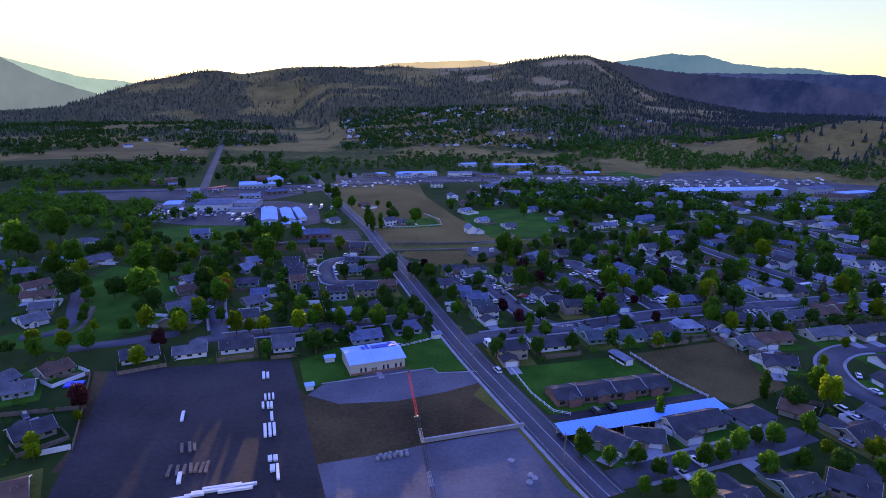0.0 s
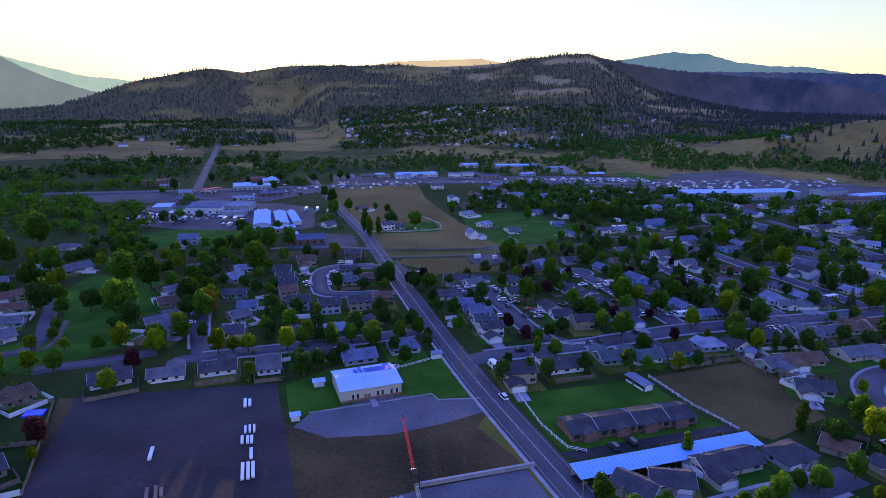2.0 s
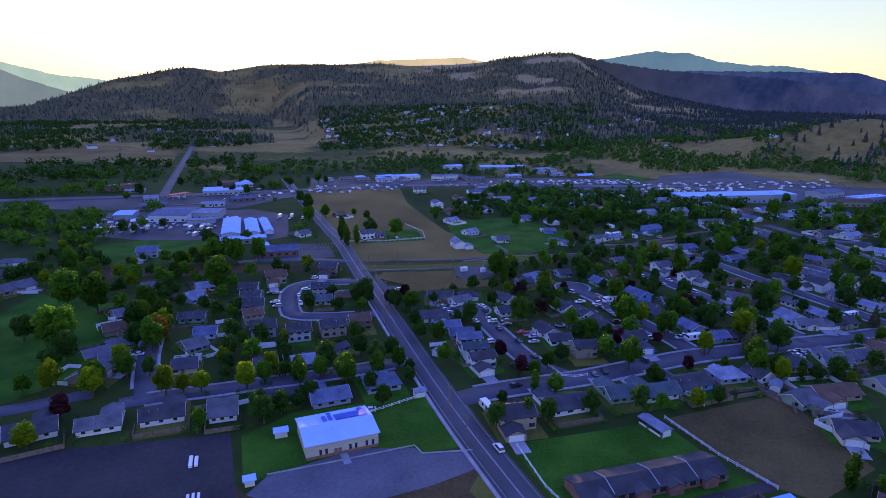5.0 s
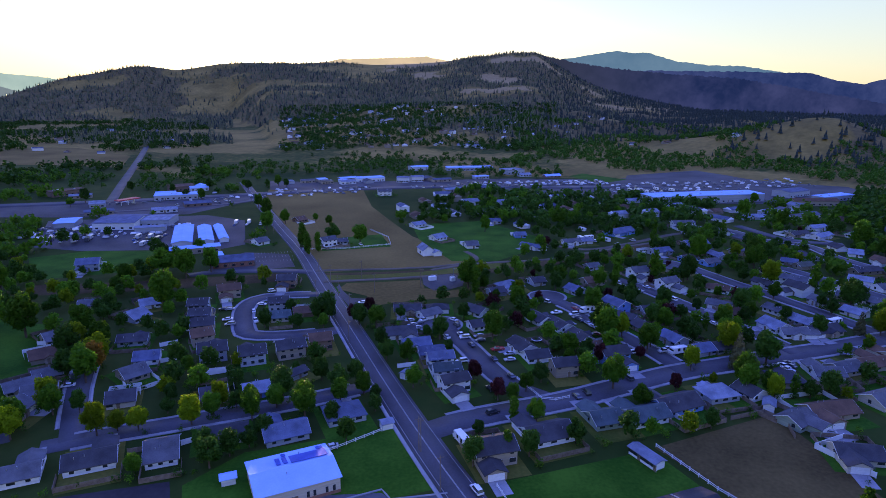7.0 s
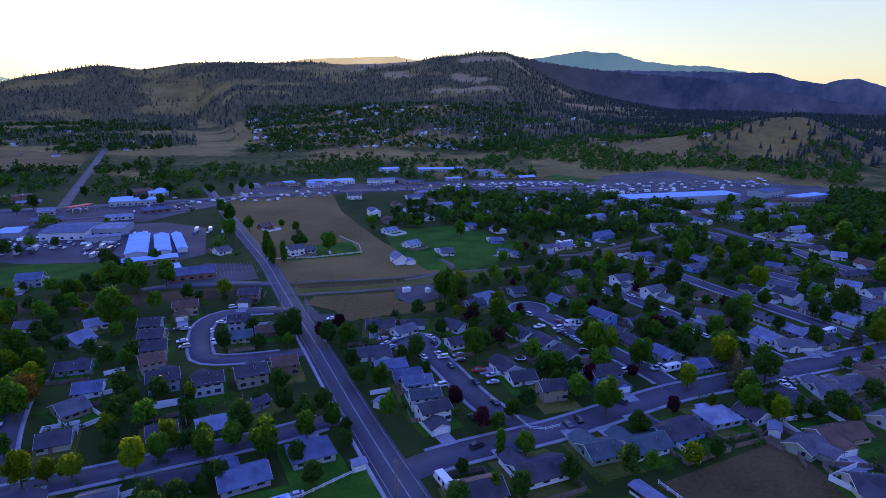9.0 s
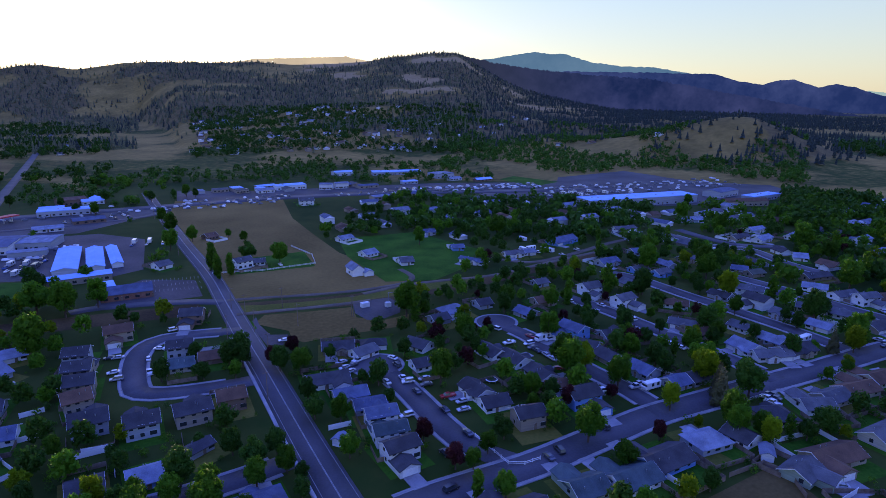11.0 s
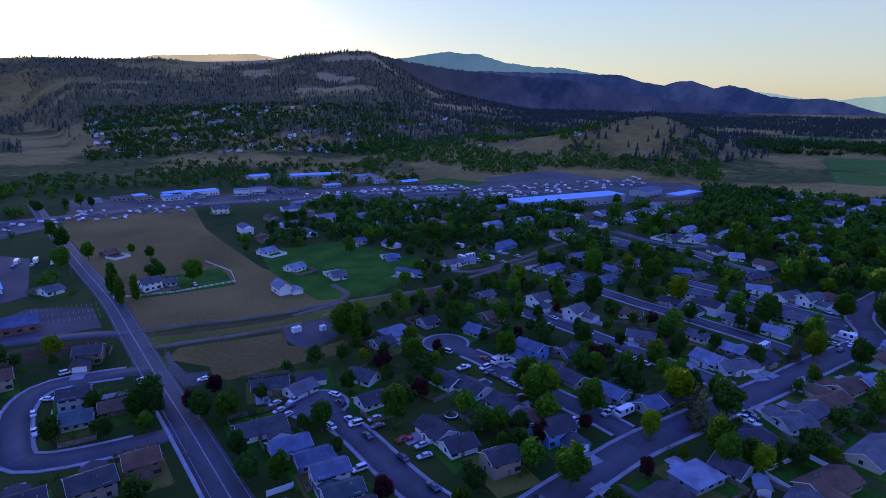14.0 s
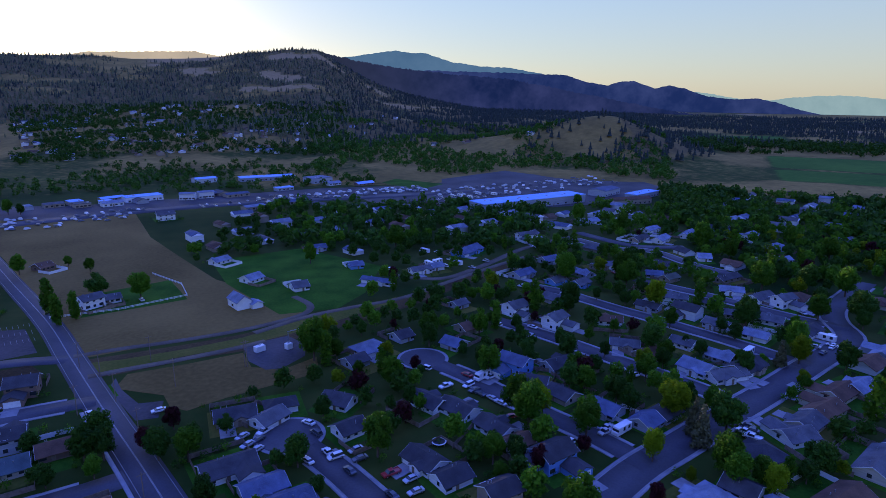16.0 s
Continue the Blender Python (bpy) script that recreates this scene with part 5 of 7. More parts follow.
TREE_WORDS = {"b": "leafy green shade tree with a rounded crown", "y": "yellow-green leafy tree with a rounded crown", "d": "dark green leafy tree with a dense crown", "o": "tree turning orange in early autumn",
              "r": "dark red-leaved ornamental tree", "p": "tall slender green poplar tree", "c": "blue-green conifer tree with a pointed crown"}
tree_first = {}
trees = []
surplus = {}


def tree(x, y, r, kind):
    rg = random.Random(int(x * 31 + y * 17))
    v = rg.randrange(5)
    trees.append((x, y))
    claim((x, y), r * 0.5, 4)
    if len(trees) > 300:
        surplus.setdefault(kind, []).append((x, y, r, v, rg.uniform(0, 6.28)))
        return None
    m = pose(x, y, 0, 0, 0, rg.uniform(0, 360)) @ Matrix.Diagonal((1, 1, 1, 1))
    low = {"p": 0.3, "c": 0.25}.get(kind, 0.5)
    sc = Vector((r * rg.uniform(0.94, 1.1), r * rg.uniform(0.94, 1.1), r * rg.uniform(1.0, 1.22)))
    cm, tk = crown_mesh(kind, v)
    th = tagged(new("conifer_tree" if kind == "c" else "tree"), TREE_WORDS[kind], "tree", "trees of the town")
    th.matrix_world = m
    lift = Matrix.Diagonal((*sc, 1)) @ Matrix.Translation((0, 0, low * 0.7))
    part("crown", cm, th, "", lift)
    part("trunk", tk, th, "", lift)
    return th


tree(-121.3, 296.0, 5.9, "b")
tree(-131.4, 326.7, 4.8, "b")
tree(-125.0, 311.3, 5.0, "y")
tree(-138.8, 316.6, 5.2, "d")
tree(-130.4, 300.6, 4.5, "d")
tree(-147.2, 342.0, 5.7, "b")
tree(-146.9, 359.9, 3.7, "d")
tree(-151.3, 375.3, 3.4, "d")
tree(-125.0, 375.6, 7.2, "b")
tree(-98.9, 259.8, 4.0, "y")
tree(-93.9, 262.5, 2.9, "y")
tree(-87.5, 262.7, 3.5, "y")
tree(-72.2, 265.7, 4.2, "y")
tree(-66.9, 270.3, 3.5, "b")
tree(-55.5, 273.7, 3.9, "b")
tree(-47.9, 276.4, 3.5, "b")
tree(-38.9, 278.6, 3.5, "b")
tree(-26.9, 279.7, 3.5, "b")
tree(-19.5, 285.5, 3.2, "b")
tree(-82.8, 273.4, 2.5, "d")
tree(-86.5, 301.7, 2.9, "b")
tree(-46.5, 302.0, 1.9, "d")
tree(-55.3, 349.1, 2.8, "d")
tree(-47.8, 359.8, 4.2, "d")
tree(-42.6, 358.0, 3.7, "d")
tree(-70.3, 349.7, 3.4, "d")
tree(-111.7, 274.0, 3.1, "d")
tree(-62.5, 249.4, 3.5, "d")
tree(-54.8, 247.9, 3.5, "d")
tree(-50.4, 252.5, 2.8, "d")
tree(-13.4, 314.3, 3.6, "d")
tree(-2.3, 290.2, 3.2, "b")
tree(-16.1, 325.3, 3.3, "d")
tree(9.2, 340.2, 3.1, "d")
tree(30.7, 332.3, 4.9, "b")
tree(20.0, 359.3, 3.3, "d")
tree(-18.9, 356.3, 3.2, "d")
tree(-9.6, 360.8, 2.6, "d")
tree(37.9, 384.9, 2.5, "b")
tree(49.3, 388.2, 2.9, "d")
tree(33.6, 403.5, 3.4, "b")
tree(49.2, 358.3, 2.6, "d")
tree(50.8, 353.4, 2.6, "b")
tree(11.1, 321.0, 2.4, "d")
tree(2.6, 336.6, 2.2, "d")
tree(79.6, 331.6, 5.9, "b")
tree(96.3, 325.1, 4.3, "b")
tree(84.6, 378.3, 3.2, "d")
tree(83.2, 392.7, 2.0, "d")
tree(103.0, 375.0, 3.4, "d")
tree(104.9, 347.9, 4.3, "d")
tree(122.0, 357.5, 3.3, "d")
tree(134.0, 367.7, 2.5, "d")
tree(135.9, 345.0, 4.1, "b")
tree(115.7, 328.9, 3.7, "d")
tree(123.1, 382.8, 3.2, "d")
tree(138.4, 384.9, 2.4, "b")
tree(113.0, 399.7, 2.1, "d")
tree(107.3, 306.5, 2.2, "y")
tree(87.8, 313.5, 2.2, "r")
tree(62.8, 322.6, 2.6, "d")
tree(68.9, 321.4, 2.1, "d")
tree(181.6, 384.7, 3.8, "b")
tree(132.4, 328.8, 4.6, "b")
tree(149.9, 352.2, 3.0, "d")
tree(140.7, 317.9, 3.7, "b")
tree(183.9, 318.0, 2.2, "b")
tree(172.9, 314.9, 2.1, "b")
tree(207.9, 338.8, 3.9, "b")
tree(212.3, 323.7, 4.7, "d")
tree(199.4, 299.5, 4.3, "y")
tree(272.1, 381.4, 4.0, "d")
tree(193.7, 337.0, 2.7, "c")
tree(221.5, 375.7, 3.8, "d")
tree(198.9, 364.2, 3.2, "d")
tree(198.5, 371.8, 2.8, "d")
tree(180.3, 344.2, 2.4, "b")
tree(172.8, 365.1, 2.1, "d")
tree(170.7, 354.6, 2.9, "d")
tree(281.3, 367.8, 4.8, "d")
tree(263.3, 352.8, 3.7, "d")
tree(228.8, 402.0, 2.4, "b")
tree(236.8, 366.0, 2.3, "b")
tree(178.1, 468.9, 4.7, "d")
tree(148.0, 416.7, 4.0, "d")
tree(218.7, 457.1, 5.5, "d")
tree(164.8, 491.7, 2.7, "d")
tree(107.1, 417.2, 2.5, "b")
tree(124.6, 442.2, 3.1, "d")
tree(112.5, 451.0, 3.0, "b")
tree(87.8, 382.9, 2.5, "d")
tree(182.2, 417.5, 3.4, "d")
tree(173.8, 429.7, 2.5, "d")
tree(72.2, 402.9, 3.9, "d")
tree(154.2, 388.9, 2.3, "b")
tree(-235.7, 336.9, 6.0, "b")
tree(-224.9, 339.2, 3.5, "y")
tree(-203.1, 299.6, 7.0, "d")
tree(-203.4, 313.3, 4.4, "b")
tree(-191.9, 298.9, 3.7, "b")
tree(-181.0, 279.3, 2.6, "b")
tree(-175.5, 269.0, 2.5, "b")
tree(-176.1, 256.6, 3.1, "y")
tree(-163.5, 258.8, 2.4, "y")
tree(-181.6, 305.1, 4.6, "d")
tree(-159.1, 294.7, 8.4, "b")
tree(-170.1, 340.1, 7.9, "b")
tree(-149.5, 284.5, 5.0, "d")
tree(-151.8, 278.7, 4.5, "d")
tree(-149.4, 258.7, 3.1, "b")
tree(-140.2, 260.5, 4.4, "y")
tree(-126.4, 263.1, 4.4, "b")
tree(-119.9, 273.0, 3.9, "b")
tree(-133.9, 333.4, 3.6, "y")
tree(-124.9, 242.6, 3.2, "r")
tree(-153.1, 237.7, 4.0, "b")
tree(-164.6, 239.5, 3.3, "y")
tree(-167.1, 226.7, 3.9, "b")
tree(-124.3, 224.9, 3.6, "y")
tree(-61.2, 276.2, 2.6, "d")
tree(-53.8, 268.2, 3.7, "b")
tree(-37.2, 269.9, 4.6, "b")
tree(-58.7, 242.3, 4.0, "d")
tree(-78.3, 239.3, 2.5, "b")
tree(-47.3, 258.1, 3.1, "d")
tree(-21.9, 255.1, 2.9, "d")
tree(-14.7, 273.6, 2.7, "d")
tree(-28.2, 352.4, 4.1, "d")
tree(32.0, 279.0, 2.8, "b")
tree(27.1, 280.2, 3.3, "r")
tree(69.4, 288.0, 4.9, "b")
tree(74.9, 274.1, 3.7, "b")
tree(60.2, 317.3, 3.7, "b")
tree(66.9, 315.7, 3.2, "d")
tree(87.9, 337.3, 4.0, "y")
tree(44.5, 293.5, 3.2, "d")
tree(37.8, 286.3, 2.9, "b")
tree(47.5, 252.6, 3.2, "d")
tree(37.9, 265.3, 3.2, "b")
tree(32.4, 246.2, 3.1, "d")
tree(25.7, 245.6, 2.3, "p")
tree(15.7, 241.5, 3.7, "d")
tree(18.7, 257.8, 2.1, "d")
tree(103.7, 302.3, 3.6, "y")
tree(126.8, 320.0, 5.6, "y")
tree(119.3, 372.0, 4.2, "d")
tree(154.4, 364.8, 5.1, "d")
tree(135.0, 306.2, 5.4, "d")
tree(116.4, 284.4, 4.3, "b")
tree(123.1, 282.1, 3.5, "b")
tree(143.9, 280.1, 3.8, "d")
tree(91.2, 285.8, 2.4, "r")
tree(211.7, 344.8, 4.9, "b")
tree(213.9, 372.7, 5.6, "d")
tree(174.9, 336.9, 3.7, "d")
tree(92.5, 260.2, 2.6, "d")
tree(135.8, 278.9, 3.0, "d")
tree(163.6, 261.6, 2.2, "y")
tree(39.1, 172.9, 3.7, "b")
tree(46.2, 169.1, 2.6, "b")
tree(54.4, 170.5, 2.8, "b")
tree(59.0, 164.3, 2.6, "b")
tree(65.6, 166.5, 2.7, "b")
tree(73.4, 170.2, 2.8, "b")
tree(79.0, 172.2, 2.9, "b")
tree(85.7, 177.1, 3.3, "b")
tree(93.4, 183.4, 2.4, "b")
tree(98.4, 182.7, 3.2, "b")
tree(88.9, 165.6, 3.5, "b")
tree(101.1, 170.3, 2.7, "b")
tree(111.4, 177.8, 2.3, "y")
tree(111.4, 188.9, 3.3, "b")
tree(128.2, 208.5, 4.4, "y")
tree(129.5, 218.3, 3.9, "b")
tree(109.4, 214.4, 2.5, "p")
tree(115.8, 205.2, 3.6, "d")
tree(68.1, 196.9, 2.1, "p")
tree(143.7, 241.4, 2.1, "y")
tree(110.0, 167.7, 3.3, "d")
tree(-124.0, 165.4, 2.6, "y")
tree(-120.4, 160.8, 2.4, "y")
tree(-125.3, 190.0, 3.5, "r")
tree(-121.3, 182.7, 1.6, "y")
tree(67.0, 153.9, 3.7, "b")
tree(59.2, 156.0, 2.3, "b")
tree(124.7, 177.4, 3.2, "y")
tree(120.7, 166.9, 2.7, "b")
tree(52.5, 155.9, 2.2, "b")
tree(-188.5, 345.7, 7.7, "b")
tree(-178.3, 309.3, 3.8, "d")
tree(-123.9, 258.1, 4.6, "y")
tree(-122.0, 304.0, 4.4, "o")
tree(-141.5, 327.3, 4.6, "y")
tree(-174.3, 235.4, 3.6, "y")
tree(-241.6, 362.5, 6.3, "b")
tree(-280.4, 380.1, 6.6, "b")
tree(-294.2, 426.0, 9.1, "b")
tree(-291.2, 380.9, 8.9, "b")
tree(-223.5, 405.4, 5.9, "b")
tree(-164.8, 418.7, 4.8, "b")
tree(-149.5, 433.4, 7.2, "b")
tree(-137.5, 435.0, 5.7, "b")
tree(-66.9, 277.0, 3.6, "y")
tree(-47.2, 283.1, 4.4, "d")
tree(-84.4, 280.4, 2.8, "d")
tree(-124.2, 277.7, 4.5, "y")
tree(-132.9, 388.1, 5.2, "b")
tree(-160.1, 399.5, 3.7, "b")
tree(-178.1, 392.2, 3.8, "b")
tree(-28.9, 289.6, 4.1, "d")
tree(-36.1, 296.6, 3.4, "d")
tree(-23.2, 294.6, 3.4, "d")
tree(-15.0, 281.5, 2.2, "d")
tree(-5.0, 310.8, 3.6, "b")
tree(20.0, 295.7, 2.8, "r")
tree(30.6, 266.3, 2.1, "p")
tree(-27.6, 266.0, 2.9, "d")
tree(79.9, 338.7, 5.7, "b")
tree(91.3, 346.8, 2.8, "y")
tree(107.0, 290.6, 1.8, "y")
tree(117.8, 289.3, 5.3, "b")
tree(122.2, 277.3, 3.5, "y")
tree(122.2, 303.3, 3.4, "c")
tree(186.6, 321.4, 2.5, "y")
tree(154.2, 355.9, 4.0, "b")
tree(109.6, 345.2, 4.0, "b")
tree(114.7, 334.0, 4.3, "d")
tree(25.1, 405.5, 6.4, "b")
tree(47.1, 372.7, 4.3, "b")
tree(-44.2, 510.1, 5.8, "b")
tree(-76.0, 483.3, 3.1, "p")
tree(-69.9, 489.0, 3.1, "p")
tree(-64.7, 520.5, 5.3, "d")
tree(-75.6, 574.2, 3.0, "b")
tree(-89.6, 592.1, 2.5, "b")
tree(-134.3, 427.1, 6.4, "b")
tree(-124.6, 440.1, 5.9, "b")
tree(-149.3, 491.0, 3.8, "b")
tree(-152.6, 652.6, 4.7, "b")
tree(-134.9, 611.8, 5.7, "b")
tree(-121.1, 557.0, 5.9, "b")
tree(112.2, 356.1, 3.9, "b")
tree(96.6, 405.8, 4.6, "b")
tree(83.0, 368.4, 5.1, "b")
tree(107.4, 411.2, 2.9, "p")
tree(174.4, 460.7, 6.4, "b")
tree(151.8, 420.7, 5.7, "d")
tree(201.6, 442.3, 6.9, "b")
tree(273.9, 599.8, 5.9, "b")
tree(193.1, 408.0, 5.6, "y")
tree(24.7, 416.1, 5.3, "b")
tree(8.3, 335.2, 3.7, "d")
tree(57.9, 307.9, 2.7, "b")
tree(70.4, 309.5, 3.1, "r")
tree(50.5, 392.8, 3.3, "y")
tree(59.4, 382.9, 2.4, "r")
tree(115.1, 407.0, 2.7, "d")
tree(48.8, 424.1, 2.7, "d")
tree(-44.5, 365.4, 4.7, "d")
tree(-44.0, 349.4, 3.0, "b")
tree(-62.6, 369.0, 2.9, "d")
tree(-20.2, 348.9, 4.1, "b")
tree(-31.7, 358.8, 3.1, "r")
tree(-24.7, 369.1, 3.1, "r")
tree(125.4, 309.3, 3.3, "c")
tree(92.9, 319.5, 4.8, "b")
tree(139.6, 351.5, 4.0, "y")
tree(202.3, 335.8, 4.1, "y")
tree(206.8, 453.5, 6.6, "b")
tree(181.9, 471.9, 4.8, "b")
tree(325.3, 678.3, 4.2, "b")
tree(107.8, 566.4, 7.1, "b")
tree(122.6, 574.1, 5.7, "b")
tree(47.7, 549.3, 4.6, "b")
tree(76.6, 414.4, 4.6, "b")
tree(303.3, 494.1, 7.0, "b")
tree(267.8, 412.2, 6.7, "b")
tree(301.1, 467.3, 5.2, "b")
tree(359.5, 443.0, 6.1, "b")
tree(300.3, 388.6, 6.5, "b")
tree(289.0, 401.8, 6.2, "d")
tree(361.1, 408.3, 6.1, "b")
tree(267.5, 357.5, 6.2, "d")
tree(255.0, 368.7, 5.3, "b")
tree(283.5, 553.9, 6.0, "b")
tree(-83.2, 502.3, 4.1, "p")
tree(-112.2, 580.8, 4.3, "b")


for k, (x, y) in enumerate(((-192.4, 762.6), (-205.2, 790.6), (-235.7, 764.9), (-239.2, 707.0), (-219.8, 696.7), (-269.1, 748.5), (-326.2, 682.3), (-328.6, 660.7), (-314.4, 751.0), (-178.3, 789.2), (-167.0, 792.7), (-156.9, 788.1), (-165.8, 473.3), (-159.1, 475.3), (-174.1, 481.2), (-230.0, 532.8), (-247.2, 533.8), (-244.1, 515.4), (-250.5, 511.5))):
    tree(x, y, (4.2, 3.2, 5.0, 3.6)[k % 4], "dbd"[k % 3])


# ---- large buildings ----
def along(x, y, rot, u, v):
    c, s = math.cos(radians(rot)), math.sin(radians(rot))
    return x + c * u - s * v, y + s * u + c * v


def hall(name, label, category, x, y, rot, L, D, hw, rise, wall, roof, bays=0, group=""):
    """A large building: rise 0 gives a flat roof behind a parapet, else a low gable along x; bays: doors or windows along the front."""
    th = tagged(new(name), label, category, group)
    th.matrix_world = pose(x, y, 0, 0, 0, rot)
    bm = bmesh.new()
    gable_walls(bm, -L / 2, L / 2, D, hw, rise) if rise else box(bm, -L / 2, -D / 2, 0, L / 2, D / 2, hw)
    part("wall", mesh_of(bm, "wall", wall), th)
    bm = bmesh.new()
    if rise:
        gable_roof(bm, -L / 2, L / 2, D, hw, rise, over=0.5, th=0.16)
        part("roof", mesh_of(bm, "roof", roof), th)
    else:
        v = box(bm, -L / 2 - 0.15, -D / 2 - 0.15, hw, L / 2 + 0.15, D / 2 + 0.15, hw + 0.6)
        bm.faces.ensure_lookup_table()
        bmesh.ops.inset_region(bm, faces=[bm.faces[1]], thickness=0.3, depth=-0.45)
        part("roof", mesh_of(bm, "roof", roof), th)
        rg = random.Random(int(x))
        for k in range(int(L / 14) + 1):
            bm = bmesh.new()
            box(bm, -0.9, -0.7, 0, 0.9, 0.7, 1.1)
            bmesh.ops.bevel(bm, geom=bm.edges[:], offset=0.08, segments=1, affect="EDGES")
            part("roof_unit", mesh_of(bm, "roof_unit", "metal"), th, "grey rooftop air unit", pose(rg.uniform(-0.45, 0.45) * L, rg.uniform(-0.25, 0.25) * D, hw + 0.15))
    for k in range(bays):
        u = -L / 2 + (k + 0.5) * L / bays
        part("window", WIN_BIG, th, "", pose(u, -D / 2, 0.9))
        if k % 3 == 1:
            part("door", DOOR, th, "", pose(u + L / bays / 2, -D / 2, 0.05))
    for u in np.arange(-L / 2, L / 2 + 1, 3):
        for v in np.arange(-D / 2 - 2, D / 2 + 2.1, 3):
            claim(along(x, y, rot, u, v), 1.5, 3)
    return th


church = hall("meeting_hall", "cream meeting hall with a white metal low gable roof", "hall", -33.5, 234.2, 23.8, 21.5, 16.8, 4.6, 1.3, "wall_cream", "skytint_roof", 0)
NARROW = window_mesh(0.75, 1.7, "window")
for u in (-0.31, -0.23, 0.1, 0.18, 0.33, 0.42):
    part("window", NARROW, church, "tall narrow dark window", pose(u * 21.5, -8.4, 1.0))
for u in (-0.1, -0.045):
    part("door", DOOR, church, "", pose(u * 21.5, -8.4, 0.05))
bm = bmesh.new()
box(bm, -10.8, -8.52, 0, 10.8, -8.41, 0.9)
part("base_course", mesh_of(bm, "base_course", "brick"), church, "brick base course")
slope = math.degrees(math.atan(1.3 / 8.4))
for u0, v0, w, d, tilt in ((5.0, 3.0, 10.0, 4.6, -slope), (-1.4, 3.4, 1.2, 4.2, -slope), (-3.2, 3.4, 1.2, 4.2, -slope), (-1.2, 6.9, 1.2, 1.6, -slope), (8.8, 6.6, 1.9, 1.8, -slope)):
    bm = bmesh.new()
    box(bm, -w / 2, -d / 2, 0.0, w / 2, d / 2, 0.08)
    part("roof_panel", mesh_of(bm, "roof_panel", "solar"), church, "blue solar panel on the roof", pose(u0, v0, 4.6 + 1.3 * (1 - abs(v0) / 8.4) + 0.36, tilt))
part("vent", VENT, church, "", pose(-2, -3, 5.9)), part("vent", VENT, church, "", pose(3, 5.5, 5.6))
bm = bmesh.new()
box(bm, -1.1, -14.2, 0, 1.1, -8.6, 0.09)
tagged(new("footpath", mesh_of(bm, "footpath", "concrete")), "short concrete path to the hall door", "path", kind="structure").matrix_world = pose(-33.5, 234.2, 0, 0, 0, 23.8)

row = hall("row_house", "long brown brick row house with dark brown roof", "row house", 55.0, 214.9, 18.4, 44.0, 10.4, 2.7, 1.5, "brick", "roof_dark", 14)
for u in (-13, 0.5, 12.5):
    bm = bmesh.new()
    gable_roof(bm, u - 0.08, u + 0.08, 10.4, 2.7, 1.5, over=0.0, th=0.42)
    part("party_wall", mesh_of(bm, "party_wall", "wall_gray"), row, "pale cap of a dividing wall")
for u in (-16, -5, 5, 16):
    bm = bmesh.new()
    gable_walls(bm, -6.7, -5.1, 4.4, 2.6, 1.0, "y", u)
    part("porch", mesh_of(bm, "porch", "brick"), row)
    bm = bmesh.new()
    gable_roof(bm, -6.7, -2.6, 4.4, 2.6, 1.0, "y", u, 0.3)
    part("porch_roof", mesh_of(bm, "porch_roof", "roof_dark"), row)

carport = tagged(new("long_carport"), "long low carport with a light blue ribbed metal roof", "carport")
carport.matrix_world = pose(62.2, 193.7, 0, 0, 0, 20.2)
bm = bmesh.new()
box(bm, -30, 2.6, 0, 30, 2.8, 2.9)
part("back_wall", mesh_of(bm, "back_wall", "wall_gray"), carport)
for k in range(11):
    bm = bmesh.new()
    box(bm, -0.09, -0.09, 0, 0.09, 0.09, 2.7)
    part("post", mesh_of(bm, "post", "metal"), carport, "", pose(-29.5 + 5.9 * k, -2.9, 0))
PANEL = bmesh.new()
prism(PANEL, [(-3.5, 2.75), (3.5, 3.25), (3.5, 3.33), (-3.5, 2.83)], -0.7, 0.7)
prism(PANEL, [(-3.5, 2.83), (3.5, 3.33), (3.5, 3.40), (-3.5, 2.90)], -0.7, -0.62)
PANEL = mesh_of(PANEL, "roof_panel", "blueroof")
for k in range(43):
    part("roof_panel", PANEL, carport, "", pose(-29.8 + 1.417 * k, 0, 0))
for u in np.arange(-30, 31, 3):
    claim(along(62.2, 193.7, 22.6, u, 0), 5, 3)

for x, y, rot, L, D in ((-176.4, 533.8, 109, 61.6, 13.0), (-160.8, 535.3, 111, 55.4, 9.3), (-151.1, 540.2, 113, 51.3, 6.1)):
    hall("storage_unit", "long storage shed with a pale metal gable roof", "shed", x, y, rot, L, D, 2.8, 1.2, "wall_light", "skytint_roof", 0, "storage sheds in a row")
hall("feed_store", "low shop with a white metal roof", "shop", -151.9, 488.5, 24.1, 31.9, 10.0, 3.8, 0.9, "wall_tan", "skytint_roof", 6)
hall("office", "brick office with a grey gable roof", "office", -117.0, 457.7, 19.2, 24.1, 15.1, 3.6, 2.6, "brick", "roof_blue", 5)
hall("annex", "flat-roofed annex with a white roof", "office", -130.3, 466.0, 24.9, 9.2, 15.0, 3.6, 0, "wall_gray", "skytint_roof", 2)
hall("dealer_shop", "large workshop with a blue metal gable roof", "workshop", -239.9, 575.9, 3.9, 31.3, 36.4, 5.5, 1.6, "wall_light", "roof_blue", 5)
hall("parts_shop", "workshop with a pale blue metal roof", "workshop", -215.3, 583.1, 4.5, 24.7, 24.5, 5, 1.0, "wall_gray", "roof_light", 4)
hall("open_shed", "low open shed with a metal roof", "shed", -209.8, 556.9, 16.1, 21.8, 8.9, 3.2, 0.6, "wall_gray", "roof_light")
hall("pale_shed", "shed with a pale metal roof", "shed", -283.3, 576.4, 13.9, 14.9, 22.3, 4, 0.8, "wall_gray", "skytint_roof")
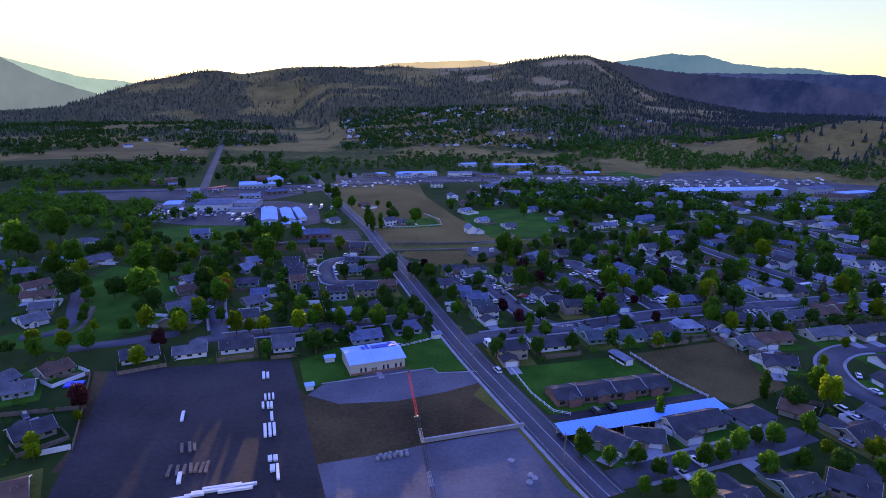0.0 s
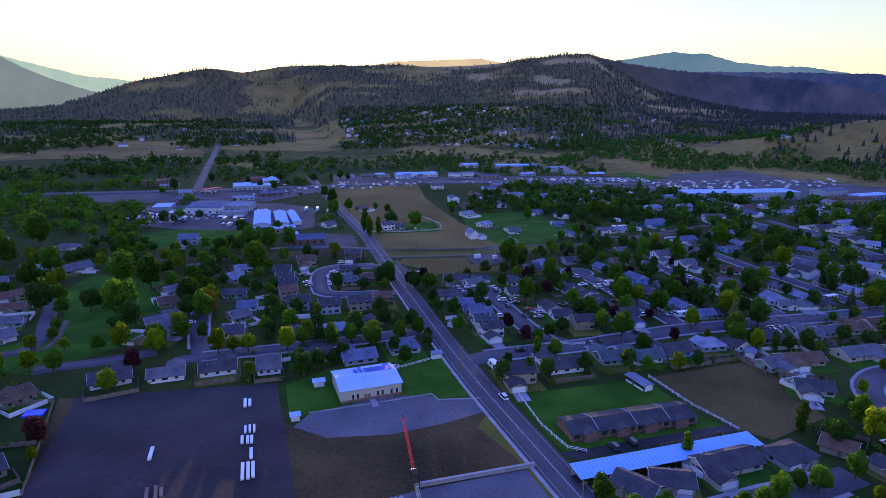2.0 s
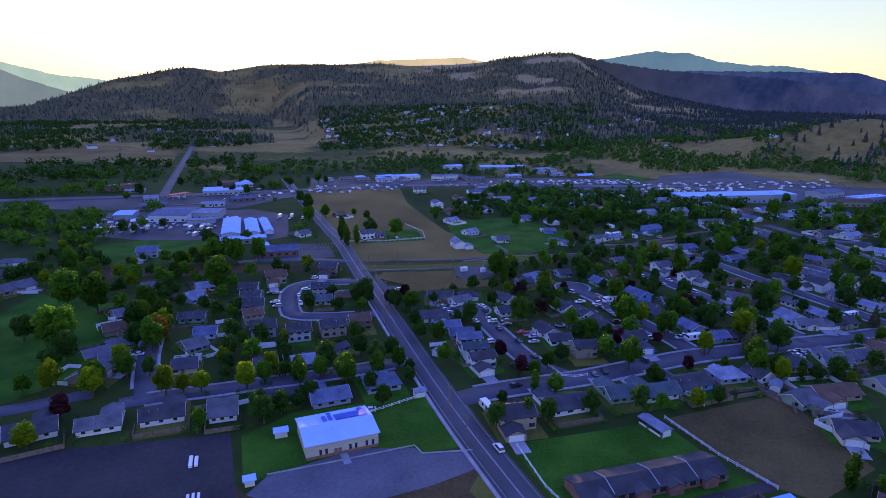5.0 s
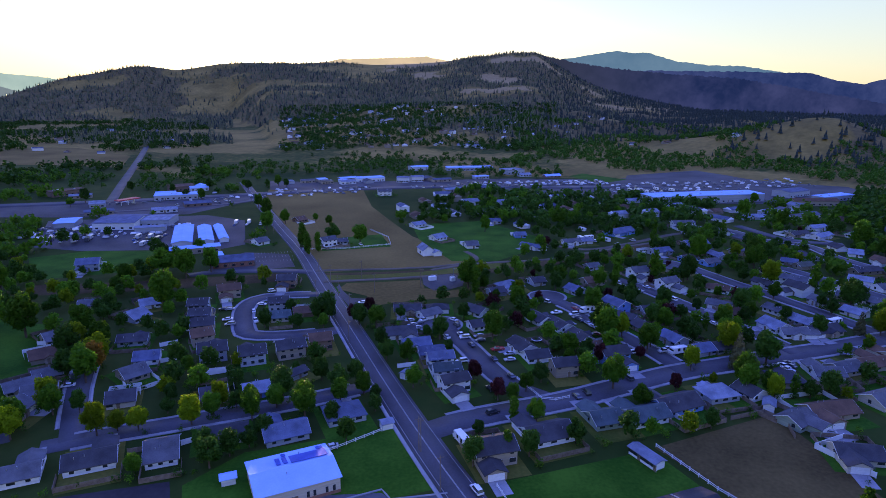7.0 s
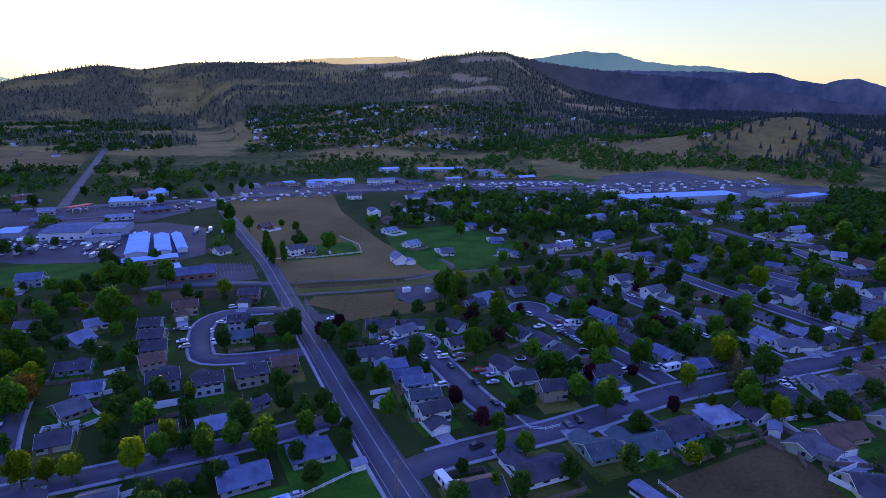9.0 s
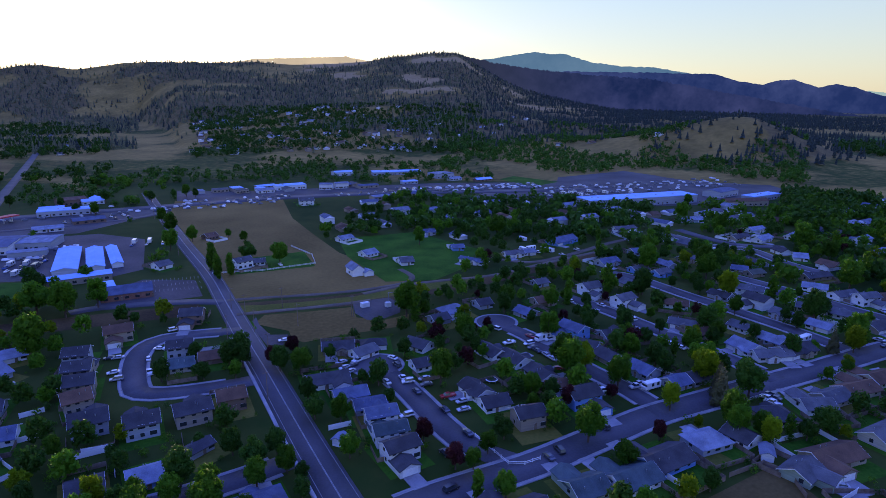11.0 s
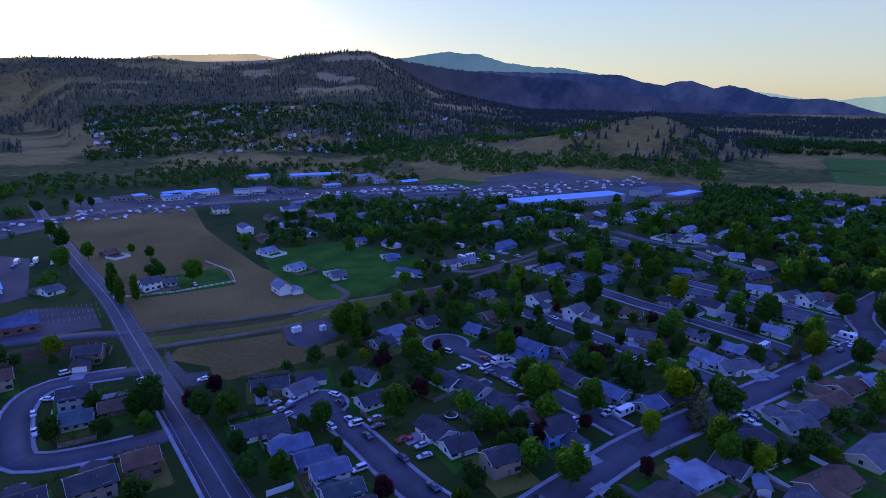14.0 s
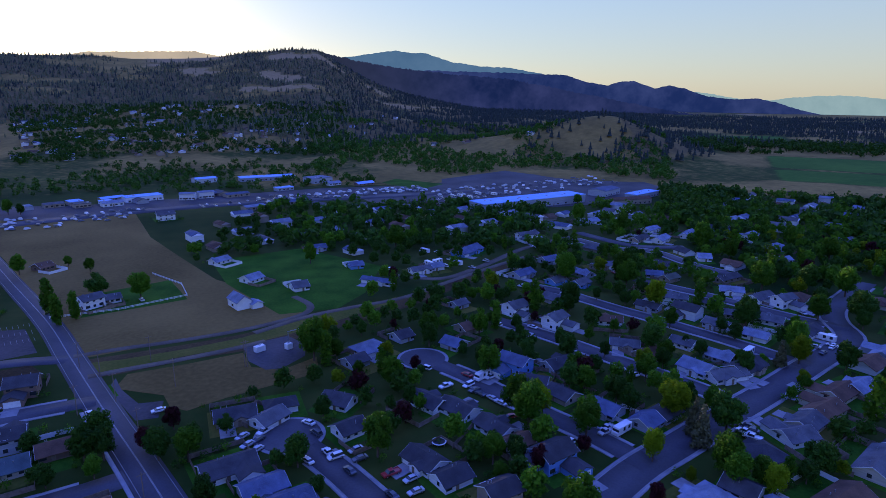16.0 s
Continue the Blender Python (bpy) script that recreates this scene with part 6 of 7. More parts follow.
hall("roadside_shop", "grey roadside shop with a gable roof", "shop", -303.4, 660.8, 23.0, 12.8, 13.4, 3.8, 2, "wall_gray", "roof_light", 3)
hall("strip_shops", "row of shops under a flat white roof", "shops", -246.5, 708.3, 19.3, 45.7, 16.4, 4.5, 0, "wall_gray", "skytint_roof", 9)
hall("diner", "brown roadside diner with a flat roof", "diner", -370.9, 730.6, 50.3, 33.3, 16.3, 5, 0, "wall_brown", "roof_brown", 6)
hall("motel", "low brown motel with a grey roof", "motel", -266.4, 764.0, 35.2, 23.9, 17.7, 5, 1.8, "wall_brown", "roof_brown", 6)
hall("big_store", "very long store with a white flat roof", "store", 278.6, 689.3, 10.1, 121.9, 24.6, 7.5, 0, "wall_gray", "skytint_roof", 12)
hall("blue_store", "store with a blue metal roof", "store", 388.6, 723.6, 28.2, 35.2, 19.9, 6, 1.5, "wall_gray", "roof_blue", 6)
hall("red_store", "long low shops with a red-brown roof", "shops", 377.6, 666.1, -0.7, 43.1, 10.7, 5, 2.0, "wall_tan", "roof_brown", 8)
hall("white_store", "long shops with a white roof", "shops", 415.6, 695.5, 22.6, 45.2, 13.9, 5, 0, "wall_gray", "skytint_roof", 8)
hall("white_warehouse", "long white warehouse beside the highway", "warehouse", -66.4, 837.6, 20.9, 33.8, 15.6, 4.6, 0, "wall_light", "skytint_roof", 6)
hall("white_motel", "two-storey white motel wing", "motel", -25.2, 828.6, -12.7, 14.2, 10.0, 6, 1.2, "wall_light", "roof_light", 5)
hall("white_motel", "two-storey white motel wing", "motel", -8.9, 834.5, 12.4, 14.9, 8.8, 6, 1.2, "wall_light", "roof_light", 5)
hall("school", "long school with a white flat roof", "school", 62.5, 953.3, 6.0, 64.8, 18.8, 4.2, 0, "wall_gray", "skytint_roof", 12)
hall("school_hall", "school hall with a pale roof", "school", 117.5, 914.5, 23.4, 26.1, 23.4, 5.5, 0, "wall_gray", "roof_light", 5)
hall("school_annex", "white annex with a pale roof", "school", -8.6, 953.6, 21.3, 24.7, 16.8, 5, 1, "wall_light", "skytint_roof", 4)
hall("garden_shed", "small white garden shed", "shed", -51.2, 235.3, 20.2, 3.7, 2.7, 2.2, 0.5, "wall_white", "skytint_roof")
hall("field_shed", "long white field shed with a ribbed roof", "shed", 65.9, 243.4, -63.7, 10.1, 3.8, 2.4, 0.5, "wall_white", "roof_light", 5)
hall("garden_shed", "small white garden shed by a fence", "shed", -10.2, 263.1, 24.5, 3.5, 3.0, 2.3, 0.7, "wall_white", "roof_light")
hall("garden_shed", "small white garden shed by a fence", "shed", 118.1, 273.1, 59.8, 5.9, 3.4, 2.3, 0.7, "wall_white", "roof_light")
hall("garden_shed", "small grey garden shed by a hedge", "shed", -5.1, 298.5, 59.3, 3.8, 3.1, 2.3, 0.7, "wall_light", "roof_light")
hall("garden_shed", "small white garden shed in a yard", "shed", -52.7, 210.7, 23.4, 2.6, 2.3, 2.1, 0.4, "wall_white", "skytint_roof")

for k in range(34):
    # small shops and sheds on both sides of the highway
    rg = random.Random(300 + k)
    px, py = [(-347.8, 664.2), (-263.9, 692.0), (-157.2, 746.5), (-64.9, 785.5), (59.1, 807.4), (192.0, 822.6)][k % 5]
    qx, qy = [(-347.8, 664.2), (-263.9, 692.0), (-157.2, 746.5), (-64.9, 785.5), (59.1, 807.4), (192.0, 822.6)][k % 5 + 1]
    t, side = rg.random(), rg.choice((-1, 1, 1))
    d = math.hypot(qx - px, qy - py)
    nx, ny = -(qy - py) / d * side, (qx - px) / d * side
    off = rg.uniform(28, 75)
    x, y = px + (qx - px) * t + nx * off, py + (qy - py) * t + ny * off
    if side < 0 and -120 < x < 30:
        continue
    if free((x, y), 0) or taken[int((x - G0[0]) / GS), int((y - G0[1]) / GS)] == 2:
        hall("shop", rg.choice(("small roadside shop with a pale flat roof", "white roadside shop with a low roof", "brown roadside shop with a metal roof")), "shop", x, y, 25 + rg.choice((0, 0, 90)) + rg.uniform(-5, 5), rg.uniform(10, 24), rg.uniform(8, 13),
             rg.uniform(2.6, 3.6), rg.choice((0, 1.2, 1.8)), rg.choice(("wall_gray", "wall_light", "wall_tan", "wall_brown")), rg.choice(("skytint_roof", "roof_light", "roof_gray", "roof_blue")), 4, "shops along the highway")
for k in range(26):
    rg = random.Random(500 + k)
    x, y = rg.uniform(235, 480), rg.uniform(735, 880)
    x, y = x + (y - 800) * 0.2, y + (x - 370) * 0.30
    if free((x, y), 6):
        hall("shop", rg.choice(("low commercial building with a pale roof", "white commercial building with a flat roof", "red-brown commercial building with a low roof")), "shop", x, y, 27 + rg.choice((0, 90)), rg.uniform(15, 45), rg.uniform(10, 20),
             rg.uniform(3.4, 5), rg.choice((0, 0, 1.5)), rg.choice(("wall_light", "wall_gray", "wall_tan", "brick")), rg.choice(("skytint_roof", "roof_light", "roof_gray", "roof_brown")), 4, "shops along the highway")
hall("white_barn", "tall white barn with a pale gable roof", "barn", 1.9, 482.0, -70.3, 11.8, 7.2, 4.0, 2.6, "vinyl", "roof_light", 1)
hall("barn_wing", "low white wing beside a barn", "barn", 9.0, 478.8, -70, 6, 5.5, 2.4, 1.1, "vinyl", "roof_light")

canopy = tagged(new("fuel_canopy"), "flat fuel station canopy with a red edge", "canopy")
canopy.matrix_world = pose(-280.3, 671.0, 0, 0, 0, 59.6)
bm = bmesh.new()
box(bm, -11, -4, 5.0, 11, 4, 5.9)
bmesh.ops.bevel(bm, geom=bm.edges[:], offset=0.1, segments=1, affect="EDGES")
part("roof", mesh_of(bm, "roof", "red"), canopy)
for u in (-7, 0, 7):
    bm = bmesh.new()
    box(bm, u - 0.25, -0.25, 0, u + 0.25, 0.25, 5.0)
    part("column", mesh_of(bm, "column", "frame"), canopy)


# ---- more houses, by rows, where the streets run on ----
far_rows = []


def fill(corners, rot, step_u, step_v, n_most, seed, plain=True):
    rg = random.Random(seed)
    xs, ys = [c[0] for c in corners], [c[1] for c in corners]
    cx_, cy_ = sum(xs) / len(xs), sum(ys) / len(ys)
    made = 0
    for i in range(-14, 15):
        for j in range(-14, 15):
            x, y = along(cx_, cy_, rot, i * step_u + rg.uniform(-2, 2), j * step_v + rg.uniform(-2.5, 2.5))
            if made < n_most and inside(corners, np.array(x), np.array(y)) and free((x, y), 8) and rg.random() < 0.86:
                if plain == "far":
                    far_rows.append((x, y, 0.0, rot + rg.choice((0, 90)) + rg.uniform(-4, 4), rg.uniform(11, 17), rg.uniform(8, 11), rg.choice((2.6, 2.6, 5.0))))
                    claim((x, y), 6, 3)
                    made += 1
                    continue
                house(x, y, rot + rg.choice((0, 0, 180, 90)) + rg.uniform(-3, 3), rg.uniform(12, 19), rg.uniform(9, 12), rg.choice("gggl2h"), rg.choice(("white", "white", "tan", "gray", "cream", "blue", "light")),
                      rg.choice(("dark", "gray", "gray", "blue", "brown", "light")), plain=plain)
                made += 1


def house_row(pts, gap, back, seed):
    """Houses along both sides of a street, fronts towards it, wherever the plots are still empty."""
    rg = random.Random(seed)
    line = smooth(pts, 2.0)
    run = 0.0
    for i in range(1, len(line) - 1):
        t_ = np.array(line[i + 1]) - np.array(line[i - 1])
        run += float(np.hypot(*t_)) / 2
        if run < gap:
            continue
        ang = math.degrees(math.atan2(t_[1], t_[0]))
        for s_ in (-1, 1):
            off = back + rg.uniform(-1, 1.5)
            x, y = line[i][0] - s_ * off * math.sin(radians(ang)), line[i][1] + s_ * off * math.cos(radians(ang))
            if free((x, y), 5):
                house(x, y, ang + (0 if s_ > 0 else 180) + rg.uniform(-3, 3), rg.uniform(12, 15.5), rg.uniform(10, 11.5), rg.choice("gglh2"), rg.choice(("white", "tan", "gray", "cream", "blue", "light")),
                      rg.choice(("dark", "dark", "gray", "blue", "brown", "light")), plain=True)
                run = 0.0


for i, pts in enumerate(STREETS):
    house_row(pts, 7.0, 14.5, 60 + i)

fill([(51.4, 304.8), (293.6, 298.8), (373.0, 413.3), (363.0, 559.1), (231.1, 544.2), (105.7, 487.7), (30.4, 382.2)], 27, 24, 27, 70, 3)
fill([(363.8, 490.6), (583.9, 462.4), (582.1, 669.6), (423.8, 633.2)], 27, 30, 32, 44, 5, "far")
fill([(204.3, 584.2), (362.8, 576.4), (369.8, 643.5), (221.0, 644.7)], 27, 21, 24, 34, 6, "far")
fill([(27.6, 535.6), (213.1, 582.9), (202.2, 729.9), (4.0, 732.4), (-24.3, 620.6)], 20, 32, 34, 26, 7, "far")
fill([(-391.5, 351.1), (-135.2, 325.4), (-138.2, 437.0), (-396.8, 474.0)], 15, 28, 30, 16, 8)
fill([(-876.1, 585.4), (-357.4, 469.2), (-335.2, 633.3), (-539.7, 750.7), (-891.0, 797.1)], 12, 30, 30, 40, 9, "far")
fill([(-146.8, 326.6), (-70.5, 321.8), (-126.1, 425.4), (-230.5, 436.9)], 15, 25, 25, 14, 10)
fill([(164.7, 230.8), (367.1, 234.3), (366.4, 294.1), (164.1, 277.0)], 27, 24, 28, 14, 12)

# ---- mown and dry plots round the houses ----
rg = random.Random(77)
plots = {"lawn": [], "weeds": []}
for i, (x, y, rot, L, D, kind) in enumerate(house_places):
    m_ = "lawn" if rg.random() < 0.72 else "weeds"
    u0, u1, v0, v1 = -L / 2 - rg.uniform(1, 3), L / 2 + rg.uniform(1, 3), -D / 2 - rg.uniform(4, 7), D / 2 + rg.uniform(3, 8)
    ring_ = [along(x, y, rot, u, v) for u, v in ((u0, v0), (u1, v0), (u1, v1), (u0, v1))]
    cells = [((np.array(p) - G0) / GS).astype(int) for p in ring_ + [(x, y)]]
    if rg.random() < 0.85 and all(0 <= a < GN[0] and 0 <= b < GN[1] and taken[a, b] != 2 for a, b in cells):
        z = 0.004 + 0.004 * (i % 24)
        plots[m_].append([(px, py, z) for px, py in ring_])
for m_, rows in plots.items():
    V = np.array(rows).reshape(-1, 3)
    tagged(new("yard_grass", raw_mesh("yard_grass", V, np.arange(len(V)).reshape(-1, 4), m_)), "mown green grass round the houses" if m_ == "lawn" else "dry weedy grass round the houses", "lawn", kind="stuff")

# ---- fences ----
POSTS = {}


def fence(kind, label, *pts):
    """rail: posts with two rails; solid: white panels; wood: boards."""
    th = tagged(new("fence"), label, "fence")
    h_, m = {"rail": (1.25, "vinyl"), "solid": (1.8, "vinyl"), "wood": (1.6, "wood"), "block": (1.3, "concrete")}[kind]
    if kind not in POSTS:
        bm = bmesh.new()
        box(bm, -0.09, -0.09, 0, 0.09, 0.09, h_ + 0.08)
        p = mesh_of(bm, "post", m)
        bm = bmesh.new()
        if kind == "rail":
            box(bm, 0, -0.04, 0.45, 1, 0.04, 0.62), box(bm, 0, -0.04, 0.95, 1, 0.04, 1.12)
        else:
            box(bm, 0, -0.05 if kind != "block" else -0.4, 0.04, 1, 0.05 if kind != "block" else 0.4, h_)
        POSTS[kind] = p, mesh_of(bm, "panel", m)
    p, q = POSTS[kind]
    for (x0, y0), (x1, y1) in zip(pts, pts[1:]):
        d = math.hypot(x1 - x0, y1 - y0)
        n = max(1, round(d / 3.2))
        a = math.degrees(math.atan2(y1 - y0, x1 - x0))
        for k in range(n):
            t = k / n
            m4 = pose(x0 + (x1 - x0) * t, y0 + (y1 - y0) * t, 0, 0, 0, a)
            part("post", p, th, "", m4)
            part("panel", q, th, "", m4 @ Matrix.Diagonal((d / n, 1, 1, 1)))
        claim((x0, y0), 1)
    part("post", p, th, "", pose(x1, y1, 0))
    return th


fence("rail", "white rail fence round a green field", (21.4, 231.9), (27.3, 212.1), (33.9, 199.3), (39.3, 197.7))
fence("rail", "white rail fence along a brown field", (71.3, 250.3), (80.2, 229.1), (89.8, 213.5))
fence("solid", "solid white vinyl garden fence", (130.8, 253.8), (118.6, 248.6), (126.5, 233.6))
fence("solid", "solid white vinyl garden fence", (84.0, 267.3), (87.5, 259.1))
fence("rail", "white picket fence round a corner yard", (36.1, 296.2), (42.4, 280.3), (47.1, 279.4), (52.2, 281.2))
fence("block", "long low wall of pale concrete blocks", (-8.6, 178.0), (23.2, 189.6))
fence("wood", "weathered board fence behind houses", (-150.4, 183.8), (-128.7, 190.2), (-124.4, 191.3))
fence("wood", "weathered board fence behind houses", (-154.7, 211.1), (-138.6, 216.6), (-124.6, 190.1), (-112.9, 167.1))
fence("solid", "pale board fence behind a yard", (-113.6, 167.4), (-121.6, 162.9))
fence("rail", "white farm fence round a house yard", (-81.3, 493.7), (-53.0, 495.7), (-22.4, 507.7), (-25.6, 529.8), (-41.4, 556.6))
fence("solid", "white vinyl fence between back yards", (-106.9, 309.8), (-95.4, 316.5))
fence("solid", "white vinyl fence between back yards", (-108.4, 328.8), (-102.4, 332.4))
fence("solid", "white vinyl fence round a back yard", (-81.4, 300.8), (-71.4, 304.8), (-66.2, 290.4))
fence("solid", "white vinyl fence beside a house", (-71.0, 254.0), (-68.0, 255.8))
fence("solid", "white vinyl fence beside a house", (-157.8, 332.4), (-151.7, 334.8))
fence("wood", "weathered board fence of a back yard", (-85.0, 250.0), (-80.0, 251.5))
fence("wood", "weathered board fence of a back yard", (-53.3, 309.1), (-50.1, 299.2))
fence("solid", "white board fence of a back yard", (-80.0, 303.8), (-72.0, 305.5), (-69.2, 298.0))
fence("solid", "white board fence beside the road hedge", (-8.7, 306.6), (-1.8, 308.6))
fence("wood", "weathered board fence between yards", (52.6, 328.7), (63.1, 337.9))
fence("wood", "weathered board fence along a field", (101.4, 265.4), (114.5, 269.4))
fence("wood", "weathered board fence along a field", (114.5, 269.4), (118.1, 263.1), (115.8, 253.9))
fence("solid", "white vinyl fence of a back yard", (-160.0, 331.3), (-150.4, 332.2))
fence("solid", "long white fence along a lawn", (-242.9, 366.1), (-219.5, 369.3))
fence("wood", "weathered board fence of a back yard", (179.9, 299.1), (182.5, 288.4))
fence("wood", "weathered board fence of a back yard", (145.2, 291.2), (145.0, 283.7))
fence("solid", "white vinyl fence beside the carport", (90.8, 200.5), (94.6, 198.1))
fence("solid", "white vinyl fence beside the carport", (65.3, 191.4), (69.2, 186.6))
fence("solid", "white vinyl fence between back yards", (65.8, 194.3), (69.3, 186.8))
fence("solid", "white vinyl fence between back yards", (71.8, 190.9), (72.8, 182.7))
fence("solid", "white vinyl fence between back yards", (92.2, 204.1), (94.6, 198.1))
fence("rail", "white rail fence beside the hall lawn", (-26.6, 249.3), (-11.5, 260.8))

# kerb of the hall parking
ribbon("kerb", np.array([(-49.4, 215.1), (-28.5, 223.5), (-9.5, 231.4), (-8.2, 229.3), (-6.9, 227.2), (-0.1, 228.2), (8.0, 229.5)]), 0, 0.45, 0, 0.28, "concrete", "pale concrete kerb along a lawn", "kerb")
# stall lines of the shop parking
for k in range(3):
    for i in range(15):
        x0, y0 = along(-117.6 + 3.00 * k, 484.8 - 9.85 * k, 10, i * 2.1, 0)
        x1, y1 = along(x0, y0, 10, 0.6, -4.6)
        ribbon("stall_line", np.array([(x0, y0), (x1, y1)]), 0, 0.09, 0.02, 0.168 + 0.0002 * (i + 15 * k), "line", "painted stall line in a parking lot", "road marking")

# ---- poles ----
def pole(x, y, h_=11.0, rot=0):
    if "pole" not in POSTS:
        bm = bmesh.new()
        bmesh.ops.create_cone(bm, cap_ends=True, segments=8, radius1=0.17, radius2=0.11, depth=11, matrix=Matrix.Translation((0, 0, 5.5)))
        a = mesh_of(bm, "pole_shaft", "wood")
        bm = bmesh.new()
        box(bm, -1.2, -0.06, 10.1, 1.2, 0.06, 10.25)
        POSTS["pole"] = a, mesh_of(bm, "crossarm", "wood")
    th = tagged(new("utility_pole"), "weathered wooden utility pole with a crossarm", "pole", "utility poles")
    th.matrix_world = pose(x, y, 0, 0, 0, rot)
    part("shaft", POSTS["pole"][0], th), part("crossarm", POSTS["pole"][1], th)


for x, y in ((-25.1, 400.2), (-34.6, 426.7), (-43.5, 395.0), (-0.7, 409.0), (0.1, 408.4), (-59.4, 429.4), (-51.0, 418.0), (-34.1, 366.1), (0.8, 249.1), (-30.1, 330.1), (-54.1, 389.6), (6.1, 230.2), (0.2, 250.2), (33.0, 167.6), (-164.5, 673.4), (-112.3, 542.3)):
    pole(x, y, rot=25)

# ---- mast over the lots ----
mast = tagged(new("lattice_mast"), "leaning slender lattice mast, red at the top and black below", "mast")
mast.matrix_world = look((0.4, 133.5, 0), (-9.5, 150.1, 36.4)) @ Matrix.Rotation(radians(180), 4, "X")


def lattice(h_, w0, w1, m):
    bm = bmesh.new()

    def bar(a, b, r):
        a, b = Vector(a), Vector(b)
        bmesh.ops.create_cone(bm, cap_ends=True, segments=5, radius1=r, radius2=r, depth=(b - a).length, matrix=Matrix.Translation((a + b) / 2) @ (b - a).to_track_quat("Z", "Y").to_matrix().to_4x4())
    leg = [(math.cos(k * 2.094), math.sin(k * 2.094)) for k in range(3)]
    for k in range(3):
        (x0, y0), (x1, y1) = leg[k], leg[(k + 1) % 3]
        bar((x0 * w0, y0 * w0, 0), (x0 * w1, y0 * w1, h_), 0.05)
        n = 3
        for i in range(n):
            a, b = i / n, (i + 1) / n
            wa, wb = w0 + (w1 - w0) * a, w0 + (w1 - w0) * b
            bar((x0 * wa, y0 * wa, a * h_), (x1 * wb, y1 * wb, b * h_), 0.03)
            bar((x0 * wb, y0 * wb, b * h_), (x1 * wb, y1 * wb, b * h_), 0.025)
    return mesh_of(bm, "section", m)


for k in range(12):
    w0, w1 = 0.75 - 0.042 * k, 0.75 - 0.042 * (k + 1)
    part("section", lattice(3.435, w0, w1, "red" if k > 8 else ("metal" if k % 3 == 1 and k < 8 else "black")), mast, "red lattice section" if k > 8 else "", pose(0, 0, 3.435 * k))
bm = bmesh.new()
box(bm, -0.6, -0.5, 0, 0.6, 0.5, 1.2)
bmesh.ops.bevel(bm, geom=bm.edges[:], offset=0.08, segments=1, affect="EDGES")
part("equipment_box", mesh_of(bm, "equipment_box", "black"), mast, "black equipment box", pose(0, 0, 29.4))
bm = bmesh.new()
bmesh.ops.create_cone(bm, cap_ends=True, segments=10, radius1=0.2, radius2=0.12, depth=0.6)
part("beacon", mesh_of(bm, "beacon", "black"), mast, "dark beacon lamp", pose(0, 0, 41.5))


# ---- clutter on the lots ----
def stack(x, y, L, W, H, rot, name="wrapped_stack", label="white-wrapped stack of building material", m="vinyl"):
    th = tagged(new(name), label, "stack")
    th.matrix_world = pose(x, y, 0.05, 0, 0, rot)
    bm = bmesh.new()
    box(bm, -L / 2, -W / 2, 0.15, L / 2, W / 2, H)
    bmesh.ops.bevel(bm, geom=bm.edges[:], offset=0.06, segments=2, affect="EDGES")
    part("pack", mesh_of(bm, "pack", m), th)
    for u in (-L * 0.3, L * 0.3):
        bm = bmesh.new()
        box(bm, u - 0.08, -W / 2, 0, u + 0.08, W / 2, 0.15)
        part("bearer", mesh_of(bm, "bearer", "wood"), th)


AX = -70
for x, y, L, W in ((-72.8, 219.8, 6, 1.3), (-71.3, 220.1, 5, 1.3), (-66.3, 202.8, 4.5, 0.9), (-65.1, 203.4, 4.5, 0.9), (-63.8, 203.7, 4.5, 0.9), (-65.1, 196.9, 4.5, 1.1), (-63.4, 197.1, 4.5, 1.1), (-62.3, 197.4, 4.5, 1.1), (-59.7, 189.9, 6, 1.2),
                   (-58.9, 181.0, 8.5, 1.2), (-57.5, 181.5, 8.5, 1.2), (-56.3, 182.1, 8, 1.2), (-52.2, 165.8, 3, 1.6), (-50.7, 166.2, 3, 1.6), (-49.9, 161.1, 3.5, 1.8), (-47.9, 159.6, 8, 1.1), (-89.0, 187.9, 7, 1.3), (-74.1, 154.9, 5.5, 1.4)):
    stack(x, y, L * 0.95, W * 0.78, 0.85, AX)
for x, y, L in ((-62.4, 150.1, 11), (-60.7, 151.9, 10), (-56.1, 152.6, 9), (-66.6, 147.8, 5), (-71.2, 145.6, 8), (-56.6, 150.8, 9)):
    stack(x, y, L, 0.9, 0.9, 18, "pipe_bundle", "bundle of white pipe sections on bearers")
rg = random.Random(5)
for x, y in ((-80.4, 169.5), (-78.3, 170.2), (-76.9, 170.5), (-78.5, 157.9), (-76.5, 158.6), (-74.8, 159.1), (-73.1, 159.7), (-71.6, 160.0), (-70.2, 160.4), (-68.9, 160.8)):
    stack(x, y, rg.uniform(4, 6), 0.9, rg.uniform(0.5, 0.9), AX + rg.uniform(-8, 8), "lumber_stack", "low stack of weathered lumber boards", "wood")
for k in range(12):
    x, y = -20.5 + 1.55 * (k % 6) + rg.uniform(-0.3, 0.3), 169.1 + 0.6 * (k % 6) + (0 if k < 6 else -1.6) + rg.uniform(-0.3, 0.3)
    bm = bmesh.new()
    bmesh.ops.create_cube(bm, size=1.15, matrix=Matrix.Translation((0, 0, 0.6)))
    bmesh.ops.bevel(bm, geom=bm.edges[:], offset=0.28, segments=3, affect="EDGES")
    tagged(new("bulk_bag", mesh_of(bm, "bulk_bag", "concrete")), "filled white bulk bag on the lot", "bag", "bulk bags").matrix_world = pose(x, y, 0.03, 0, 0, rg.uniform(0, 90))
